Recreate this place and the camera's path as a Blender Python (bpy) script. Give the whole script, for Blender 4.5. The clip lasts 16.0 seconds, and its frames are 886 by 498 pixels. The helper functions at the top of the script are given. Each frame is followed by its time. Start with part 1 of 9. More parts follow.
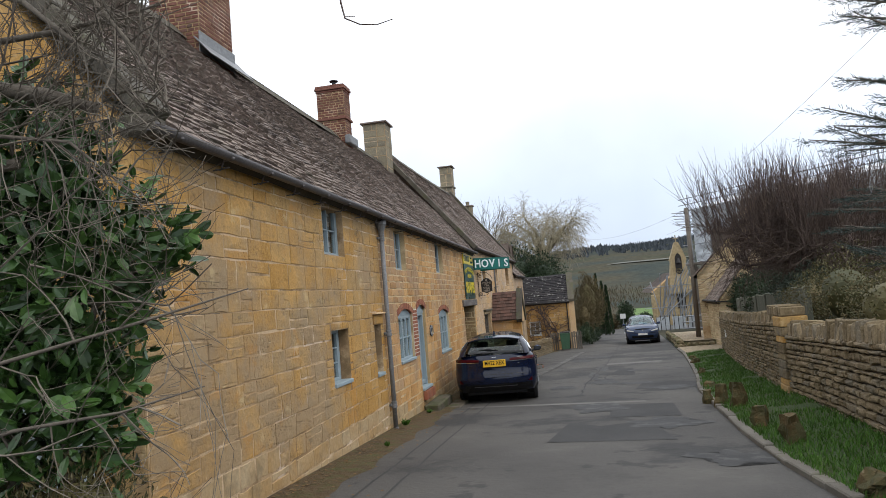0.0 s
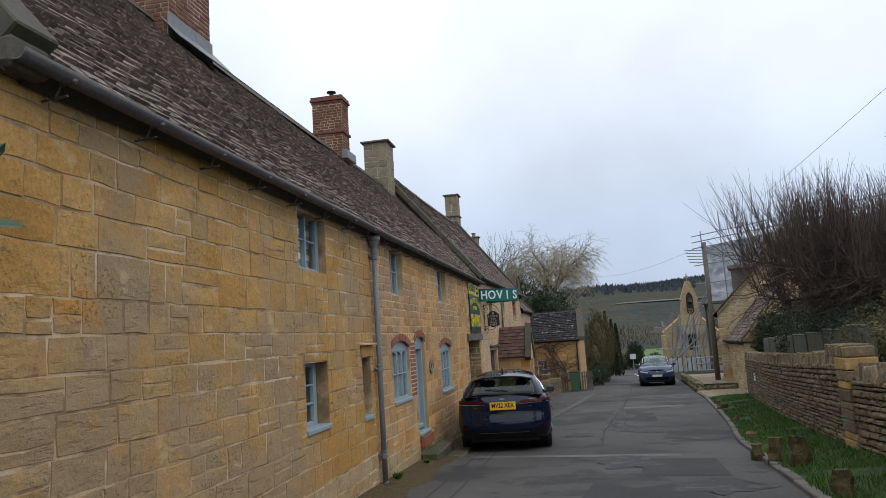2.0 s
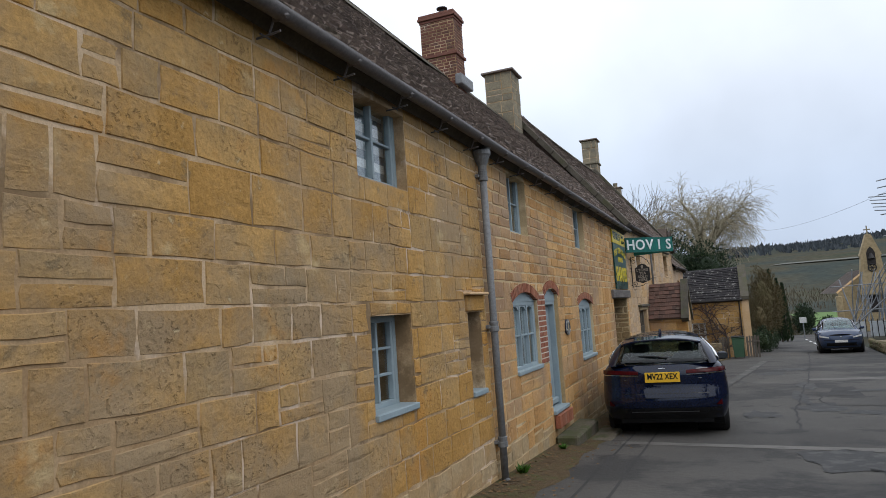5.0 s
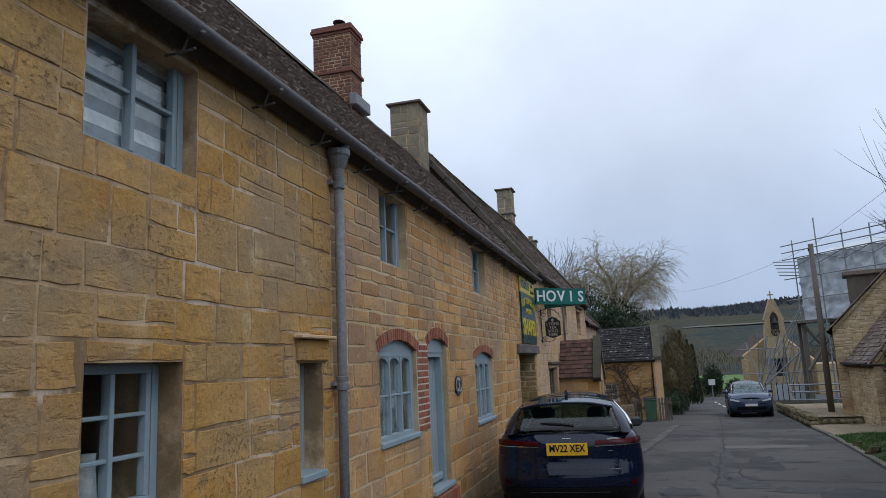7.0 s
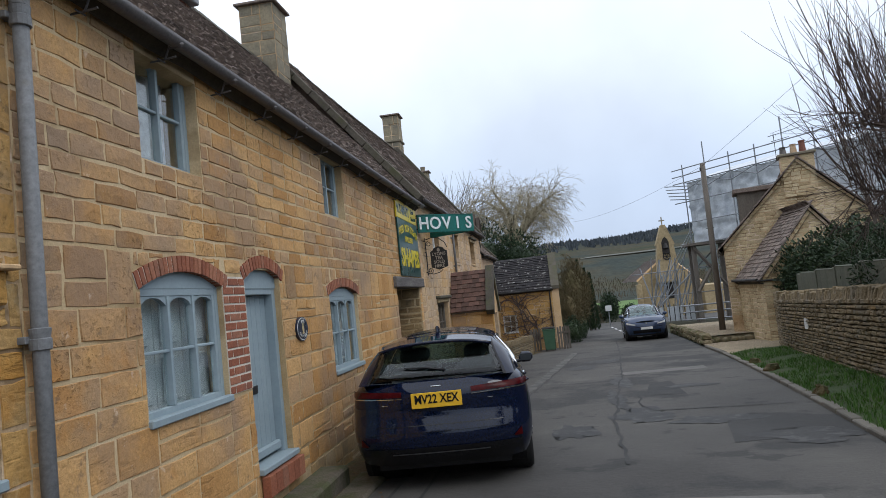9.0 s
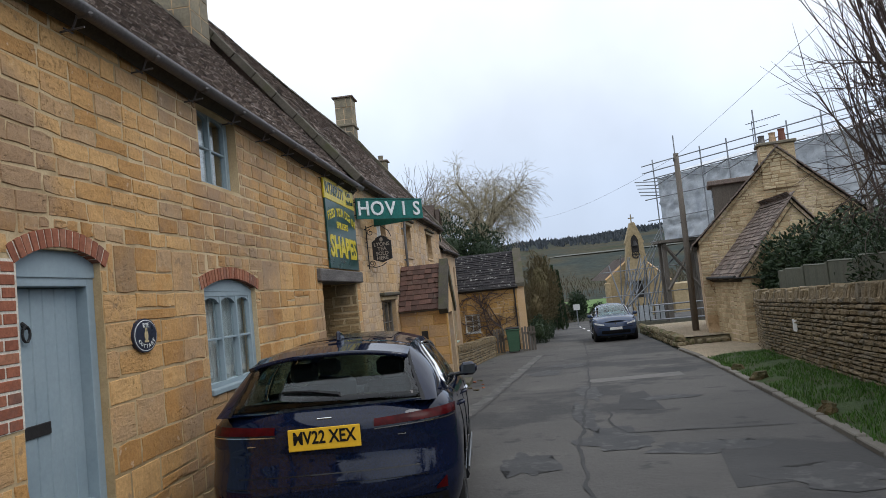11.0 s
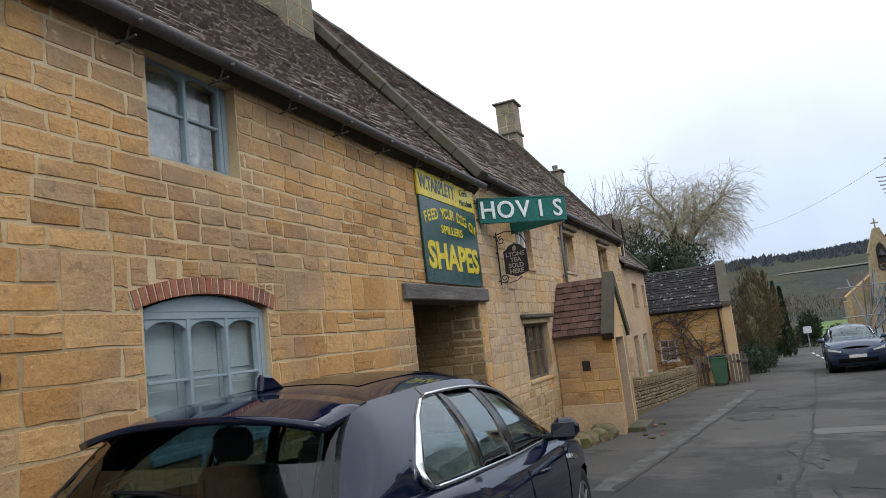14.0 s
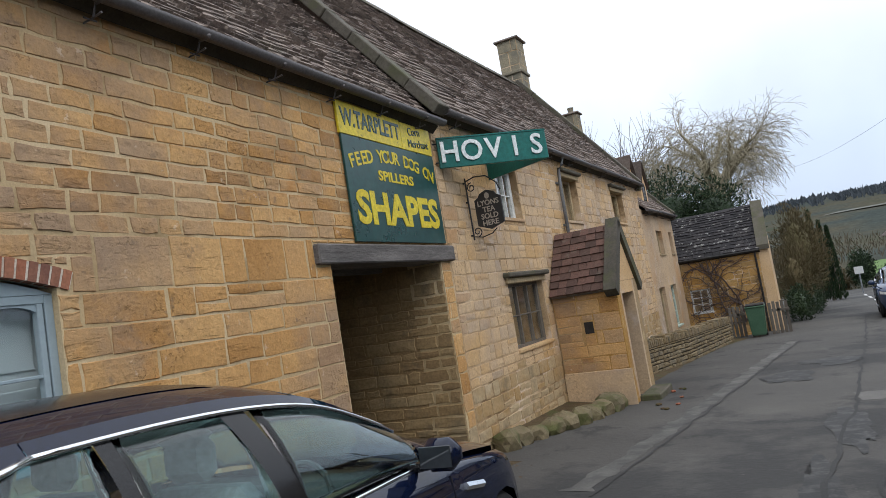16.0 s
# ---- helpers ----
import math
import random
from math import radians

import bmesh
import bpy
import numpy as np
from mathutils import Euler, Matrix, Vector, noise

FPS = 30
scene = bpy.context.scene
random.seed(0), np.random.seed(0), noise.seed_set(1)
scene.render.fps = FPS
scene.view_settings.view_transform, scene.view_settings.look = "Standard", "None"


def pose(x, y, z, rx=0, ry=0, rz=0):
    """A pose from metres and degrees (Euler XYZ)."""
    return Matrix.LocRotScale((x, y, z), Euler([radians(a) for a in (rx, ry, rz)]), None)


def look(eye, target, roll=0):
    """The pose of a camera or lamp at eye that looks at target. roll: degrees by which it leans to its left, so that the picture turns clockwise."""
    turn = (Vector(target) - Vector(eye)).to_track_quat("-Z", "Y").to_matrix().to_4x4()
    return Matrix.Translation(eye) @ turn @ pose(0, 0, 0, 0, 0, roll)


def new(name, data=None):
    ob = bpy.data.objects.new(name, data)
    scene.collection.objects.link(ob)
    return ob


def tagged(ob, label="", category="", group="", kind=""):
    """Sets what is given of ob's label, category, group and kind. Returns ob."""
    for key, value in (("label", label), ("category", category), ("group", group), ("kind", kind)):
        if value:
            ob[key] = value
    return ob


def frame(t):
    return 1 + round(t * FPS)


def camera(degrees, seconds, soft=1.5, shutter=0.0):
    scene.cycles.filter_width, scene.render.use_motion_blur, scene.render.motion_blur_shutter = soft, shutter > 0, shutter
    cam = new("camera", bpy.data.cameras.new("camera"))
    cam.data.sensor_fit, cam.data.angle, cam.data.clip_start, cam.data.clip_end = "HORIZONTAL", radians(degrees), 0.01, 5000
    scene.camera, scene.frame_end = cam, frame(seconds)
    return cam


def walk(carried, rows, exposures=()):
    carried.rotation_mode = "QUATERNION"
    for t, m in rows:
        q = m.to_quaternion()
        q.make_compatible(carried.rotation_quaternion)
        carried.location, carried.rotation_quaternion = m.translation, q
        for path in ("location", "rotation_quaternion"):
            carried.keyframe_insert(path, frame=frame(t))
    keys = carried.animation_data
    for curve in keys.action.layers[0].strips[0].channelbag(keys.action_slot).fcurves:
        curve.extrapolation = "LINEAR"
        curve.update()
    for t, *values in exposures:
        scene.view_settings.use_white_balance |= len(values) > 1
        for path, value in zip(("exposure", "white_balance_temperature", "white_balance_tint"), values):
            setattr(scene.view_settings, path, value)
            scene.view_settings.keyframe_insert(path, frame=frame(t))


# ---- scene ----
cam = camera(65.7, 16.0, soft=0.8)
METRES, EYE, TILT, LEAN, TURN = 16.5, 1.66, 0.0, 0.0, 10.5
ROWS = [
    (0.0, 0.0, 0.0, 0.0, 0.37, 4.44, 4.76),
    (0.5, 0.0001, 0.0303, -0.0026, 0.76, 3.69, 6.5),
    (1.0, -0.0004, 0.0565, -0.0029, 2.27, 3.98, 5.62),
    (1.5, -0.0022, 0.0877, -0.0035, -1.22, 3.93, 6.42),
    (2.0, 0.0007, 0.115, -0.0063, 0.67, 7.53, 3.66),
    (2.5, -0.0013, 0.148, -0.0096, -2.17, 5.97, 2.52),
    (3.0, -0.0016, 0.1819, -0.0116, 1.66, 4.47, 4.34),
    (3.5, -0.002, 0.2095, -0.0126, 7.09, 4.25, 5.19),
    (6.0, 0.0045, 0.3512, -0.0208, 12.72, 7.34, 3.47),
    (6.5, 0.0082, 0.3838, -0.02, 6.29, 9.32, 4.28),
    (7.0, 0.0187, 0.4149, -0.0223, 5.53, 9.61, 2.61),
    (7.5, 0.0248, 0.4464, -0.0237, 2.04, 8.71, 2.31),
    (8.0, 0.0336, 0.4812, -0.0272, 2.44, 6.84, 3.51),
    (8.5, 0.0421, 0.5127, -0.0287, 1.78, 5.27, 4.64),
    (9.0, 0.0534, 0.5432, -0.0297, -2.09, 4.13, 6.02),
    (9.5, 0.0657, 0.5742, -0.03, -2.73, 3.58, 5.36),
    (10.0, 0.075, 0.6065, -0.0311, -5.11, 3.68, 5.84),
    (12.5, 0.1254, 0.7566, -0.0388, 2.28, 4.03, 6.25),
    (13.0, 0.1395, 0.7843, -0.0392, 6.88, 4.51, 7.79),
    (13.5, 0.1487, 0.8141, -0.041, 4.1, 4.13, 5.43),
    (14.0, 0.162, 0.8387, -0.0446, 12.77, 7.71, 6.46),
    (14.5, 0.1763, 0.8677, -0.0436, 7.78, 5.89, 5.86),
    (15.0, 0.1869, 0.9003, -0.0466, 6.33, 6.83, 8.7),
    (15.5, 0.1975, 0.9279, -0.0468, 17.85, 6.1, 9.97),
    (16.0, 0.2045, 0.9587, -0.0468, 16.48, 4.84, 9.26),
]
walk(cam, [(t, pose(0, 0, EYE, TILT, LEAN, TURN) @ pose(METRES * x, METRES * y, METRES * z, 90 + pitch, roll, yaw)) for t, x, y, z, yaw, pitch, roll in ROWS],
     exposures=[(0.0, 0.5, 6450, 10), (1.0, 0.32, 6550, 10), (2.5, 0.0, 6050, 10), (3.5, 0.2, 6250, 10), (6.0, 0.0, 6200, 10), (7.0, -0.2, 5800, 10), (8.0, 0.08, 5950, 10), (10.0, 0.22, 6150, 10), (12.5, 0.25, 6250, 10), (13.5, 0.35, 6250, 10), (14.0, 0.37, 6250, 10), (14.5, 0.3, 6250, 10), (15.0, 0.3, 6250, 10), (16.0, 0.44, 6250, 10)])

# ---- world and sun: a bright overcast sky ----
world = bpy.data.worlds.new("overcast")
scene.world = world
world.use_nodes = True
wn, wl = world.node_tree.nodes, world.node_tree.links
sky = wn.new("ShaderNodeTexSky")
sky.sky_type, sky.sun_disc = "NISHITA", False
sky.sun_elevation, sky.sun_rotation = radians(48), radians(120)
sky.dust_density = 4.0
tc = wn.new("ShaderNodeTexCoord")
sep = wn.new("ShaderNodeSeparateXYZ")
wl.new(tc.outputs["Generated"], sep.inputs[0])
height_ramp = wn.new("ShaderNodeValToRGB")
height_ramp.color_ramp.elements[0].position = 0.0
height_ramp.color_ramp.elements[0].color = (0.60, 0.69, 0.84, 1)
height_ramp.color_ramp.elements[1].position = 1.0
height_ramp.color_ramp.elements[1].color = (1.30, 1.34, 1.40, 1)
for at, col in ((0.13, (0.68, 0.77, 0.92, 1)), (0.30, (0.92, 0.97, 1.05, 1)), (0.5, (1.15, 1.19, 1.25, 1))):
    el = height_ramp.color_ramp.elements.new(at)
    el.color = col
wl.new(sep.outputs["Z"], height_ramp.inputs[0])
cloud = wn.new("ShaderNodeTexNoise")
cloud.inputs["Scale"].default_value, cloud.inputs["Detail"].default_value = 2.2, 5
wl.new(tc.outputs["Generated"], cloud.inputs["Vector"])
cloud_range = wn.new("ShaderNodeMapRange")
cloud_range.inputs[1].default_value, cloud_range.inputs[2].default_value = 0.35, 0.68
cloud_range.inputs[3].default_value, cloud_range.inputs[4].default_value = 0.86, 1.12
wl.new(cloud.outputs["Fac"], cloud_range.inputs[0])
cloud_mul = wn.new("ShaderNodeVectorMath")
cloud_mul.operation = "SCALE"
wl.new(height_ramp.outputs[0], cloud_mul.inputs[0])
wl.new(cloud_range.outputs[0], cloud_mul.inputs[3])
sky_dim = wn.new("ShaderNodeVectorMath")
sky_dim.operation = "SCALE"
sky_dim.inputs[3].default_value = 0.1
wl.new(sky.outputs[0], sky_dim.inputs[0])
sky_mix = wn.new("ShaderNodeMix")
sky_mix.data_type = "RGBA"
sky_mix.inputs[0].default_value = 0.88
wl.new(sky_dim.outputs[0], sky_mix.inputs[6])
wl.new(cloud_mul.outputs[0], sky_mix.inputs[7])
wl.new(sky_mix.outputs[2], wn["Background"].inputs[0])
wn["Background"].inputs[1].default_value = 1.0

sun = new("sun", bpy.data.lights.new("sun", "SUN"))
sun.data.energy, sun.data.angle, sun.data.color = 0.6, radians(25), (1.0, 0.96, 0.9)
sun.matrix_world = look((14, -10, 20), (0, 0, 0))


# ---- building helpers ----
def thing(name, label, category, group="", kind="", at=None):
    ob = new(name)
    if at is not None:
        ob.matrix_world = at
    return tagged(ob, label, category, group, kind)


def part(name, bm, material, parent=None, label="", smooth=False):
    """One mesh object out of a bmesh, under a thing or a part."""
    me = bpy.data.meshes.new(name)
    bm.to_mesh(me)
    bm.free()
    if smooth:
        for poly in me.polygons:
            poly.use_smooth = True
    me.materials.append(material)
    ob = new(name, me)
    ob.parent = parent
    if label:
        ob["label"] = label
    return ob


def raw(name, verts, faces, material, parent=None, smooth=False):
    me = bpy.data.meshes.new(name)
    me.from_pydata(verts, [], faces)
    if smooth:
        for poly in me.polygons:
            poly.use_smooth = True
    me.materials.append(material)
    ob = new(name, me)
    ob.parent = parent
    return ob


def box(bm, x0, x1, y0, y1, z0, z1, m=None):
    vs = [bm.verts.new((x, y, z)) for z in (z0, z1) for x, y in ((x0, y0), (x1, y0), (x1, y1), (x0, y1))]
    for q in ((0, 3, 2, 1), (4, 5, 6, 7), (0, 1, 5, 4), (1, 2, 6, 5), (2, 3, 7, 6), (3, 0, 4, 7)):
        bm.faces.new([vs[i] for i in q])
    if m is not None:
        bmesh.ops.transform(bm, matrix=m, verts=vs)
    return vs


def boxes(*rows, bevel=0.0, m=None):
    """A bmesh of boxes (x0, x1, y0, y1, z0, z1), bevelled."""
    bm = bmesh.new()
    for r in rows:
        box(bm, *r)
    if bevel:
        bmesh.ops.bevel(bm, geom=bm.edges[:], offset=bevel, segments=1, affect="EDGES", clamp_overlap=True)
    if m is not None:
        bmesh.ops.transform(bm, matrix=m, verts=bm.verts)
    return bm


def tube(bm, pts, radii, sides=8, cap=True):
    """A bent tube through points."""
    pts = [Vector(p) for p in pts]
    if not hasattr(radii, "__len__"):
        radii = [radii] * len(pts)
    rings = []
    for i, p in enumerate(pts):
        d = (pts[min(i + 1, len(pts) - 1)] - pts[max(i - 1, 0)]).normalized()
        a = d.cross(Vector((0, 0, 1)) if abs(d.z) < 0.95 else Vector((1, 0, 0))).normalized()
        b = d.cross(a)
        rings.append([bm.verts.new(p + radii[i] * (math.cos(k * math.tau / sides) * a + math.sin(k * math.tau / sides) * b)) for k in range(sides)])
    for r0, r1 in zip(rings, rings[1:]):
        for k in range(sides):
            bm.faces.new((r0[k], r0[(k + 1) % sides], r1[(k + 1) % sides], r1[k]))
    if cap and sides > 2:
        bm.faces.new(rings[0][::-1])
        bm.faces.new(rings[-1])


def tubes(*rows, sides=8):
    bm = bmesh.new()
    for pts, r in rows:
        tube(bm, pts, r, sides)
    return bm


def prism(bm, outline, h0, h1, axis="x"):
    """An outline of (u, v) pushed along an axis from h0 to h1."""
    def at(u, v, h):
        return {"x": (h, u, v), "y": (u, h, v), "z": (u, v, h)}[axis]
    a = [bm.verts.new(at(u, v, h0)) for u, v in outline]
    b = [bm.verts.new(at(u, v, h1)) for u, v in outline]
    n = len(outline)
    for i in range(n):
        bm.faces.new((a[i], a[(i + 1) % n], b[(i + 1) % n], b[i]))
    bm.faces.new(a[::-1])
    bm.faces.new(b)
    bmesh.ops.recalc_face_normals(bm, faces=bm.faces)
    return bm


def lerp_table(table, y):
    for (a, va), (b, vb) in zip(table, table[1:]):
        if y <= b:
            break
    return va + (vb - va) * (y - a) / (b - a)


def ground_z(y):
    return -0.048 * y if y < 20 else -0.96 - 0.034 * (y - 20) if y < 75 else -2.83 - 0.01 * (y - 75)


# ---- materials ----
def surf(name, ramp, rough=0.85, rnd=0.5, big=1.0, fine=30.0, bump=0.4, dist=0.01, stains=(), metal=0.0, vary=0.35, spec=0.3, stretch=(1, 1, 1), coat=0.0, pits=0.0):
    """ramp: colours; rnd: how much of it follows the piece, the rest a broad noise; stains: (colour, scale, low, high, amount)."""
    m = bpy.data.materials.new(name)
    m.use_nodes = True
    n, l = m.node_tree.nodes, m.node_tree.links
    bsdf = n["Principled BSDF"]
    bsdf.inputs["Roughness"].default_value, bsdf.inputs["Metallic"].default_value = rough, metal
    bsdf.inputs["Specular IOR Level"].default_value = spec
    bsdf.inputs["Coat Weight"].default_value = coat
    bsdf.inputs["Coat Roughness"].default_value = 0.04
    co = n.new("ShaderNodeTexCoord")
    mp = n.new("ShaderNodeMapping")
    mp.inputs["Scale"].default_value = stretch
    l.new(co.outputs["Object"], mp.inputs[0])

    def noise_at(scale, detail=4, rgh=0.6):
        t = n.new("ShaderNodeTexNoise")
        t.inputs["Scale"].default_value, t.inputs["Detail"].default_value, t.inputs["Roughness"].default_value = scale, detail, rgh
        l.new(mp.outputs[0], t.inputs["Vector"])
        return t.outputs["Fac"]

    def calc(op, a, b):
        t = n.new("ShaderNodeMath")
        t.operation = op
        for i, v in enumerate((a, b)):
            if isinstance(v, (int, float)):
                t.inputs[i].default_value = v
            else:
                l.new(v, t.inputs[i])
        return t.outputs[0]

    def span(v, lo, hi, to0=0.0, to1=1.0):
        t = n.new("ShaderNodeMapRange")
        for i, x in enumerate((lo, hi, to0, to1)):
            t.inputs[i + 1].default_value = x
        l.new(v, t.inputs[0])
        return t.outputs[0]

    wide = span(noise_at(big), 0.3, 0.7)
    value = wide
    if rnd:
        oi, geo = n.new("ShaderNodeObjectInfo"), n.new("ShaderNodeNewGeometry")
        piece = calc("FRACT", calc("ADD", oi.outputs["Random"], geo.outputs["Random Per Island"]), 0)
        value = calc("ADD", calc("MULTIPLY", piece, rnd), calc("MULTIPLY", wide, 1 - rnd))
    cr = n.new("ShaderNodeValToRGB")
    els = cr.color_ramp.elements
    while len(els) < len(ramp):
        els.new(0.5)
    for i, c in enumerate(ramp):
        els[i].position, els[i].color = i / max(1, len(ramp) - 1), (*c, 1)
    l.new(value, cr.inputs[0])
    colour = cr.outputs[0]
    grain = noise_at(fine, 6, 0.7)
    mul = n.new("ShaderNodeVectorMath")
    mul.operation = "SCALE"
    l.new(colour, mul.inputs[0])
    l.new(span(grain, 0.25, 0.75, 1 - vary, 1 + vary), mul.inputs[3])
    colour = mul.outputs[0]
    for col, scale, lo, hi, amount in stains:
        mx = n.new("ShaderNodeMix")
        mx.data_type = "RGBA"
        mx.inputs[7].default_value = (*col, 1)
        l.new(span(noise_at(scale, 7, 0.65), lo, hi, 0, amount), mx.inputs[0])
        l.new(colour, mx.inputs[6])
        colour = mx.outputs[2]
    hollow = None
    if pits:
        # eroded beds: dark pits and short level furrows inside patches of soft stone
        flat = n.new("ShaderNodeMapping")
        flat.inputs["Scale"].default_value = (5, 5, 26)
        l.new(co.outputs["Object"], flat.inputs[0])
        furrow = n.new("ShaderNodeTexNoise")
        furrow.inputs["Scale"].default_value, furrow.inputs["Detail"].default_value = 1.0, 5
        l.new(flat.outputs[0], furrow.inputs["Vector"])
        holes = calc("MULTIPLY", span(noise_at(1.15, 5, 0.6), 0.50, 0.60), span(noise_at(30, 4, 0.55), 0.56, 0.64))
        lines = calc("MULTIPLY", span(noise_at(0.8, 5, 0.6), 0.47, 0.58, 0, 0.55), span(furrow.outputs["Fac"], 0.56, 0.66))
        hollow = calc("MAXIMUM", holes, lines)
        mx = n.new("ShaderNodeMix")
        mx.data_type = "RGBA"
        mx.inputs[7].default_value = (0.10, 0.062, 0.025, 1)
        l.new(calc("MULTIPLY", hollow, pits), mx.inputs[0])
        l.new(colour, mx.inputs[6])
        colour = mx.outputs[2]
    l.new(colour, bsdf.inputs["Base Color"])
    if bump:
        b = n.new("ShaderNodeBump")
        b.inputs["Strength"].default_value, b.inputs["Distance"].default_value = bump, dist
        height = calc("ADD", calc("MULTIPLY", grain, 0.55), calc("MULTIPLY", noise_at(fine * 0.22, 4), 1.6))
        l.new(calc("SUBTRACT", height, calc("MULTIPLY", hollow, 0.5)) if hollow else height, b.inputs["Height"])
        l.new(b.outputs[0], bsdf.inputs["Normal"])
    if rough < 0.6 and metal < 0.5:
        l.new(span(wide, 0, 1, rough * 0.8, rough * 1.25), bsdf.inputs["Roughness"])
    return m


def glass(name, tint=(0.9, 0.95, 0.95)):
    m = bpy.data.materials.new(name)
    m.use_nodes = True
    b = m.node_tree.nodes["Principled BSDF"]
    b.inputs["Base Color"].default_value = (*tint, 1)
    b.inputs["Transmission Weight"].default_value, b.inputs["Roughness"].default_value, b.inputs["IOR"].default_value = 1.0, 0.02, 1.45
    return m


ASHLAR = surf("golden_ashlar", [(0.305, 0.162, 0.0418), (0.384, 0.212, 0.055), (0.435, 0.246, 0.0704), (0.486, 0.293, 0.101), (0.362, 0.236, 0.099), (0.424, 0.224, 0.0528)], rnd=0.5, big=0.9, fine=34, bump=0.7, dist=0.022, vary=0.28, pits=0.42,
              stains=[((0.288, 0.224, 0.149), 0.42, 0.47, 0.58, 0.72), ((0.486, 0.23, 0.044), 1.2, 0.57, 0.66, 0.6), ((0.588, 0.46, 0.253), 2.6, 0.60, 0.68, 0.5), ((0.169, 0.129, 0.077), 5.0, 0.60, 0.68, 0.6), ((0.701, 0.559, 0.33), 10.0, 0.65, 0.69, 0.45)])
COURSED = surf("coursed_limestone", [(0.29, 0.215, 0.13), (0.396, 0.205, 0.0665), (0.495, 0.278, 0.103), (0.572, 0.347, 0.145), (0.539, 0.31, 0.121), (0.44, 0.289, 0.157), (0.506, 0.252, 0.0726)], rnd=0.7, big=0.6, fine=34, bump=0.7, dist=0.020, vary=0.24, pits=0.32,
               stains=[((0.27, 0.196, 0.143), 0.45, 0.50, 0.62, 0.62), ((0.46, 0.21, 0.0495), 1.3, 0.60, 0.69, 0.55), ((0.17, 0.124, 0.088), 7.0, 0.62, 0.68, 0.5), ((0.66, 0.525, 0.396), 8.0, 0.64, 0.68, 0.5)])
PALE = surf("pale_limestone", [(0.43, 0.253, 0.099), (0.53, 0.344, 0.165), (0.58, 0.411, 0.242), (0.46, 0.344, 0.231), (0.47, 0.248, 0.088)], rnd=0.6, big=0.6, fine=28, bump=0.6, dist=0.014, vary=0.22, pits=0.45,
            stains=[((0.32, 0.258, 0.209), 0.7, 0.5, 0.68, 0.6), ((0.62, 0.525, 0.462), 1.4, 0.58, 0.68, 0.5)])
COURSEMORTAR = surf("pale_pointing", [(0.387, 0.273, 0.136), (0.51, 0.387, 0.224), (0.598, 0.475, 0.299)], rnd=0, big=1.0, fine=60, bump=0.6, dist=0.006, vary=0.2, stains=[((0.229, 0.154, 0.0704), 1.1, 0.52, 0.62, 0.6)])
MORTAR = surf("lime_mortar", [(0.30, 0.191, 0.0935), (0.46, 0.325, 0.187), (0.62, 0.477, 0.33)], rnd=0, big=1.3, fine=60, bump=0.6, dist=0.006, vary=0.25, stains=[((0.17, 0.11, 0.055), 1.6, 0.50, 0.60, 0.8), ((0.66, 0.535, 0.418), 1.1, 0.55, 0.61, 0.75)])
DRYSTONE = surf("dry_stone", [(0.10, 0.075, 0.042), (0.165, 0.125, 0.07), (0.235, 0.18, 0.105), (0.16, 0.135, 0.095), (0.25, 0.165, 0.065)], rnd=0.7, big=1.5, fine=24, bump=0.9, dist=0.03, vary=0.45,
                stains=[((0.09, 0.085, 0.07), 3.0, 0.58, 0.7, 0.6), ((0.42, 0.40, 0.34), 5.0, 0.63, 0.7, 0.5)])
# near-black colour stands in for shade in the gaps of stones and tiles
DARKCORE = surf("painted_gap_shade", [(0.035, 0.03, 0.022), (0.06, 0.05, 0.035)], rnd=0, big=3, fine=40)
ROOF = surf("stone_roof_tile", [(0.0806, 0.065, 0.0585), (0.153, 0.122, 0.104), (0.234, 0.187, 0.156), (0.13, 0.0962, 0.0858)], rnd=0.75, big=0.8, fine=24, bump=0.8, dist=0.016, vary=0.55,
            stains=[((0.15, 0.135, 0.10), 4.0, 0.60, 0.7, 0.45), ((0.06, 0.065, 0.03), 1.2, 0.58, 0.7, 0.35)])
ROOFCLAY = surf("brown_roof_tile", [(0.06, 0.038, 0.031), (0.105, 0.06, 0.047), (0.145, 0.08, 0.062)], rnd=0.75, big=1, fine=30, stains=[((0.16, 0.15, 0.12), 5.0, 0.6, 0.7, 0.4)])
SOOTBRICK = surf("weathered_chimney_brick", [(0.085, 0.038, 0.03), (0.15, 0.06, 0.043), (0.20, 0.092, 0.066), (0.075, 0.05, 0.045)], rnd=0.7, big=2, fine=40, bump=0.4, dist=0.006, stains=[((0.10, 0.09, 0.078), 3.0, 0.55, 0.7, 0.6)])
BRICK = surf("red_brick", [(0.19, 0.07, 0.042), (0.28, 0.10, 0.056), (0.33, 0.145, 0.085), (0.12, 0.058, 0.048)], rnd=0.7, big=2, fine=40, bump=0.4, dist=0.006, stains=[((0.12, 0.10, 0.09), 3.0, 0.6, 0.75, 0.5)])
ASPHALT = surf("worn_asphalt", [(0.054, 0.051, 0.048), (0.076, 0.072, 0.067), (0.095, 0.089, 0.081)], rough=0.85, rnd=0, big=0.35, fine=70, bump=0.7, dist=0.008, vary=0.42,
               stains=[((0.036, 0.036, 0.036), 0.3, 0.53, 0.58, 0.8), ((0.12, 0.115, 0.105), 0.7, 0.6, 0.75, 0.5), ((0.03, 0.03, 0.03), 1.1, 0.60, 0.63, 0.65), ((0.17, 0.16, 0.145), 22.0, 0.66, 0.69, 0.6)])
PATCH = surf("asphalt_patch", [(0.034, 0.034, 0.034), (0.052, 0.051, 0.05)], rnd=0, big=1.0, fine=90, bump=0.5, dist=0.006)
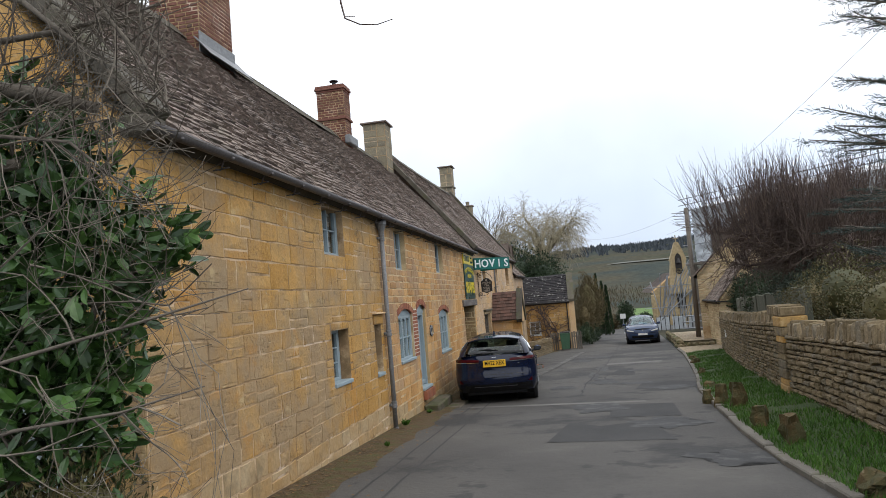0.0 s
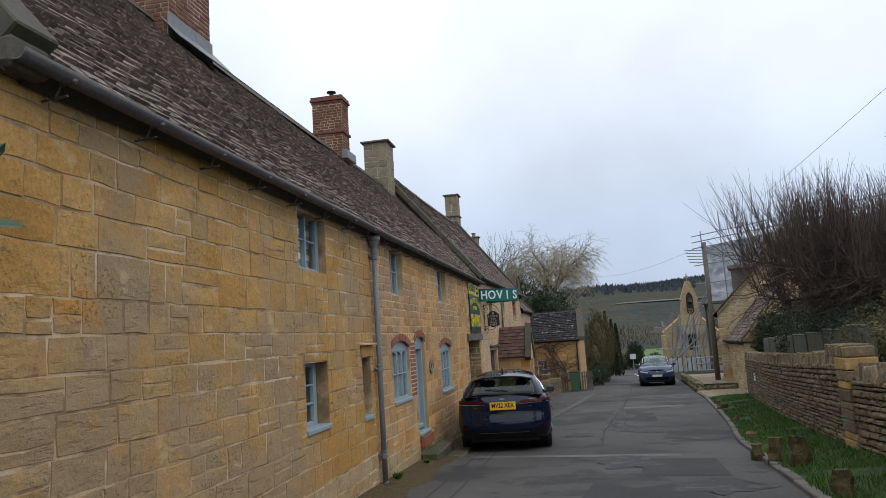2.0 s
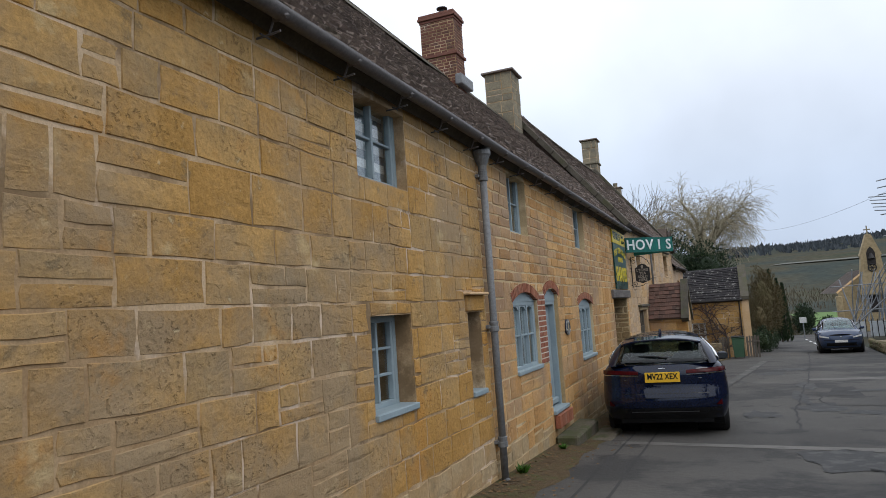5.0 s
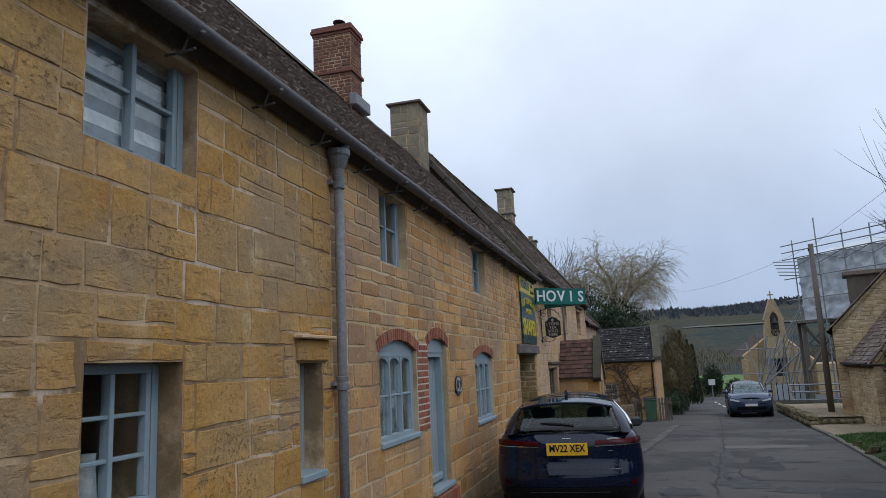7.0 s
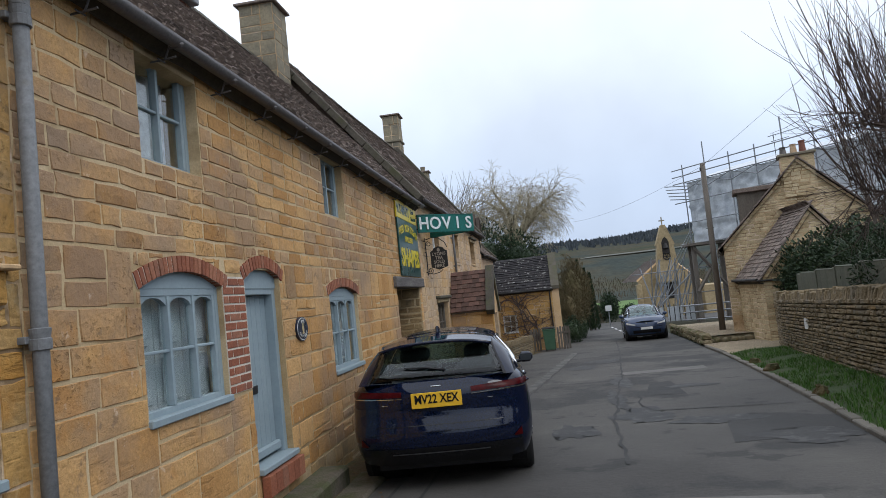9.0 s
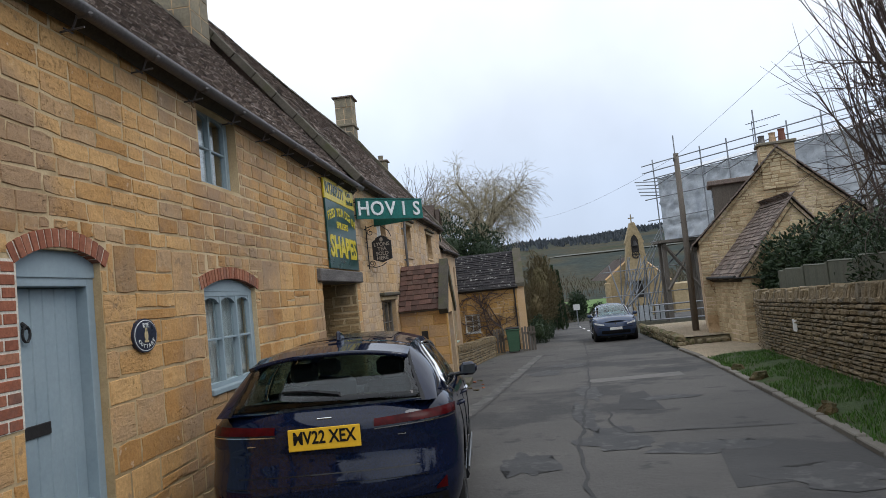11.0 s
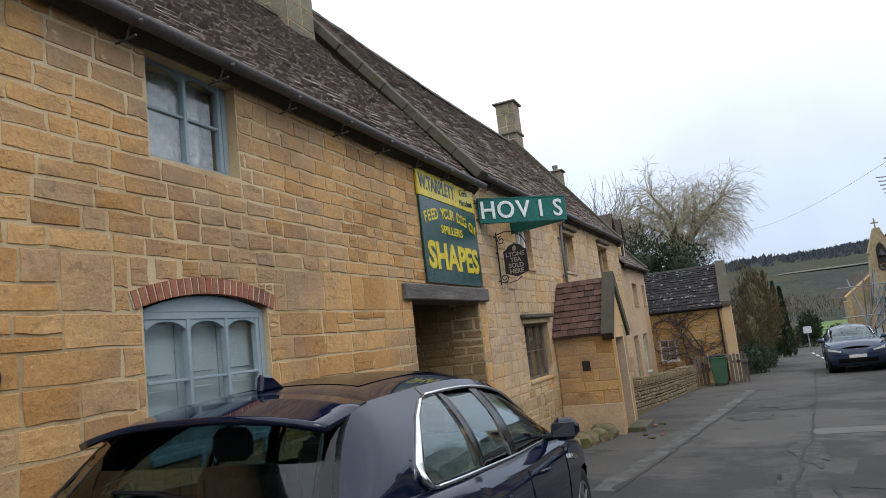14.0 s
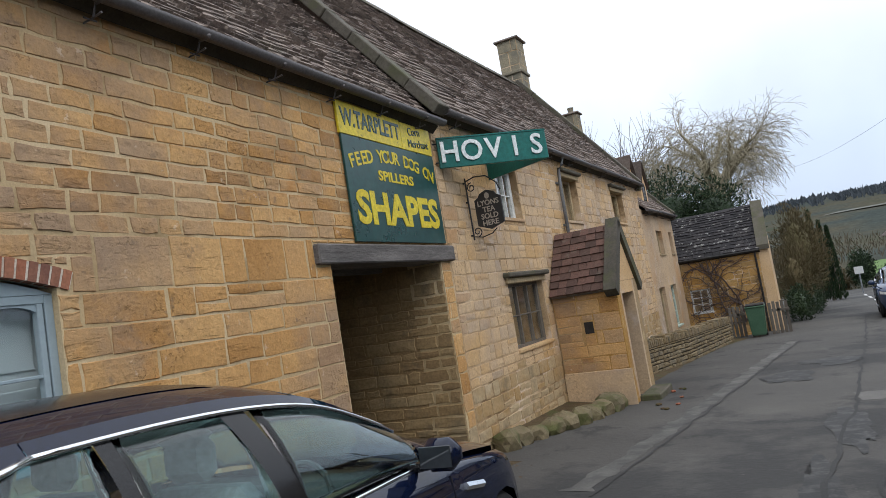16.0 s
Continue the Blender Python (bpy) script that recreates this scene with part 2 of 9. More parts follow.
PALEPATCH = surf("pale_concrete_patch", [(0.105, 0.10, 0.094), (0.15, 0.143, 0.132)], rnd=0, big=1.5, fine=70, bump=0.4, dist=0.005, stains=[((0.09, 0.09, 0.085), 2.0, 0.5, 0.65, 0.7)])
DIRT = surf("mossy_dirt", [(0.055, 0.036, 0.018), (0.09, 0.06, 0.03), (0.07, 0.055, 0.022)], rnd=0, big=3, fine=50, bump=0.9, dist=0.02, stains=[((0.06, 0.075, 0.02), 4.0, 0.5, 0.65, 0.7)])
GRASSBASE = surf("grass_soil", [(0.024, 0.042, 0.010), (0.038, 0.062, 0.014), (0.04, 0.042, 0.016)], rnd=0, big=2, fine=60, bump=0.9, dist=0.03)
GRASS = surf("grass_blade", [(0.028, 0.078, 0.008), (0.048, 0.122, 0.013), (0.078, 0.145, 0.022)], rnd=0.8, big=1.0, fine=10, bump=0, rough=0.6)
# blue-grey in this ramp is distance haze mixed into the fields' colour
FIELD = surf("hazed_far_fields", [(0.040, 0.050, 0.050), (0.055, 0.064, 0.058), (0.075, 0.070, 0.052), (0.05, 0.062, 0.045)], rnd=0, big=0.012, fine=0.35, bump=0, spec=0.0, rough=1.0)
KERB = surf("kerb_stone", [(0.10, 0.09, 0.075), (0.17, 0.155, 0.13)], rnd=0.6, big=2, fine=50, stains=[((0.09, 0.09, 0.05), 4.0, 0.55, 0.7, 0.6)])
PALESEAM = surf("worn_pale_seam", [(0.075, 0.073, 0.069), (0.14, 0.135, 0.125)], rnd=0, big=1.8, fine=60, bump=0.5, dist=0.006, vary=0.4, stains=[((0.06, 0.06, 0.058), 3.0, 0.48, 0.6, 0.8)])
GRAVEL = surf("beige_gravel", [(0.15, 0.115, 0.075), (0.30, 0.24, 0.16), (0.44, 0.37, 0.26)], rnd=0.0, big=26, fine=45, bump=1.0, dist=0.05, vary=0.5, stains=[((0.20, 0.16, 0.10), 0.9, 0.5, 0.65, 0.5)])
LEAD = surf("grey_lead", [(0.16, 0.165, 0.17), (0.24, 0.245, 0.25)], rough=0.5, rnd=0, big=2, fine=20, metal=0.3)
GUTTER = surf("grey_gutter_paint", [(0.085, 0.08, 0.08), (0.12, 0.11, 0.11)], rough=0.5, rnd=0, big=3, fine=40, bump=0.1)
PIPEGREY = surf("grey_pipe_paint", [(0.145, 0.15, 0.155), (0.19, 0.195, 0.20)], rough=0.5, rnd=0, big=2, fine=30, bump=0.1, stains=[((0.13, 0.11, 0.08), 3.0, 0.6, 0.7, 0.5)])
IRON = surf("black_iron", [(0.015, 0.015, 0.016), (0.03, 0.027, 0.025)], rough=0.5, rnd=0, big=4, fine=50, bump=0.2)
BLUEGREY = surf("blue_grey_paint", [(0.235, 0.30, 0.335), (0.29, 0.355, 0.385)], rough=0.5, rnd=0, big=2, fine=25, bump=0.12, dist=0.004, vary=0.08)
WINGLASS = surf("old_window_glass", [(0.02, 0.024, 0.028), (0.04, 0.045, 0.05)], rough=0.04, rnd=0, big=1.5, fine=3, bump=0.04, dist=0.01, spec=0.7)
CURTAIN = surf("white_curtain", [(0.76, 0.77, 0.78), (0.84, 0.85, 0.85)], rnd=0, big=2, fine=15, bump=0.1)
BARK = surf("grey_bark", [(0.10, 0.085, 0.07), (0.17, 0.145, 0.115)], rnd=0.3, big=3, fine=30, bump=0.6)
TWIG = surf("purple_brown_twig", [(0.05, 0.035, 0.035), (0.09, 0.065, 0.055), (0.12, 0.09, 0.065)], rnd=0.7, big=1, fine=10, bump=0)
GREYTWIG = surf("grey_lichen_twig", [(0.075, 0.062, 0.05), (0.14, 0.12, 0.095), (0.20, 0.175, 0.14)], rnd=0.7, big=1, fine=10, bump=0)
PALETWIG = surf("pale_willow_twig", [(0.22, 0.19, 0.13), (0.32, 0.28, 0.19), (0.26, 0.22, 0.145)], rnd=0.7, big=1, fine=10, bump=0)
LEAF = surf("glossy_leaf", [(0.018, 0.042, 0.011), (0.036, 0.085, 0.018), (0.075, 0.155, 0.028)], rough=0.35, rnd=0.8, big=2, fine=12, bump=0, spec=0.5)
DARKLEAF = surf("dark_evergreen", [(0.012, 0.024, 0.012), (0.025, 0.045, 0.018), (0.04, 0.065, 0.025)], rough=0.55, rnd=0.8, big=1, fine=12, bump=0)
NEEDLE = surf("blue_pine_needle", [(0.02, 0.04, 0.032), (0.035, 0.06, 0.05)], rough=0.55, rnd=0.8, big=1, fine=12, bump=0)
SHRUB = surf("mixed_shrub_leaf", [(0.045, 0.05, 0.02), (0.09, 0.085, 0.03), (0.13, 0.10, 0.045), (0.05, 0.06, 0.03)], rough=0.6, rnd=0.9, big=1, fine=12, bump=0)
WOODGREY = surf("weathered_wood", [(0.10, 0.085, 0.07), (0.17, 0.15, 0.125)], rnd=0.5, big=1.5, fine=20, bump=0.5, stretch=(4, 4, 0.6))
BEAM = surf("grey_oak_beam", [(0.075, 0.068, 0.064), (0.19, 0.175, 0.165)], rnd=0, big=2, fine=18, bump=0.7, dist=0.012, stretch=(4, 0.6, 4))
WORNBASE = surf("limewashed_base_stone", [(0.33, 0.215, 0.095), (0.43, 0.33, 0.20), (0.37, 0.235, 0.10), (0.49, 0.41, 0.29)], rnd=0.6, big=1.2, fine=24, bump=0.6, dist=0.012, vary=0.25, stains=[((0.17, 0.14, 0.09), 2.5, 0.52, 0.68, 0.6)])
# near-black colour in place of the shade inside openings and the passage
DARKIN = surf("interior_shade", [(0.02, 0.018, 0.016), (0.035, 0.03, 0.027)], rnd=0, big=1, fine=8, bump=0)


# ---- walls of blocks ----
def cut_rects(rects, holes):
    """What is left of rectangles (u0, u1, v0, v1) outside the holes."""
    for a0, a1, b0, b1 in holes:
        out = []
        for u0, u1, v0, v1 in rects:
            if u1 <= a0 or u0 >= a1 or v1 <= b0 or v0 >= b1:
                out.append((u0, u1, v0, v1))
                continue
            if a0 - u0 > 0.05:
                out.append((u0, a0, v0, v1))
            if u1 - a1 > 0.05:
                out.append((a1, u1, v0, v1))
            m0, m1 = max(u0, a0), min(u1, a1)
            if b0 - v0 > 0.04 and m1 - m0 > 0.05:
                out.append((m0, m1, v0, b0))
            if v1 - b1 > 0.04 and m1 - m0 > 0.05:
                out.append((m0, m1, b1, v1))
        rects = out
    return rects


def courses(u0, u1, v0, v1, heights, lengths, seed, holes=()):
    rng = random.Random(seed)
    rects, v = [], v0
    while v < v1 - 0.03:
        h = min(rng.uniform(*heights), v1 - v)
        if v1 - v - h < heights[0] * 0.6:
            h = v1 - v
        u = u0
        while u < u1 - 0.02:
            w = min(rng.uniform(*lengths), u1 - u)
            if u1 - u - w < lengths[0] * 0.5:
                w = u1 - u
            dice = rng.random()
            if h > 0.22 and dice < 0.16:
                cut = v + h * rng.uniform(0.35, 0.65)
                rects += [(u, u + w, v, cut), (u, u + w, cut, v + h)]
            elif h > 0.22 and w > 0.4 and dice < 0.24:
                cut, mid = v + h * rng.uniform(0.4, 0.6), u + w * rng.uniform(0.35, 0.65)
                rects += [(u, u + w, v, cut), (u, mid, cut, v + h), (mid, u + w, cut, v + h)]
            else:
                rects.append((u, u + w, v, v + h))
            u += w
        v += h
    return cut_rects(rects, holes)


def block_geo(rect, at, rng, gap, proud, rough):
    u0, u1, v0, v1 = rect
    g = gap / 2
    u0, u1, v0, v1 = u0 + g, u1 - g, v0 + g, v1 - g
    um, vm = (u0 + u1) / 2, (v0 + v1) / 2
    ring = [(u0, v0), (um, v0), (u1, v0), (u1, vm), (u1, v1), (um, v1), (u0, v1), (u0, vm)]
    j = min(rough, (u1 - u0) * 0.15, (v1 - v0) * 0.15)
    ring = [(u + rng.uniform(-j, j), v + rng.uniform(-j, j)) for u, v in ring]
    p = proud * rng.uniform(0.5, 1.4)
    inset = min(0.004 + rough * 0.6, (u1 - u0) * 0.2, (v1 - v0) * 0.2)
    verts = [at(u, v, -0.01) for u, v in ring]
    signs = [(1, 1), (0, 1), (-1, 1), (-1, 0), (-1, -1), (0, -1), (1, -1), (1, 0)]
    for (u, v), (su, sv) in zip(ring, signs):
        verts.append(at(u + su * inset, v + sv * inset, p + rng.uniform(-0.3, 0.3) * rough))
    verts.append(at(um, vm, p + rng.uniform(-0.2, 0.6) * rough))
    faces = [(i, (i + 1) % 8, 8 + (i + 1) % 8, 8 + i) for i in range(8)]
    faces += [(8 + i, 8 + (i + 1) % 8, 16) for i in range(8)]
    return verts, faces


def lay(name, rects, at, material, parent, seed, gap=0.012, proud=0.012, rough=0.006, parts=300, near=None):
    """Blocks on a wall: those of the nearest stretch as parts, the rest joined."""
    rng = random.Random(seed)
    if near is not None:
        rects = sorted(rects, key=lambda r: abs((r[0] + r[1]) / 2 - near))
    verts, faces = [], []
    for i, r in enumerate(rects):
        v, f = block_geo(r, at, rng, gap, proud, rough)
        if i < parts:
            raw(name, v, f, material, parent)
        else:
            k = len(verts)
            verts += v
            faces += [tuple(a + k for a in q) for q in f]
    if verts:
        tagged(raw(name + "work", verts, faces, material, parent), kind="stuff")


def wall_body(name, u0, u1, v0, v1, holes, at, depth, material, parent=None):
    """A thick wall with openings through it; at(u, v, d) gives places, d = 0 on its face."""
    us = sorted({u0, u1, *[h for q in holes for h in q[:2] if u0 < h < u1]})
    vs = sorted({v0, v1, *[h for q in holes for h in q[2:] if v0 < h < v1]})
    bm = bmesh.new()
    grid = {}

    def solid(i, j):
        if not (0 <= i < len(us) - 1 and 0 <= j < len(vs) - 1):
            return False
        cu, cv = (us[i] + us[i + 1]) / 2, (vs[j] + vs[j + 1]) / 2
        return not any(a < cu < b and c < cv < d for a, b, c, d in holes)

    def vert(i, j, d):
        if (i, j, d) not in grid:
            grid[i, j, d] = bm.verts.new(at(us[i], vs[j], d))
        return grid[i, j, d]

    for i in range(len(us) - 1):
        for j in range(len(vs) - 1):
            if not solid(i, j):
                continue
            for d in (0, -depth):
                bm.faces.new([vert(a, b, d) for a, b in ((i, j), (i + 1, j), (i + 1, j + 1), (i, j + 1))])
            for di, dj, e in ((-1, 0, ((i, j), (i, j + 1))), (1, 0, ((i + 1, j), (i + 1, j + 1))), (0, -1, ((i, j), (i + 1, j))), (0, 1, ((i, j + 1), (i + 1, j + 1)))):
                if not solid(i + di, j + dj):
                    bm.faces.new([vert(*e[0], 0), vert(*e[1], 0), vert(*e[1], -depth), vert(*e[0], -depth)])
    bmesh.ops.recalc_face_normals(bm, faces=bm.faces)
    return part(name, bm, material, parent)


def arch_steps(u0, u1, spring, rise, ring):
    """Stepped rectangles under a segmental brick arch, to keep wall blocks out of it."""
    out, n = [], 7
    for i in range(n):
        a, b = u0 + (u1 - u0) * i / n, u0 + (u1 - u0) * (i + 1) / n
        t = ((a + b) / 2 - (u0 + u1) / 2) / ((u1 - u0) / 2)
        out.append((a, b, spring - 0.02, spring + rise * (1 - t * t) + ring))
    return out


def roof_slope(name, y0, y1, foot, top, at_y, material, parent, seed, course=0.098, widths=(0.09, 0.19), sag=0.06, near=None, parts=0, thick=0.03):
    """Tiles in courses on a slope; foot and top: (x, z) of its lower and upper edge; at_y turns places."""
    rng = random.Random(seed)
    dx, dz = top[0] - foot[0], top[1] - foot[1]
    length = math.hypot(dx, dz)
    ux, uz = dx / length, dz / length
    nx, nz = -uz, ux
    if nz < 0:
        nx, nz = -nx, -nz

    def wave(y, s):
        f = s / length
        return noise.noise((y * 0.35 + seed, s * 0.5, 3.1)) * sag * 0.7 - sag * math.sin(math.pi * (y - y0) / (y1 - y0)) * f + noise.noise((y * 1.3, s * 1.1, seed)) * sag * 0.25

    def at(y, s, h):
        h += wave(y, s)
        return at_y(foot[0] + ux * s + nx * h, y, foot[1] + uz * s + nz * h)

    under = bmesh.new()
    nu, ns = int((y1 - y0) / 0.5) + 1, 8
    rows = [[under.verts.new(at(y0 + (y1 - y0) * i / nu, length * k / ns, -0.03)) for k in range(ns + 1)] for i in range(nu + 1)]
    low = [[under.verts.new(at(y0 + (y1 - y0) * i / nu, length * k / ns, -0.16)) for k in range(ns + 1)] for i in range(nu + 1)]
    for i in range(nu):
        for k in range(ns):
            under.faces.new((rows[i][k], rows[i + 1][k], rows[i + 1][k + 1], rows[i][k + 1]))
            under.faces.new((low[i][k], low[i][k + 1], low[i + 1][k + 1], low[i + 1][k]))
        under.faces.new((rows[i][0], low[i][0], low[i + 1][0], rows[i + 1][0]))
    # bed coloured near-black, as painted shade between the tiles
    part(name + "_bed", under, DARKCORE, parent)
    tiles, s = [], 0.0
    while s < length:
        c = course * (1.25 - 0.5 * s / length)
        y = y0 + rng.uniform(-0.1, 0)
        while y < y1:
            w = rng.uniform(*widths)
            tiles.append((max(y, y0), min(y + w, y1), s, c))
            y += w
        s += c
    if near is not None:
        tiles.sort(key=lambda q: abs((q[0] + q[1]) / 2 - near) + q[2] * 2)
    verts, faces = [], []
    for i, (a, b, s, c) in enumerate(tiles):
        if b - a < 0.03:
            continue
        g, lift, slip = 0.004, thick * rng.uniform(0.9, 1.7), rng.uniform(-0.016, 0.012)
        j = [rng.uniform(-0.008, 0.008) for _ in range(4)]
        f, r = s + slip, s + c * 1.7
        v = [at(a + g, f + j[0], 0.0), at(b - g, f + j[1], 0.0), at(b - g, r, -0.02), at(a + g, r, -0.02),
             at(a + g + 0.004, f + j[0] + 0.004, lift + j[2] * 0.6), at(b - g - 0.004, f + j[1] + 0.004, lift + j[3] * 0.6), at(b - g, r, 0.002), at(a + g, r, 0.002)]
        q = [(4, 5, 6, 7), (0, 1, 5, 4), (1, 2, 6, 5), (3, 0, 4, 7)]
        if i < parts:
            raw("roof_tile", v, q, material, parent)
        else:
            k = len(verts)
            verts += v
            faces += [tuple(n + k for n in t) for t in q]
    tagged(raw(name + "_tiles", verts, faces, material, parent), kind="stuff")
    return at


# ---- ground, road, verge ----
KERB_LINE = [(-40, 3.2), (-8, 2.5), (5, 2.15), (8, 2.04), (10, 2.08), (13, 2.28), (16.5, 2.52), (20, 3.05), (25.2, 3.65), (30, 4.15), (33, 4.35), (40, 4.95), (62, 6.6), (75, 7.5)]
LEFT_LINE = [(-40, -3.7), (24, -3.52), (30, -2.75), (36.4, -2.2), (40, -1.4), (43, -0.15), (50, 0.35), (62, 0.6), (75, 0.8)]
WALL_LINE = [(-12, 2.75), (3, 3.0), (8.75, 3.35), (11.3, 3.6), (13.9, 3.72), (22.4, 4.65), (29.3, 5.6), (32, 6.35)]


def strip(name, ys, left, right, zl, zr, material, parent=None, nx=2):
    bm = bmesh.new()
    rows = [[bm.verts.new((left(y) + (right(y) - left(y)) * k / nx, y, zl(y) + (zr(y) - zl(y)) * k / nx)) for k in range(nx + 1)] for y in ys]
    for r0, r1 in zip(rows, rows[1:]):
        for k in range(nx):
            bm.faces.new((r0[k], r0[k + 1], r1[k + 1], r1[k]))
    return part(name, bm, material, parent, smooth=True)


def frange(a, b, step):
    n = max(1, round((b - a) / step))
    return [a + (b - a) * i / n for i in range(n + 1)]


# one sheet that runs to the hills and on to the horizon
ground_rows = [-600, -200, -60] + frange(-30, 80, 2.5) + [95, 120, 160, 220, 300, 380, 450, 520, 600, 680, 760, 840, 920, 1000, 1100, 1300, 1800, 2600, 4500]
ground_cols = [-3500, -1800, -900, -600, -400, -280, -200, -140, -90, -55, -30, -15, -8, -4, 0, 4, 8, 15, 30, 55, 90, 140, 200, 260, 330, 400, 500, 650, 900, 1400, 2200, 3500]


def land(x, y):
    z = ground_z(min(y, 130)) - 0.06
    if y > 130:
        f = min(1, (y - 130) / 690)
        crest = 44 + 0.045 * x + 5 * noise.noise((x * 0.004, 0.3, 1)) + 2 * noise.noise((x * 0.02, 0.9, 4))
        z += (f * f * (3 - 2 * f)) * (crest + 3.4)
        if y > 900:
            z -= min(60, (y - 900) * 0.05)
    return z


bm = bmesh.new()
grid = [[bm.verts.new((x, y, land(x, y))) for x in ground_cols] for y in ground_rows]
for r0, r1 in zip(grid, grid[1:]):
    for k in range(len(ground_cols) - 1):
        bm.faces.new((r0[k], r0[k + 1], r1[k + 1], r1[k]))
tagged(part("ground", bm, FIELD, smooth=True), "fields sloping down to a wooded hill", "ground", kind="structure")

road_ys = frange(-40, 66, 1.0)
tagged(strip("road", road_ys, lambda y: lerp_table(LEFT_LINE, y) - 0.35, lambda y: lerp_table(KERB_LINE, y), ground_z, ground_z, ASPHALT, nx=6),
       "worn grey asphalt lane with dark patches", "road", kind="structure")
bm = bmesh.new()
box(bm, -40, 60, 65.9, 73.5, -3.6, ground_z(69) + 0.01)
tagged(part("road", bm, ASPHALT), "grey asphalt crossing road at the lane's end", "road", kind="structure")

# ---- first cottage: front wall ----
HX, H0, H1, HSPLIT, HEND, EAVE = -3.5, 5.1, 24.3, 12.25, 24.3, 3.36


def face1(u, v, d):
    return (HX + d, u, v)


W1 = (9.43, 10.34, 2.50, 3.20)
W2 = (9.50, 10.24, 0.60, 1.38)
SLIT = (11.66, 12.06, 0.50, 1.36)
W3 = (13.48, 14.36, 2.40, 3.20)
W4 = (13.34, 14.55, 0.54, 1.52)
DOOR = (15.0, 15.86, -0.21, 1.56)
W5 = (17.52, 18.84, 0.38, 1.40)
W6 = (17.66, 18.62, 2.45, 3.25)
PASS = (21.66, 24.04, -1.4, 1.49)
FRONT_HOLES = [W1, W2, SLIT, W3, W4, DOOR, W5, W6, PASS]
# the arched heads rise above the square of their openings
BODY_HOLES = FRONT_HOLES + [(h[0], h[1], h[3] - 0.02, h[3] + 0.08) for h in (W4, DOOR, W5)]
wall_a = tagged(wall_body("wall_cottage_east", H0, HSPLIT, -1.2, EAVE, FRONT_HOLES, face1, 0.5, MORTAR), "front wall of large golden ashlar blocks", "wall", kind="structure")
wall_b = tagged(wall_body("wall_cottage_west", HSPLIT, H1, -1.8, EAVE, BODY_HOLES, face1, 0.5, COURSEMORTAR), "front wall of coursed golden limestone", "wall", kind="structure")

# ---- cottage roof and gables ----
RX, RZ = -6.5, 6.93
house1 = tagged(new("roof_cottage"), "steep stone-tiled cottage roof, sagging", "roof", kind="structure")
slope1 = roof_slope("roof", H0 + 0.15, H1 + 0.1, (HX + 0.16, EAVE - 0.02), (RX, RZ), lambda x, y, z: (x, y, z), ROOF, house1, 3, near=9.0, parts=300, sag=0.10)


def gable(name, y0, y1, x_front, x_back, z_eave, x_ridge, z_ridge, material, label, base=-2.5, turn=None):
    bm = bmesh.new()
    prism(bm, [(x_back, base), (x_front, base), (x_front, z_eave), (x_ridge, z_ridge), (x_back, z_eave)], y0, y1, "y")
    if turn is not None:
        bmesh.ops.transform(bm, matrix=turn, verts=bm.verts)
    return tagged(part(name, bm, material), label, "wall", kind="structure")


gable_a = gable("wall_cottage_gable", H0 - 0.014, H0 + 0.45, HX - 0.003, -9.5, EAVE - 0.1, RX, RZ - 0.1, ASHLAR, "golden stone gable end of the cottage")
gable("wall_party", H1 - 0.1, H1 + 0.2, HX - 0.5, -9.5, EAVE, RX, RZ - 0.1, ASHLAR, "stone party wall between the cottages")
bm = boxes((-9.5, -9.1, H0 + 0.45, H1 - 0.1, -2, EAVE))
tagged(part("wall_cottage_back", bm, ASHLAR), "plain stone back wall", "wall", kind="structure")
bm = bmesh.new()
for p in ((RX, H0, RZ), (RX, H1, RZ), (-9.7, H1, EAVE - 0.1), (-9.7, H0, EAVE - 0.1)):
    bm.verts.new(p)
bm.faces.new(bm.verts)
bmesh.ops.solidify(bm, geom=bm.faces[:], thickness=0.1)
part("back_slope", bm, ROOF, house1)

# ---- second house and third house, along a slightly turned line ----
T2 = pose(-3.5, 24.3, 0, 0, 0, -1.5)
E2, L2, E3, L3 = 3.52, 12.6, 2.80, 17.6


def turned(x, y, z):
    return tuple(T2 @ Vector((x, y, z)))


def face2(u, v, d):
    return turned(d, u, v)


UW1, UW2, UW3 = (1.98, 2.95, 2.13, 2.98), (5.46, 6.48, 2.2, 3.12), (9.4, 10.62, 2.3, 3.12)
LW1, LW2 = (1.80, 3.34, 0.04, 1.08), (6.1, 7.2, 0.0, 1.1)
MID_HOLES = [UW1, UW2, UW3, LW1, LW2, (3.95, 4.85, -1.2, 0.75)]
FW1, FW2, FW3, FDOOR = (14.45, 15.4, 1.42, 2.2), (16.6, 17.2, 1.42, 2.2), (15.2, 16.2, -0.95, 0.4), (13.3, 14.2, -1.35, 0.4)
FAR_HOLES = [FW1, FW2, FW3, FDOOR]
wall_c = tagged(wall_body("wall_house_middle", 0, L2, -2.2, E2, MID_HOLES, face2, 0.5, MORTAR), "front wall of pale golden stone", "wall", kind="structure")
wall_d = tagged(wall_body("wall_house_far", L2, L3, -2.4, E3, FAR_HOLES, face2, 0.5, PALE), "pale rendered stone front of the far house", "wall", kind="structure")
roof2 = tagged(new("roof_middle_house"), "steep dark stone-tiled roof", "roof", kind="structure")
roof_slope("roof", 0.25, L2 + 0.1, (0.16, E2 - 0.02), (-3.1, 7.58), turned, ROOF, roof2, 5, course=0.13, widths=(0.14, 0.3), sag=0.07)
roof3 = tagged(new("roof_far_house"), "lower stone-tiled roof with dormers", "roof", kind="structure")
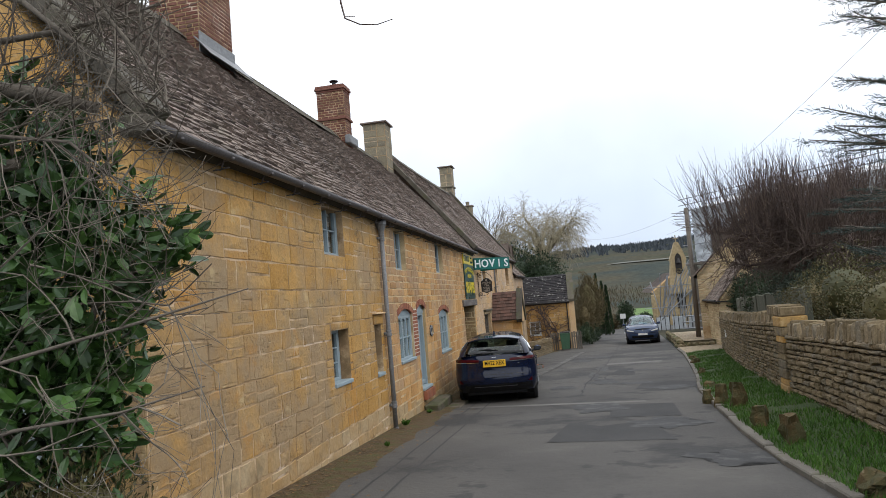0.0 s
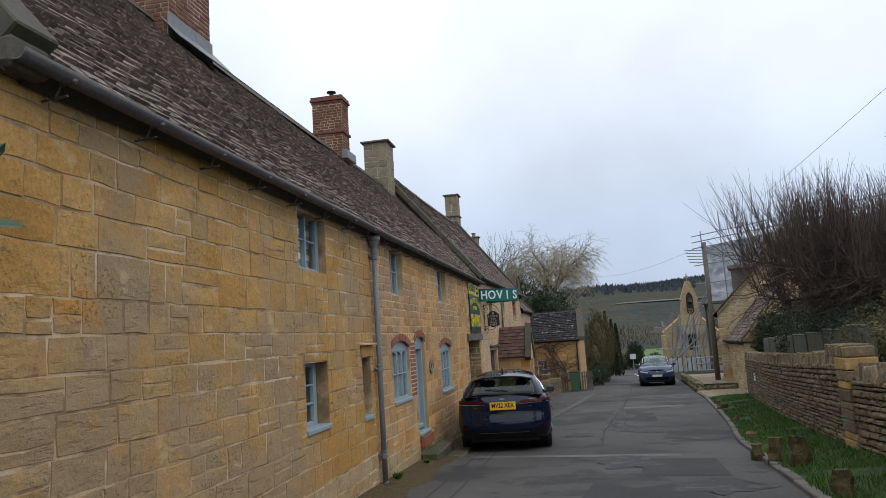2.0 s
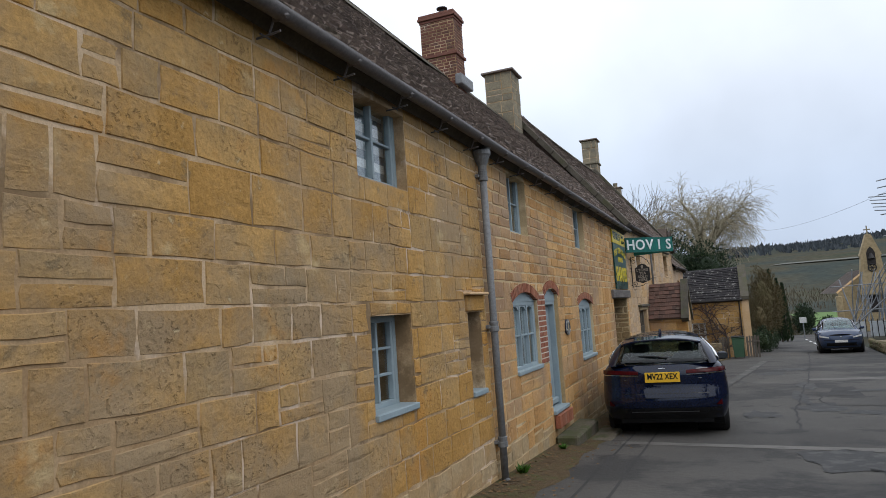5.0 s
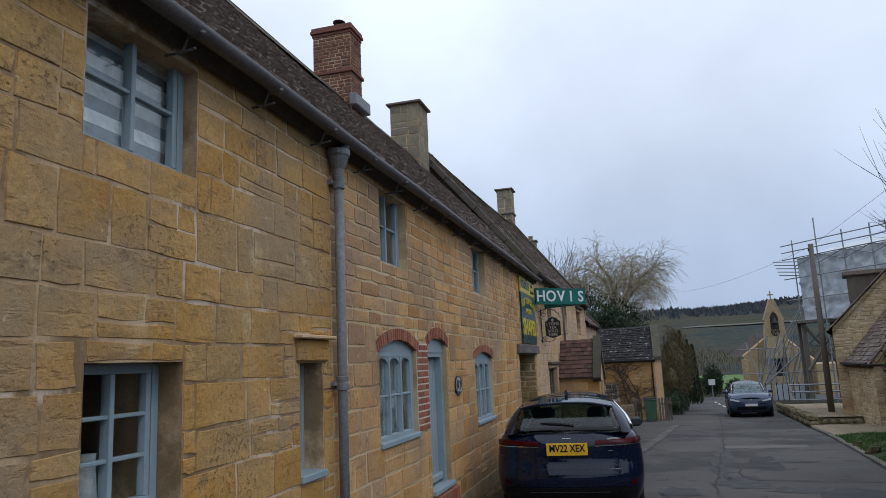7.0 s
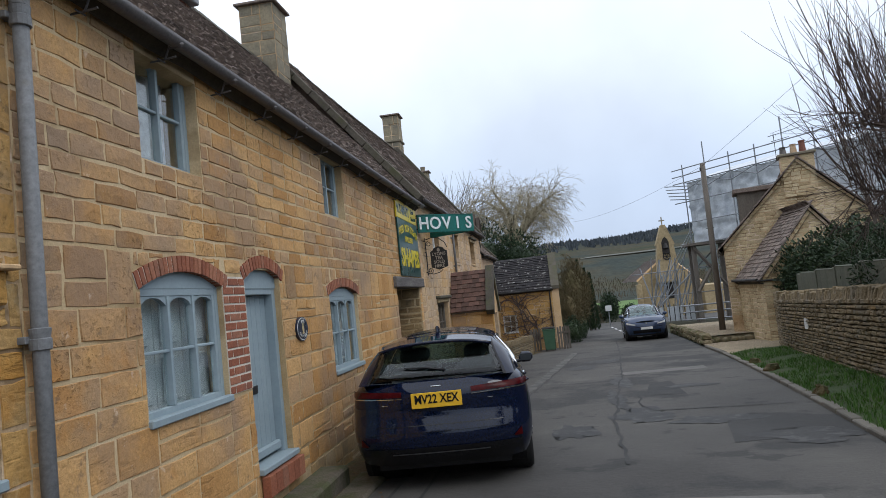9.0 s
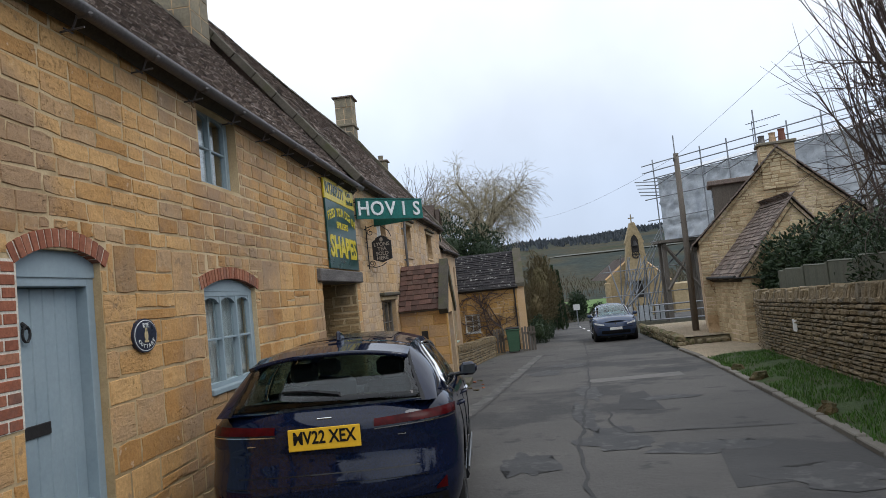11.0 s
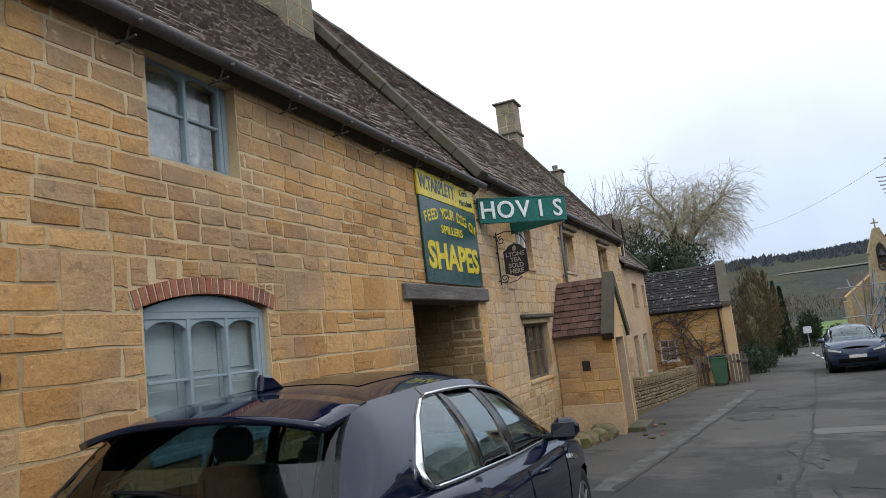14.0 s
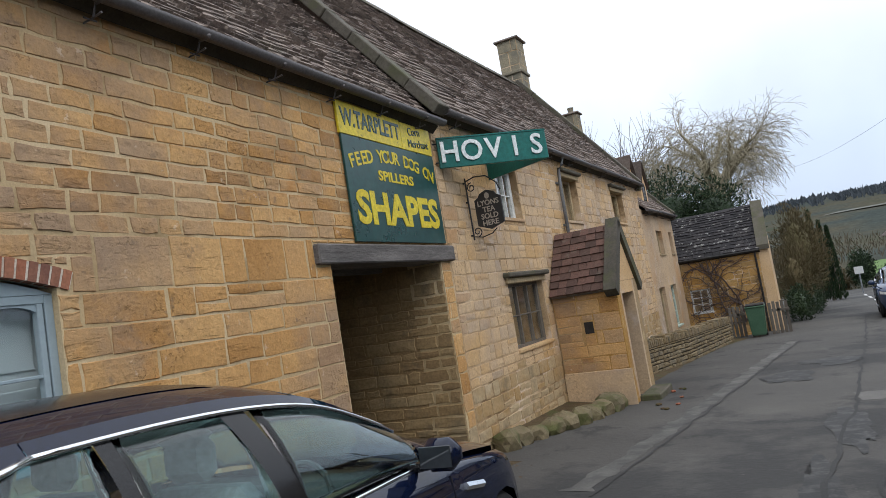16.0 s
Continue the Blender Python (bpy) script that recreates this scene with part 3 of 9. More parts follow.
roof_slope("roof", L2 + 0.2, L3 + 0.1, (0.16, E3 - 0.02), (-3.1, 6.3), turned, ROOF, roof3, 7, course=0.14, widths=(0.16, 0.3), sag=0.05)
gable("wall_middle_gable", L2 - 0.4, L2 - 0.01, -0.5, -6, E2, -3.1, 7.5, PALE, "pale stone gable", turn=T2)
gable("wall_far_gable", L3 - 0.4, L3 - 0.01, -0.5, -6, E3, -3.1, 6.2, PALE, "pale stone gable", turn=T2)



# ---- windows, doors and fixtures of the cottages ----
def mbox(bm, at, u0, u1, v0, v1, d0, d1):
    vs = [bm.verts.new(at(u, v, d)) for d in (d0, d1) for u, v in ((u0, v0), (u1, v0), (u1, v1), (u0, v1))]
    for q in ((0, 3, 2, 1), (4, 5, 6, 7), (0, 1, 5, 4), (1, 2, 6, 5), (2, 3, 7, 6), (3, 0, 4, 7)):
        bm.faces.new([vs[i] for i in q])


def mboxes(at, *rows, bevel=0.004):
    bm = bmesh.new()
    for r in rows:
        mbox(bm, at, *r)
    bmesh.ops.recalc_face_normals(bm, faces=bm.faces)
    if bevel:
        bmesh.ops.bevel(bm, geom=bm.edges[:], offset=bevel, segments=1, affect="EDGES", clamp_overlap=True)
    return bm


GLASS = glass("clear_glass")


def pane(at, u0, u1, v0, v1, d, parent):
    p = part("pane", mboxes(at, (u0, u1, v0, v1, d - 0.004, d), bevel=0), GLASS, parent)
    p.visible_shadow = False


def arched_head(at, u0, u1, spring, rise, top, d0, d1):
    """A board over one light, its under edge a pointed-round arch."""
    bm = bmesh.new()
    n, rows = 10, []
    for i in range(n + 1):
        t = -1 + 2 * i / n
        v = spring + rise * (1 - abs(t) ** 2.4)
        u = u0 + (u1 - u0) * i / n
        rows.append([bm.verts.new(at(u, w, d)) for w, d in ((v, d1), (top, d1), (top, d0), (v, d0))])
    for a, b in zip(rows, rows[1:]):
        for k in range(4):
            bm.faces.new((a[k], b[k], b[(k + 1) % 4], a[(k + 1) % 4]))
    bmesh.ops.recalc_face_normals(bm, faces=bm.faces)
    return bm


def casement(name, label, hole, at, lights=2, bars=1, back=0.13, arch=0.0, crown=None, sill=True, material=None, stone_sill=False):
    """A painted window set back in its opening: frame, mullions, bars, panes, sill. crown: (spring, rise) of a curved head."""
    paint = material or BLUEGREY
    u0, u1, v0, v1 = hole
    w = thing(name, label, "window", kind="structure")
    f = 0.055
    d0, d1 = -back - 0.07, -back
    top = v1 if crown is None else crown[0]
    part("window_frame", mboxes(at, (u0, u0 + f, v0, top, d0, d1), (u1 - f, u1, v0, top, d0, d1), (u0 + f, u1 - f, v0, v0 + f, d0, d1), (u0 + f, u1 - f, top - f, top, d0, d1)), paint, w)
    if crown is not None:
        bm = bmesh.new()
        n, rows = 12, []
        for i in range(n + 1):
            t = -1 + 2 * i / n
            rows.append([bm.verts.new(at(u0 + (u1 - u0) * i / n, v, d)) for v, d in ((top, d1 + 0.004), (crown[0] + crown[1] * (1 - t * t), d1 + 0.004), (crown[0] + crown[1] * (1 - t * t), d0), (top, d0))])
        for a, b in zip(rows, rows[1:]):
            for k in range(4):
                bm.faces.new((a[k], b[k], b[(k + 1) % 4], a[(k + 1) % 4]))
        bmesh.ops.recalc_face_normals(bm, faces=bm.faces)
        part("head_board", bm, paint, w)
    a, b, lo, hi = u0 + f, u1 - f, v0 + f, top - f
    step = (b - a) / lights
    for i in range(lights):
        p, q = a + i * step, a + (i + 1) * step
        if i:
            part("mullion", mboxes(at, (p - 0.017, p + 0.017, lo, hi, d0 + 0.01, d1 + 0.006)), paint, w)
        if arch:
            part("light_head", arched_head(at, p + 0.008, q - 0.008, hi - arch - 0.012, arch, hi + 0.01, d0 + 0.02, d1 - 0.008), paint, w)
        pane(at, p, q, lo, hi, (d0 + d1) / 2, w)
        for k in range(bars):
            v = lo + (hi - lo) * (k + 1) / (bars + 1)
            part("glazing_bar", mboxes(at, (p + 0.01, q - 0.01, v - 0.011, v + 0.011, d0 + 0.02, d1 - 0.006)), paint, w)
        if i == lights - 1:
            part("casement_stile", mboxes(at, (q - 0.05, q - 0.012, lo, hi, d0 + 0.015, d1 + 0.002)), paint, w)
    if sill:
        part("window_sill", mboxes(at, (u0 - 0.01, u1 + 0.01, v0 - 0.045, v0 + 0.012, -back, 0.035), bevel=0.008), PALE if stone_sill else paint, w)
    return w


def curtains(at, u0, u1, v0, v1, d, label, waves=5, material=None):
    bm = bmesh.new()
    n = waves * 8
    rows = [[bm.verts.new(at(u0 + (u1 - u0) * i / n, v, d + 0.025 * math.sin(i * math.tau / 8) + e)) for v, e in ((v0, 0), (v1, 0), (v1, -0.004), (v0, -0.004))] for i in range(n + 1)]
    for a, b in zip(rows, rows[1:]):
        for k in range(4):
            bm.faces.new((a[k], b[k], b[(k + 1) % 4], a[(k + 1) % 4]))
    bmesh.ops.recalc_face_normals(bm, faces=bm.faces)
    tagged(part("curtain", bm, material or CURTAIN, smooth=True), label, "curtain")


# upper left window with a banded blind
casement("window_1", "blue-grey casement under the eaves, two lights", (W1[0], W1[1], W1[2], 3.30), face1, 2, 1, back=0.10, sill=False)
blind = thing("roller_blind", "white and grey banded roller blind behind glass", "blind")
BLINDGREY = surf("blind_grey", [(0.25, 0.29, 0.33), (0.30, 0.34, 0.38)], rnd=0, fine=20, bump=0)
for i in range(9):
    part("band", mboxes(face1, (W1[0] + 0.02, W1[1] - 0.02, 2.52 + i * 0.08, 2.598 + i * 0.08, -0.222, -0.218), bevel=0), BLINDGREY if i % 2 else CURTAIN, blind)
casement("window_2", "small blue-grey casement with six panes", W2, face1, 2, 2, back=0.16)
jug = bmesh.new()
tube(jug, [(HX - 0.42, 9.98, 0.61), (HX - 0.42, 9.98, 0.66), (HX - 0.42, 9.98, 0.86), (HX - 0.42, 9.98, 0.9)], [0.055, 0.065, 0.05, 0.055], 14)
part_ob = tagged(part("jug", jug, CURTAIN, smooth=True), "white china jug on the inner window ledge", "jug")
ledge = boxes((HX - 0.6, HX - 0.231, W2[0] - 0.1, W2[1] + 0.1, 0.55, 0.605))
tagged(part("inner_ledge", ledge, CURTAIN), "white inner window ledge", "ledge", kind="structure")
casement("window_3", "narrow slit window with blue-grey frame", SLIT, face1, 1, 1, back=0.17)
curtains(face1, SLIT[0], SLIT[1], SLIT[2], SLIT[3], -0.36, "pale drawn curtain behind a slit window", 2)
casement("window_4", "blue-grey casement with arched lights under the eaves", (W3[0], W3[1], W3[2], 3.30), face1, 2, 1, back=0.10, arch=0.06, sill=False)
curtains(face1, W3[0] + 0.02, W3[1] - 0.1, W3[2], 3.25, -0.26, "white curtain drawn aside", 3)
casement("window_5", "three-light blue-grey gothic window under a brick arch", W4, face1, 3, 1, arch=0.065, crown=(W4[3] - 0.06, 0.14), back=0.045)
casement("window_6", "three-light blue-grey gothic window under a low brick arch", W5, face1, 3, 1, arch=0.065, crown=(W5[3] - 0.05, 0.12), back=0.05)
casement("window_7", "blue-grey casement with arched lights under the eaves", (W6[0], W6[1], W6[2], 3.30), face1, 2, 1, back=0.10, arch=0.06, sill=False)
curtains(face1, W6[0] + 0.1, W6[1] - 0.02, W6[2], 3.25, -0.26, "white curtain drawn aside", 3)
SHUTTER = surf("pale_shutter_paint", [(0.36, 0.41, 0.43), (0.43, 0.47, 0.49)], rough=0.5, rnd=0, big=2, fine=25, bump=0.1, vary=0.07)
for hole, count in ((W4, 3), (W5, 3)):
    shutters = thing("window_shutters", "pale blue-grey panelled shutters closed inside the window", "shutters")
    step = (hole[1] - hole[0]) / count
    for i in range(count):
        a = hole[0] + i * step
        leaf = part("shutter_leaf", mboxes(face1, (a + 0.004, a + step - 0.004, hole[2], hole[3], -0.20, -0.175)), SHUTTER, shutters)
        for lo, hi in ((0.08, 0.42), (0.52, 0.88)):
            z0, z1 = hole[2] + lo * (hole[3] - hole[2]), hole[2] + hi * (hole[3] - hole[2])
            part("raised_panel", mboxes(face1, (a + 0.08, a + step - 0.08, z0, z1, -0.175, -0.162), bevel=0.008), SHUTTER, leaf)


WHITEMORTAR = surf("white_lime_mortar", [(0.55, 0.50, 0.42), (0.68, 0.63, 0.54)], rnd=0, big=3, fine=60, bump=0.5, dist=0.005, stains=[((0.3, 0.26, 0.2), 4.0, 0.55, 0.65, 0.6)])


def brick_arch(label, u0, u1, spring, rise, ring, at, count):
    """A segmental arch of bricks on end."""
    a = thing("brick_arch", label, "arch", "brick arches")
    half, mid = (u1 - u0) / 2, (u0 + u1) / 2
    radius = (half * half + rise * rise) / (2 * rise)
    cv = spring + rise - radius
    sweep = math.asin(half / radius)
    rng = random.Random(int(u0 * 100))
    bm = bmesh.new()
    arc = []
    for k in range(17):
        t = -sweep + 2 * sweep * k / 16
        arc.append([bm.verts.new(at(mid + r * math.sin(t), cv + r * math.cos(t), d)) for r, d in ((radius - 0.008, 0.006), (radius + ring - 0.004, 0.006), (radius + ring - 0.004, -0.1), (radius - 0.008, -0.1))])
    for p0, p1 in zip(arc, arc[1:]):
        for k in range(4):
            bm.faces.new((p0[k], p1[k], p1[(k + 1) % 4], p0[(k + 1) % 4]))
    bmesh.ops.recalc_face_normals(bm, faces=bm.faces)
    part("mortar_bed", bm, WHITEMORTAR, a)
    for i in range(count):
        t0, t1 = -sweep + 2 * sweep * (i + 0.13) / count, -sweep + 2 * sweep * (i + 0.87) / count
        p = rng.uniform(0.012, 0.018)
        v = []
        for d in (-0.05, p):
            for t, r in ((t0, radius - 0.012), (t1, radius - 0.012), (t1, radius + ring), (t0, radius + ring)):
                v.append(at(mid + r * math.sin(t), cv + r * math.cos(t), d))
        raw("brick", v, [(4, 5, 6, 7), (0, 1, 5, 4), (1, 2, 6, 5), (2, 3, 7, 6), (3, 0, 4, 7)], BRICK, a)


brick_arch("red brick arch over the gothic window", W4[0] - 0.04, W4[1] + 0.06, W4[3] - 0.06, 0.14, 0.11, face1, 22)
brick_arch("red brick arch over the cottage door", DOOR[0] - 0.03, DOOR[1] + 0.06, DOOR[3] - 0.02, 0.13, 0.11, face1, 15)
brick_arch("red brick arch over the gothic window", W5[0] - 0.08, W5[1] + 0.08, W5[3] - 0.03, 0.12, 0.11, face1, 22)

# brick pier between window and door
pier = thing("brick_pier", "red brick pier between window and door", "pier")
part("mortar_bed", mboxes(face1, (W4[1] + 0.004, DOOR[0] - 0.004, 0.54, 1.56, -0.2, 0.008), bevel=0), WHITEMORTAR, pier)
for i in range(13):
    z = 0.545 + i * 0.078
    cuts = [W4[1] + 0.008, W4[1] + 0.215, DOOR[0] - 0.008] if i % 2 else [W4[1] + 0.008, W4[1] + 0.11, W4[1] + 0.32, DOOR[0] - 0.008]
    for a, b in zip(cuts, cuts[1:]):
        part("brick", mboxes(face1, (a, b - 0.016, z, z + 0.061, -0.1, 0.014), bevel=0.003), BRICK, pier)

# front door
door = thing("door_1", "blue-grey plank cottage door, closed", "door", kind="structure")
du0, du1, dv0, dv1 = DOOR
part("door_frame", mboxes(face1, (du0, du0 + 0.06, dv0, dv1, -0.2, -0.06), (du1 - 0.08, du1, dv0, dv1, -0.2, -0.06), (du0 + 0.06, du1 - 0.08, 1.40, dv1, -0.2, -0.06)), BLUEGREY, door)
bm = bmesh.new()
rows = []
for i in range(13):
    t = -1 + i / 6
    rows.append([bm.verts.new(face1(du0 + (du1 - du0) * i / 12, v, d)) for v, d in ((1.46, -0.05), (dv1 + 0.11 * (1 - t * t), -0.05), (dv1 + 0.11 * (1 - t * t), -0.2), (1.46, -0.2))])
for a, b in zip(rows, rows[1:]):
    for k in range(4):
        bm.faces.new((a[k], b[k], b[(k + 1) % 4], a[(k + 1) % 4]))
bmesh.ops.recalc_face_normals(bm, faces=bm.faces)
part("head_board", bm, BLUEGREY, door)
leaf = part("door_leaf", mboxes(face1, *[(du0 + 0.064 + i * 0.12, du0 + 0.18 + i * 0.12, dv0 + 0.05, 1.395, -0.19, -0.145) for i in range(6)], bevel=0.006), BLUEGREY, door)
part("letter_plate", mboxes(face1, (du0 + 0.16, du0 + 0.42, 0.44, 0.52, -0.145, -0.132)), IRON, leaf)
bm = bmesh.new()
for k in range(10):
    a, b = k * math.tau / 10, (k + 1) * math.tau / 10
    tube(bm, [face1(du0 + 0.22 + 0.035 * math.cos(t), 1.10 + 0.05 * math.sin(t), -0.12) for t in (a, b)], 0.009, 6)
tube(bm, [face1(du0 + 0.22, 1.17, -0.15), face1(du0 + 0.22, 1.14, -0.115)], 0.016, 8)
part("door_knocker", bm, IRON, leaf)
part("weather_strip", mboxes(face1, (du0 + 0.05, du1 - 0.07, dv0 + 0.04, dv0 + 0.13, -0.15, -0.09), bevel=0.015), BLUEGREY, door)
part("threshold", mboxes(face1, (du0 - 0.02, du1 + 0.02, dv0 - 0.045, dv0 + 0.012, -0.2, 0.06), bevel=0.008), BLUEGREY, door)

# steps by the door
step_mat = surf("step_stone", [(0.09, 0.078, 0.06), (0.15, 0.13, 0.10)], rnd=0.4, big=2, fine=30, bump=0.8, dist=0.02, stains=[((0.06, 0.07, 0.025), 3.0, 0.42, 0.58, 0.8)])
steps = thing("door_steps", "two worn stone steps at the cottage door", "steps")
part("step", boxes((HX + 0.014, HX + 0.36, 14.95, 16.55, -0.95, -0.56), bevel=0.03), step_mat, steps)
part("step", boxes((HX + 0.37, HX + 0.72, 15.55, 16.9, -0.95, -0.73), bevel=0.03), step_mat, steps)
for i in range(6):
    part("brick", boxes((HX + 0.02, HX + 0.10, 15.0 + i * 0.15, 15.138 + i * 0.15, -0.459, -0.27), bevel=0.004), BRICK, steps)

# oval house-name plaque
plaque = thing("name_plaque", "oval dark blue house-name plaque with white rim", "plaque")
NAVY = surf("navy_enamel", [(0.010, 0.016, 0.035), (0.015, 0.022, 0.045)], rough=0.3, rnd=0, big=3, fine=20, bump=0, spec=0.5)
WHITEPAINT = surf("white_lettering", [(0.70, 0.71, 0.69), (0.8, 0.8, 0.78)], rough=0.5, rnd=0, fine=40, bump=0)
CREAM = surf("cream_enamel", [(0.50, 0.40, 0.22), (0.6, 0.5, 0.3)], rough=0.4, rnd=0, fine=40, bump=0)


def oval(at, u, v, ru, rv, d0, d1, n=32):
    bm = bmesh.new()
    a = [bm.verts.new(at(u + ru * math.cos(k * math.tau / n), v + rv * math.sin(k * math.tau / n), d0)) for k in range(n)]
    b = [bm.verts.new(at(u + ru * math.cos(k * math.tau / n), v + rv * math.sin(k * math.tau / n), d1)) for k in range(n)]
    bm.faces.new(b)
    for k in range(n):
        bm.faces.new((a[k], a[(k + 1) % n], b[(k + 1) % n], b[k]))
    bmesh.ops.recalc_face_normals(bm, faces=bm.faces)
    return bm


part("plate", oval(face1, 16.36, 1.0, 0.175, 0.135, 0.0, 0.03), NAVY, plaque)
part("rim", oval(face1, 16.36, 1.0, 0.163, 0.124, 0.03, 0.033), WHITEPAINT, plaque)
part("field", oval(face1, 16.36, 1.0, 0.156, 0.117, 0.033, 0.036), NAVY, plaque)
part("emblem", oval(face1, 16.36, 1.0, 0.026, 0.042, 0.036, 0.039), CREAM, plaque)
part("emblem_base", mboxes(face1, (16.33, 16.39, 0.945, 0.962, 0.036, 0.039), bevel=0), CREAM, plaque)
part("emblem_tip", mboxes(face1, (16.345, 16.375, 1.03, 1.058, 0.036, 0.039), bevel=0), CREAM, plaque)


def text(words, size, m, material, parent, name="lettering", depth=0.004, width=None, bold=0.0):
    """Words as a mesh, centred on the pose m, in its x-y plane."""
    cu = bpy.data.curves.new(name, "FONT")
    cu.body, cu.size, cu.extrude, cu.align_x, cu.align_y, cu.offset = words, size, depth, "CENTER", "CENTER", bold
    cu.resolution_u = 3
    tmp = new(name, cu)
    bpy.context.view_layer.update()
    me = bpy.data.meshes.new_from_object(tmp.evaluated_get(bpy.context.evaluated_depsgraph_get()))
    if width:
        xs = [v.co.x for v in me.vertices]
        k = width / (max(xs) - min(xs))
        for v in me.vertices:
            v.co.x *= k
    me.transform(m)
    bpy.data.objects.remove(tmp)
    bpy.data.curves.remove(cu)
    me.materials.clear()
    me.materials.append(material)
    ob = new(name, me)
    ob.parent = parent
    return ob


def on_front(x, y, z, lean=0):
    """A pose on a wall that faces +x: letters run along +y."""
    return Matrix.Translation((x, y, z)) @ Euler((radians(90), 0, radians(90))).to_matrix().to_4x4() @ pose(0, 0, 0, 0, 0, lean)


text("RYE", 0.055, on_front(HX + 0.038, 16.36, 1.078), WHITEPAINT, plaque, depth=0.002)
for i, ch in enumerate("COTTAGE"):
    t = radians(-150 + 20 * i)
    text(ch, 0.042, on_front(HX + 0.038, 16.36 + 0.118 * math.cos(t), 1.0 + 0.088 * math.sin(t), lean=(i - 3) * 14), WHITEPAINT, plaque, depth=0.002)

# ---- gutters, brackets, downpipes ----
def gutter(y0, y1, z, at, label, bracket_step=0.92, x=0.19):
    g = thing("gutter", label, "gutter")
    bm = bmesh.new()
    n, rows = 8, []
    count = int((y1 - y0) / 1.2) + 1
    for i in range(count + 1):
        y = y0 + (y1 - y0) * i / count
        dz = 0.012 * noise.noise((y * 0.5, 2, 7))
        rows.append([bm.verts.new(at(x + 0.065 * math.cos(math.pi + math.pi * k / n), y, z + dz + 0.07 * math.sin(math.pi + math.pi * k / n))) for k in range(n + 1)]
                    + [bm.verts.new(at(x + 0.053 * math.cos(-math.pi * k / n), y, z + dz + 0.004 + 0.058 * math.sin(-math.pi * k / n))) for k in range(n + 1)])
    for a, b in zip(rows, rows[1:]):
        for k in range(len(a)):
            bm.faces.new((a[k], b[k], b[(k + 1) % len(a)], a[(k + 1) % len(a)]))
    bm.faces.new(rows[0])
    bm.faces.new(rows[-1])
    bmesh.ops.recalc_face_normals(bm, faces=bm.faces)
    part("channel", bm, GUTTER, g, smooth=True)
    y = y0 + 0.4
    while y < y1 - 0.2:
        bm = bmesh.new()
        tube(bm, [at(-0.02, y, z - 0.155), at(0.10, y, z - 0.15), at(x, y, z - 0.14)], 0.008, 5)
        tube(bm, [at(0.10, y, z - 0.15), at(x - 0.05, y, z - 0.06)], 0.008, 5)
        tube(bm, [at(0.07, y - 0.05, z - 0.152), at(0.07, y + 0.05, z - 0.152)], 0.007, 5)
        part("bracket", bm, GUTTER, g)
        part("joint_collar", mboxes(lambda u, v, d: at(d, u, v), (y - 0.02, y + 0.02, z - 0.078, z - 0.03, x - 0.06, x + 0.072), bevel=0.02), GUTTER, g)
        y += bracket_step
    return g


gutter(H0 - 0.05, H1 + 0.1, EAVE - 0.02, lambda x, y, z: (HX + x, y, z), "grey half-round iron gutter on rise-and-fall brackets")
gutter(0.25, L2 + 0.1, E2 - 0.0, turned, "grey half-round gutter along the eaves", 1.3)
gutter(L2 + 0.2, L3 + 0.1, E3 - 0.02, turned, "dark half-round gutter along the eaves", 1.3)

pipe = thing("downpipe", "grey cast-iron downpipe with fluted hopper head", "downpipe", "downpipes")
px0, py0 = HX + 0.085, 12.27
part("pipe", tubes(([(px0, py0, -0.58), (px0, py0, 1.2), (px0, py0, 3.02)], 0.042), sides=14), PIPEGREY, pipe, smooth=True)
bm = bmesh.new()
tube(bm, [(px0, py0, 3.0), (px0, py0, 3.06), (px0, py0, 3.1), (px0, py0, 3.17), (px0, py0, 3.19), (px0, py0, 3.24)], [0.05, 0.052, 0.07, 0.095, 0.11, 0.11], 16)
part("hopper", bm, PIPEGREY, pipe)
part("hopper_outlet", tubes(([(px0 + 0.03, py0, 3.22), (HX + 0.18, py0, 3.29)], 0.04), sides=10), PIPEGREY, pipe)
for z in (2.94, 1.18, -0.12):
    part("collar", tubes(([(px0, py0, z - 0.06), (px0, py0, z - 0.055), (px0, py0, z), (px0, py0, z + 0.005), (px0, py0, z + 0.055), (px0, py0, z + 0.06)], [0.047, 0.056, 0.056, 0.05, 0.056, 0.047]), sides=14), PIPEGREY, pipe)
    part("pipe_bracket", boxes((HX - 0.01, px0 - 0.03, py0 - 0.07, py0 + 0.07, z - 0.02, z + 0.02), bevel=0.004), PIPEGREY, pipe)
part("shoe", tubes(([(px0, py0, -0.53), (px0 + 0.03, py0, -0.60), (px0 + 0.10, py0, -0.64)], [0.046, 0.046, 0.05]), sides=12), PIPEGREY, pipe)

# hood stone over the slit window
hood = thing("hood_stone", "projecting stone hood over the slit window", "lintel")
part("slab", mboxes(face1, (11.56, 12.17, 1.545, 1.575, -0.05, 0.09), bevel=0.008), PALE, hood)
part("lintel", mboxes(face1, (11.60, 12.13, 1.37, 1.545, -0.05, 0.035), bevel=0.012), ASHLAR, hood)

# passage beam, passage walls and ceiling
beam = thing("passage_beam", "weathered grey oak beam over the passage", "beam")
bm = mboxes(face1, (21.42, 24.36, 1.47, 1.67, -0.4, 0.07), bevel=0.015)
part("timber", bm, BEAM, beam)
PASSWALL = surf("passage_rubble", [(0.24, 0.155, 0.075), (0.33, 0.225, 0.11), (0.40, 0.29, 0.155)], rnd=0.6, big=1, fine=26, bump=0.6, stains=[((0.09, 0.08, 0.06), 2, 0.5, 0.65, 0.5)])
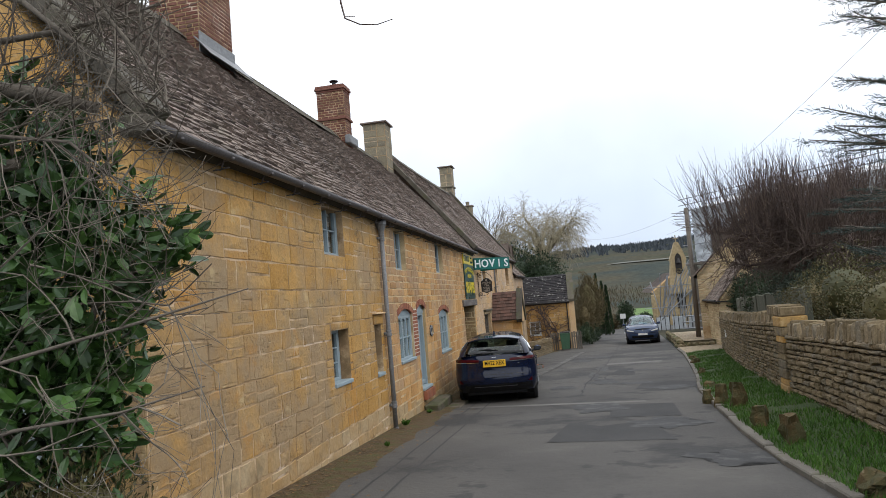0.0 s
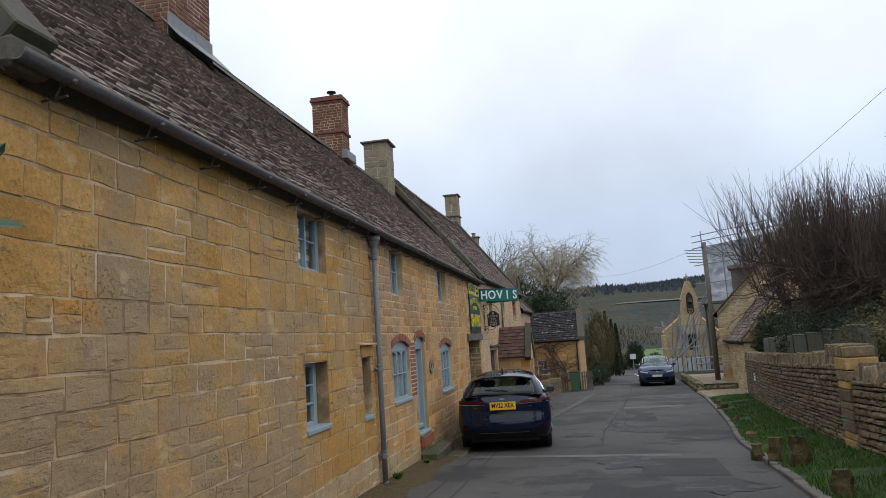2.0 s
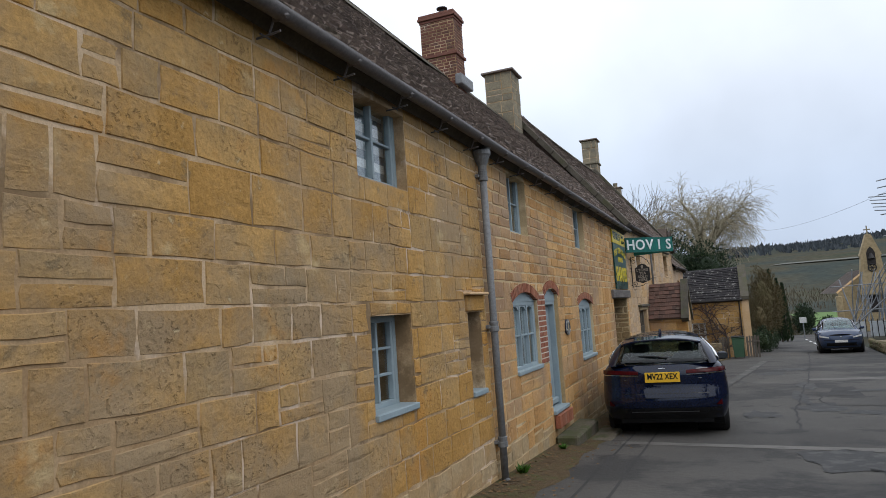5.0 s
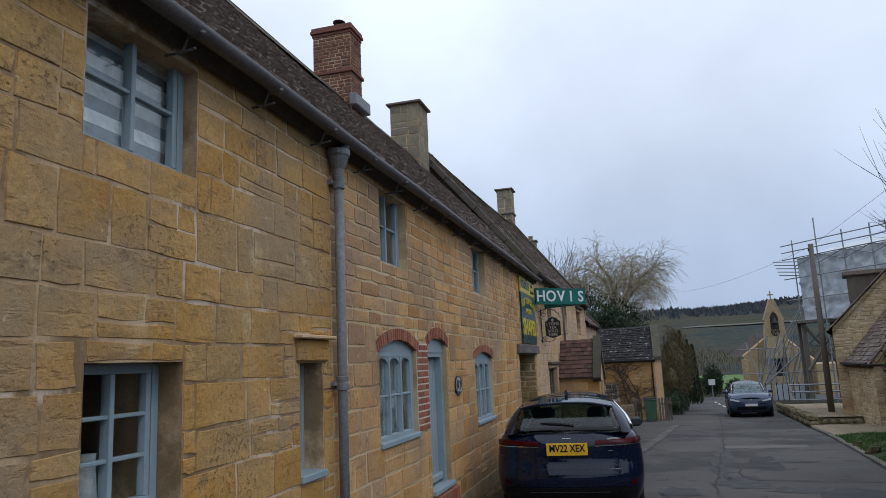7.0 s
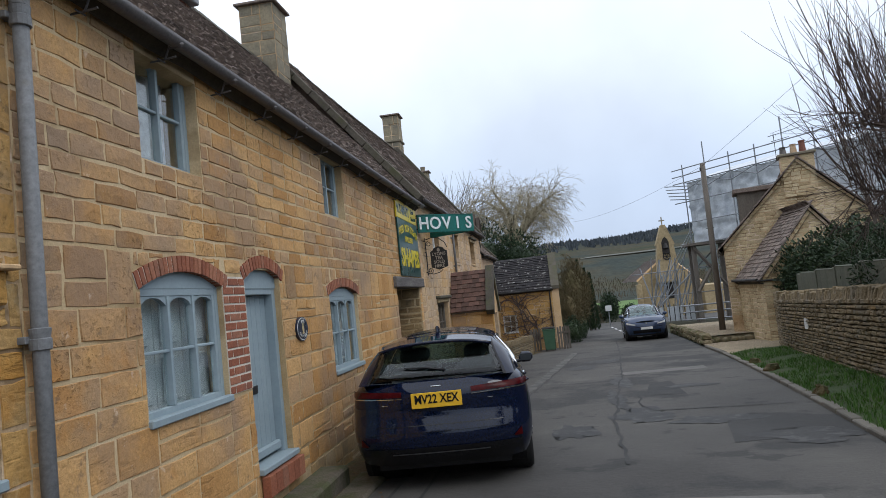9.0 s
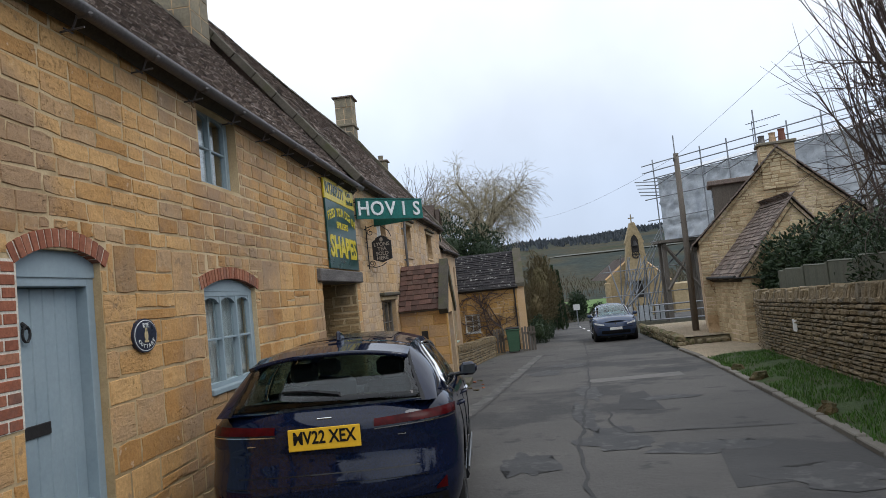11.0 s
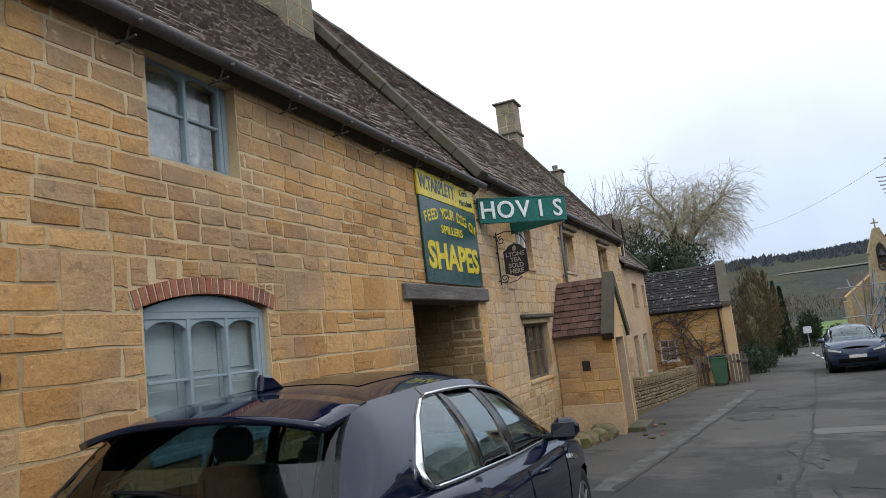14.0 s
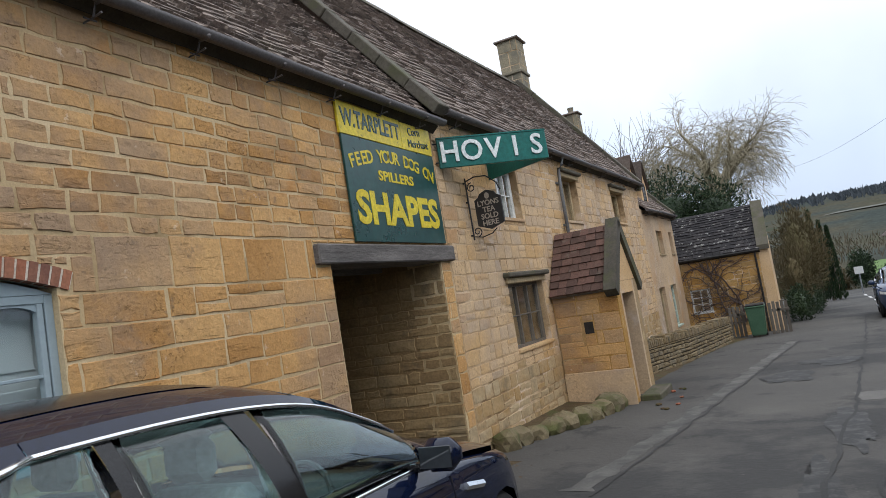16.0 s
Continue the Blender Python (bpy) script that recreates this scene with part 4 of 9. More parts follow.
wall_passage_right_ob = tagged(part("wall_passage_right", boxes((-9.1, HX - 0.5, 24.04, 24.19, -2, 1.9)), PASSWALL), "rubble stone side wall of the passage", "wall", kind="structure")
tagged(part("wall_passage_left", boxes((-9.1, HX - 0.5, 21.4, 21.66, -2, 1.9)), PASSWALL), "rubble stone side wall of the passage", "wall", kind="structure")
# added wall that shuts out light from the passage's far end
tagged(part("wall_passage_end", boxes((-8.2, -8.0, 21.66, 24.04, -2, 1.9)), PASSWALL), "end wall added to close the passage and keep it dark", "wall", kind="structure")
# ceiling colour is near-black for the shade of the passage
tagged(part("ceiling", boxes((-8.0, HX - 0.5, 21.66, 24.04, 1.62, 1.8)), DARKIN), "passage ceiling with its shade put into a near-black colour", "ceiling", kind="structure")
for i in range(5):
    tagged(part("ceiling_joist", boxes((HX - 1.0 - i * 0.8, HX - 0.88 - i * 0.8, 21.66, 24.04, 1.47, 1.619), bevel=0.01), BEAM), "dark oak joist across the passage ceiling", "joist", "passage joists")

# ---- painted sign board ----
SIGNGREEN = surf("sign_green_enamel", [(0.006, 0.045, 0.042), (0.012, 0.062, 0.055)], rough=0.3, rnd=0, big=1.5, fine=12, bump=0.03, spec=0.5, stains=[((0.10, 0.13, 0.12), 1.2, 0.55, 0.75, 0.35)])
SIGNYELLOW = surf("sign_yellow_enamel", [(0.60, 0.46, 0.025), (0.68, 0.55, 0.04)], rough=0.35, rnd=0, big=3, fine=20, bump=0.03, stains=[((0.16, 0.13, 0.06), 14, 0.62, 0.68, 0.8)])
board = thing("advert_board", "green and yellow enamel advertising board, slightly chipped", "sign")
part("board", mboxes(face1, (22.12, 24.2, 1.70, 2.86, 0.016, 0.045)), SIGNGREEN, board)
part("yellow_panel", mboxes(face1, (22.10, 23.42, 2.865, 3.22, 0.016, 0.048)), SIGNYELLOW, board)
part("yellow_panel", mboxes(face1, (23.43, 24.2, 2.865, 3.21, 0.016, 0.046)), SIGNYELLOW, board)
text("W.TARPLETT", 0.27, on_front(HX + 0.05, 22.77, 3.05), SIGNGREEN, board, width=1.24, bold=0.006)
text("Corn", 0.15, on_front(HX + 0.05, 23.76, 3.12, 6), SIGNGREEN, board)
text("Merchant", 0.14, on_front(HX + 0.05, 23.84, 2.97, 4), SIGNGREEN, board)
arc = "FEED YOUR DOG ON"
for i, ch in enumerate(arc):
    if ch != " ":
        t = (i - 7.5) / 7.5
        text(ch, 0.21, on_front(HX + 0.047, 23.15 + 0.90 * t, 2.70 - 0.13 * t * t, -14 * t), SIGNYELLOW, board, bold=0.004)
text("SPILLERS", 0.16, on_front(HX + 0.047, 23.15, 2.46), SIGNYELLOW, board, width=0.8, bold=0.004)
text("SHAPES", 0.50, on_front(HX + 0.047, 23.16, 2.06), SIGNYELLOW, board, width=1.88, bold=0.018)

# ---- projecting V sign ----
vsign = thing("projecting_sign", "green projecting sign with raised white letters", "sign")
TEAL = surf("sign_teal_paint", [(0.006, 0.10, 0.085), (0.012, 0.13, 0.11)], rough=0.35, rnd=0, big=2, fine=20, bump=0.03, stains=[((0.03, 0.06, 0.055), 3, 0.55, 0.7, 0.5)])
SILVER = surf("letter_white", [(0.62, 0.66, 0.66), (0.74, 0.77, 0.76)], rough=0.4, rnd=0, big=3, fine=30, bump=0.05)
tip = Vector((-2.28, 25.48, 0))
for root, side in ((Vector((-3.48, 24.37, 0)), -1), (Vector((-3.48, 26.1, 0)), 1)):
    d = (tip - root)
    ln = d.length
    m = Matrix.Translation(root) @ Matrix.Rotation(math.atan2(d.y, d.x), 4, "Z")
    part("sign_board", boxes((0.03, ln, -0.02, 0.02, 2.72, 3.12), bevel=0.006, m=m), TEAL, vsign)
    part("top_edge", boxes((0.03, ln, -0.028, 0.028, 3.121, 3.14), m=m), TEAL, vsign)
    if side < 0:
        for i, ch in enumerate("HOVIS"):
            lm = m @ Matrix.Translation((0.19 + i * 0.32, -0.026, 2.92)) @ Euler((radians(90), 0, 0)).to_matrix().to_4x4()
            text(ch, 0.40, lm, SILVER, vsign, name="letter", depth=0.012, bold=0.006)
    part("fixing_arm", tubes(([tuple(m @ Vector((-0.04, 0, 2.8))), tuple(m @ Vector((0.08, 0, 2.8)))], 0.012)), IRON, vsign)
    part("fixing_arm", tubes(([tuple(m @ Vector((-0.04, 0, 3.06))), tuple(m @ Vector((0.08, 0, 3.06)))], 0.012)), IRON, vsign)

# ---- hanging tea sign on a wrought bracket ----
tea = thing("hanging_sign", "black hanging tea sign on a scrolled iron bracket", "sign")


def scroll(cx, cz, r, turns, start, n=26):
    return [(cx + r * (1 - 0.75 * i / n) * math.cos(start + turns * math.tau * i / n), 25.1, cz + r * (1 - 0.75 * i / n) * math.sin(start + turns * math.tau * i / n)) for i in range(n + 1)]


part("bracket", tubes(([(-3.44, 25.1, 1.75), (-3.44, 25.1, 2.65)], 0.012), ([(-3.44, 25.1, 2.6), (-3.3, 25.1, 2.64), (-3.12, 25.1, 2.62), (-2.98, 25.1, 2.5), (-2.93, 25.1, 2.38)], 0.01),
                      (scroll(-3.36, 2.5, 0.07, 1.3, 1.5), 0.008), (scroll(-3.37, 1.86, 0.07, 1.3, -1.5), 0.008),
                      ([(-3.44, 25.1, 1.8), (-3.3, 25.1, 1.77), (-3.15, 25.1, 1.8), (-3.07, 25.1, 1.86)], 0.008), sides=6), IRON, tea)
for z in (1.82, 2.3, 2.58):
    part("wall_fixing", tubes(([(-3.53, 25.1, z), (-3.44, 25.1, z)], 0.014), sides=6), IRON, tea)
bm = bmesh.new()
prism(bm, [(-3.34, 1.93), (-3.15, 1.86), (-2.94, 1.93), (-2.94, 2.3), (-3.0, 2.33), (-3.03, 2.38), (-3.14, 2.42), (-3.25, 2.38), (-3.28, 2.33), (-3.34, 2.3)], 25.08, 25.12, "y")
part("sign_plate", bm, IRON, tea)
BRONZE = surf("dull_gold_lettering", [(0.28, 0.24, 0.20), (0.36, 0.31, 0.26)], rough=0.5, rnd=0, fine=30, bump=0)
for i, w in enumerate(("LYONS", "TEA", "SOLD", "HERE")):
    lm = Matrix.Translation((-3.14, 25.077, 2.235 - i * 0.095)) @ Euler((radians(90), 0, 0)).to_matrix().to_4x4()
    text(w, 0.105, lm, BRONZE, tea, depth=0.003, bold=0.002)
part("crest", oval(lambda u, v, d: (u, 25.078 - d, v), -3.14, 2.335, 0.035, 0.045, 0, 0.004, 16), BRONZE, tea)


# ---- chimneys ----
def stack_rects(x0, x1, y0, y1, z0, z1, heights, lengths, seed):
    """Blocks for the two seen faces of a stack: (rects, at) pairs."""
    return [(courses(x0, x1, z0, z1, heights, lengths, seed), lambda u, v, d: (u, y0 - d, v)),
            (courses(y0, y1, z0, z1, heights, lengths, seed + 1), lambda u, v, d: (x1 + d, u, v))]


def chimney(label, x0, x1, y0, y1, z0, z1, material, heights, lengths, seed, cap="slab", bed=None):
    c = thing("chimney", label, "chimney", "chimneys")
    part("core", boxes((x0, x1, y0, y1, z0, z1)), bed or MORTAR, c)
    small = heights[1] < 0.1
    for rects, at in stack_rects(x0, x1, y0, y1, z0, z1, heights, lengths, seed):
        lay("brick" if small else "block", rects, at, material, c, seed, gap=0.012, proud=0.008, rough=0.004 if small else 0.008, parts=150)
    if cap == "slab":
        part("cap_slab", boxes((x0 - 0.09, x1 + 0.09, y0 - 0.09, y1 + 0.09, z1, z1 + 0.06), bevel=0.012), ROOF, c)
    else:
        for i, o in enumerate((0.02, 0.05, 0.03)):
            part("brick_band", boxes((x0 - o, x1 + o, y0 - o, y1 + o, z1 + i * 0.07, z1 + 0.066 + i * 0.07), bevel=0.008), SOOTBRICK, c)
    return c


chimney("tall red brick chimney with lead flashing", -7.0, -6.05, 10.85, 12.05, 6.2, 9.6, SOOTBRICK, (0.072, 0.078), (0.11, 0.23), 11, cap="band")
flash = thing("lead_flashing", "grey lead flashing where chimney meets roof", "flashing")
part("sheet", boxes((-0.22, 0.28, -0.75, 0.85, 0.0, 0.02), bevel=0.006, m=Matrix.Translation((-5.98, 11.5, 6.50)) @ Matrix.Rotation(radians(48.5), 4, "Y")), LEAD, flash)
part("upstand", boxes((-6.045, -6.03, 10.8, 12.1, 6.4, 6.78)), LEAD, flash)
c1 = chimney("red brick chimney with a metal cowl", -6.93, -6.1, 18.95, 19.5, 6.2, 8.1, SOOTBRICK, (0.072, 0.078), (0.11, 0.23), 13, cap="band")
part("cowl", tubes(([(-6.45, 19.2, 8.3), (-6.45, 19.2, 8.46)], 0.06), ([(-6.45, 19.2, 8.46), (-6.45, 19.2, 8.48), (-6.45, 19.2, 8.5), (-6.45, 19.2, 8.52)], [0.06, 0.13, 0.13, 0.04]), sides=14), IRON, c1)
part("corbel", boxes((-6.97, -6.05, 18.91, 19.54, 7.25, 7.32), bevel=0.01), SOOTBRICK, c1)
part("flashing", boxes((-6.12, -5.95, 18.85, 19.6, 6.5, 6.75), bevel=0.02), LEAD, c1)
GREYSTONE = surf("lichen_grey_stone", [(0.15, 0.13, 0.095), (0.23, 0.20, 0.14), (0.30, 0.25, 0.16)], rnd=0.6, big=1.2, fine=24, bump=0.5, stains=[((0.12, 0.115, 0.10), 2.5, 0.5, 0.65, 0.6)])
chimney("square ashlar stone chimney with slab cap", -6.9, -6.1, 23.45, 24.25, 6.3, 8.25, GREYSTONE, (0.33, 0.4), (0.38, 0.5), 17)
c3 = chimney("tall ashlar stone chimney with slab cap", -6.72, -6.06, 37.1, 37.8, 6.6, 9.1, GREYSTONE, (0.45, 0.6), (0.32, 0.5), 19)
part("weathering", boxes((-6.78, -6.0, 37.02, 37.88, 7.95, 8.05), bevel=0.02), GREYSTONE, c3)
c4 = chimney("small stone chimney with one pot", -6.4, -5.85, 42.6, 43.1, 5.6, 7.55, GREYSTONE, (0.3, 0.4), (0.25, 0.4), 23)
part("pot", tubes(([(-6.12, 42.85, 7.6), (-6.12, 42.85, 7.72), (-6.12, 42.85, 7.86)], [0.13, 0.11, 0.13]), sides=12), GREYSTONE, c4)


# ---- gable copings and ridges ----
def coping(label, y0, y1, foot, top, lift, place, count, kneeler=True):
    c = thing("coping", label, "coping", "gable copings")
    f, t = Vector(foot), Vector(top)
    d = (t - f)
    ang = math.atan2(d.y, -d.x)
    ln = d.length / count
    rng = random.Random(int(y0 * 10))
    for i in range(count):
        p = f + d * ((i + 0.5) / count)
        m = Matrix.Translation((p.x, (y0 + y1) / 2, p.y)) @ Matrix.Rotation(ang, 4, "Y")
        w = (y1 - y0) / 2 + rng.uniform(-0.012, 0.012)
        bm = boxes((-ln / 2 + 0.006, ln / 2 - 0.006, -w, w, lift - 0.16, lift + rng.uniform(-0.01, 0.012)), bevel=0.014, m=m)
        for v in bm.verts:
            v.co = place(*v.co)
        part("coping_stone", bm, COPE, c)
    if kneeler:
        bm = boxes((f.x - 0.22, f.x + 0.05, y0 - 0.01, y1 - 0.03, f.y - 0.17, f.y + 0.02), bevel=0.03)
        for v in bm.verts:
            v.co = place(*v.co)
        part("kneeler", bm, COPE, c)


COPE = surf("coping_stone", [(0.055, 0.05, 0.04), (0.10, 0.088, 0.07), (0.08, 0.075, 0.05)], rnd=0.5, big=2, fine=24, bump=0.6, stains=[((0.07, 0.075, 0.03), 3, 0.5, 0.65, 0.6)])
coping("mossy stone coping on the cottage gable", H0 - 0.06, H0 + 0.28, (HX + 0.12, EAVE + 0.06), (RX, RZ + 0.05), 0.12, lambda x, y, z: (x, y, z), 7)
coping("mossy stone coping between the two roofs", H1 + 0.0, H1 + 0.30, (HX + 0.14, EAVE + 0.10), (RX, RZ + 0.30), 0.14, lambda x, y, z: (x, y, z), 8, kneeler=False)
coping("stone coping at the far gable", L3 - 0.05, L3 + 0.25, (0.10, E3), (-3.1, 6.35), 0.14, turned, 6)
coping("stone coping on the middle gable", L2 - 0.1, L2 + 0.2, (0.10, E2), (-3.1, 7.6), 0.14, turned, 7)


def ridge_row(y0, y1, x, z, place, seed, sag=0.0):
    r = thing("ridge", "row of weathered stone ridge tiles", "ridge", "roof ridges")
    n = int((y1 - y0) / 0.45)
    for i in range(n):
        a, b = y0 + (y1 - y0) * i / n, y0 + (y1 - y0) * (i + 1) / n
        f = ((a + b) / 2 - y0) / (y1 - y0)
        dz = z - sag * math.sin(math.pi * f) + noise.noise((a, seed, 0)) * 0.02
        bm = bmesh.new()
        prism(bm, [(x - 0.22, dz - 0.2), (x - 0.2, dz - 0.2), (x, dz + 0.02), (x + 0.2, dz - 0.2), (x + 0.22, dz - 0.2), (x, dz + 0.06)], a + 0.004, b - 0.004, "y")
        for v in bm.verts:
            v.co = place(*v.co)
        part("ridge_tile", bm, COPE, r)


ridge_row(H0 + 0.25, H1, RX, RZ + 0.02, lambda x, y, z: (x, y, z), 1, 0.10)
ridge_row(0.35, L2, -3.1, 7.58, turned, 2, 0.06)
ridge_row(L2 + 0.2, L3, -3.1, 6.32, turned, 3, 0.04)
for y0, y1, e, r in ((0.2, L2, E2, 7.56), (L2, L3, E3, 6.3)):
    bm = bmesh.new()
    bm.faces.new([bm.verts.new(turned(*p)) for p in ((-3.1, y0, r), (-3.1, y1, r), (-6.2, y1, e), (-6.2, y0, e))])
    bmesh.ops.solidify(bm, geom=bm.faces[:], thickness=0.1)
    part("back_slope", bm, ROOF, roof2)

# ---- windows of the middle and far houses ----
OAK = surf("grey_oak_frame", [(0.10, 0.085, 0.07), (0.16, 0.14, 0.115)], rnd=0.3, big=2, fine=20, bump=0.4, stretch=(4, 4, 0.7))
STONEFRAME = surf("stone_surround", [(0.33, 0.25, 0.14), (0.42, 0.33, 0.20)], rnd=0.4, big=1.5, fine=26, stains=[((0.15, 0.13, 0.10), 3, 0.5, 0.65, 0.5)])
WHITEFRAME = surf("white_frame_paint", [(0.55, 0.56, 0.55), (0.66, 0.67, 0.65)], rough=0.5, rnd=0, big=2, fine=25, bump=0.1)
SAGE = surf("pale_green_door_paint", [(0.35, 0.42, 0.36), (0.42, 0.48, 0.42)], rough=0.5, rnd=0, big=2, fine=25, bump=0.1)


def hood_mould(name_at, hole, material=None):
    u0, u1, v0, v1 = hole
    h = thing("hood_mould", "weathered stone hood over a window", "lintel", "window hoods")
    part("drip_stone", mboxes(name_at, (u0 - 0.14, u1 + 0.14, v1 + 0.09, v1 + 0.17, -0.02, 0.12), bevel=0.02), COPE, h)
    part("lintel", mboxes(name_at, (u0 - 0.08, u1 + 0.08, v1 - 0.005, v1 + 0.09, -0.1, 0.05), bevel=0.012), STONEFRAME, h)


casement("window_8", "white casement with two lights", UW1, face2, 3, 1, back=0.12, material=WHITEFRAME, stone_sill=True)
for i, hole in enumerate((UW2, UW3)):
    casement("window_%d" % (9 + i), "stone-mullioned window under a hood", hole, face2, 2, 0, back=0.14, material=STONEFRAME, stone_sill=True)
    hood_mould(face2, hole)
casement("window_11", "grey oak-framed leaded window, three lights", LW1, face2, 3, 1, back=0.10, material=OAK, stone_sill=True)
hood_mould(face2, LW1)
casement("window_12", "stone-mullioned window beside the porch", LW2, face2, 2, 0, back=0.12, material=STONEFRAME, stone_sill=True)
hood_mould(face2, LW2)
casement("window_13", "small stone-framed upper window", FW1, face2, 2, 0, back=0.12, material=STONEFRAME)
casement("window_14", "small stone-framed upper window", FW2, face2, 1, 0, back=0.12, material=STONEFRAME)
casement("window_15", "arched window with pale green frame", FW3, face2, 2, 2, back=0.1, arch=0.1, material=SAGE)
far_door = thing("door_2", "weathered plank door of the far house, closed", "door", kind="structure")
part("door_frame", mboxes(face2, (13.3, 13.38, -1.35, 0.4, -0.25, -0.1), (14.12, 14.2, -1.35, 0.4, -0.25, -0.1), (13.38, 14.12, 0.3, 0.4, -0.25, -0.1)), STONEFRAME, far_door)
part("door_leaf", mboxes(face2, *[(13.385 + i * 0.147, 13.527 + i * 0.147, -1.4, 0.295, -0.24, -0.19) for i in range(5)]), OAK, far_door)
pipe2 = thing("downpipe", "pale grey downpipe with swan neck on the middle house", "downpipe", "downpipes")
part("pipe", tubes(([turned(0.19, 5.2, 3.44), turned(0.16, 5.2, 3.32), turned(0.08, 5.16, 3.2), turned(0.07, 5.14, 2.9), turned(0.07, 5.12, 1.3)], 0.035), sides=12), PIPEGREY, pipe2, smooth=True)
for z in (2.95, 2.1):
    part("pipe_bracket", mboxes(face2, (5.06, 5.2, z - 0.02, z + 0.02, -0.01, 0.05)), PIPEGREY, pipe2)

# dormers of the far house
for u in (12.95, 14.6):
    dm = thing("dormer", "small stone-gabled dormer on the far roof", "dormer", "dormers")
    bm = bmesh.new()
    prism(bm, [(u, 3.1), (u + 0.95, 3.1), (u + 0.95, 3.75), (u + 0.475, 4.5), (u, 3.75)], -1.4, -0.25, "x")
    for v in bm.verts:
        v.co = turned(*v.co)
    part("body", bm, PALE, dm)
    for a, b in ((u - 0.1, u + 0.475), (u + 1.05, u + 0.475)):
        bm = bmesh.new()
        vs = [bm.verts.new(turned(x, y, z)) for x, y, z in ((-0.15, a, 3.68), (-0.15, b, 4.6), (-1.7, b, 4.6), (-1.5, a, 3.68))]
        bm.faces.new(vs)
        bmesh.ops.solidify(bm, geom=bm.faces[:], thickness=0.06)
        part("dormer_roof", bm, ROOF, dm)
    part("window_pane", mboxes(face2, (u + 0.25, u + 0.7, 3.2, 3.8, -0.25, -0.235)), WINGLASS, dm)

# ---- stone porch ----
porch = thing("porch", "gabled stone porch with tiled roof and open doorway", "porch")
P0, P1, PX, PEAVE, PPEAK = 3.62, 5.2, 1.18, 0.80, 1.86
PM = (P0 + P1) / 2
part("side_wall", boxes((0.016, PX, P0, P0 + 0.25, -1.6, PEAVE + 0.04), bevel=0.006, m=T2), ASHLAR, porch)
part("side_wall", boxes((0.016, PX, P1 - 0.25, P1, -1.6, PEAVE + 0.04), bevel=0.006, m=T2), ASHLAR, porch)
bm = bmesh.new()
prism(bm, [(P0 + 0.004, PEAVE + 0.044), (P1 - 0.004, PEAVE + 0.044), (PM, PPEAK)], PX - 0.25, PX - 0.002, "x")
bmesh.ops.transform(bm, matrix=T2, verts=bm.verts)
part("front_gable", bm, PALE, porch)
part("front_wall", boxes((PX - 0.24, PX - 0.004, P0 + 0.254, 3.98, -1.6, PEAVE + 0.04), (PX - 0.24, PX - 0.004, 4.83, P1 - 0.254, -1.6, PEAVE + 0.04), (PX - 0.24, PX - 0.004, 3.98, 4.83, 0.62, PEAVE + 0.04), m=T2), PALE, porch)
part("plinth", boxes((0.016, PX + 0.03, P0 - 0.03, P0 - 0.002, -1.6, -0.62), bevel=0.008, m=T2), PALE, porch)
# dark panel on the solid wall, painted as the shade within a spy hole
part("spy_hole", boxes((0.52, 0.68, P0 - 0.006, P0 + 0.01, 0.03, 0.23), m=T2), DARKIN, porch)
part("doorstep", boxes((PX, PX + 0.35, 3.9, 4.95, -1.5, -1.14), bevel=0.02, m=T2), step_mat, porch)
part("floor_slab", boxes((0.0, PX - 0.25, P0 + 0.26, P1 - 0.26, -1.5, -1.12), m=T2), step_mat, porch)
part("inner_door", boxes((-0.12, -0.06, 3.96, 4.84, -1.2, 0.74), m=T2), OAK, porch)


def porch_place(x, y, z):
    return turned(x, y, z)


rng = random.Random(31)
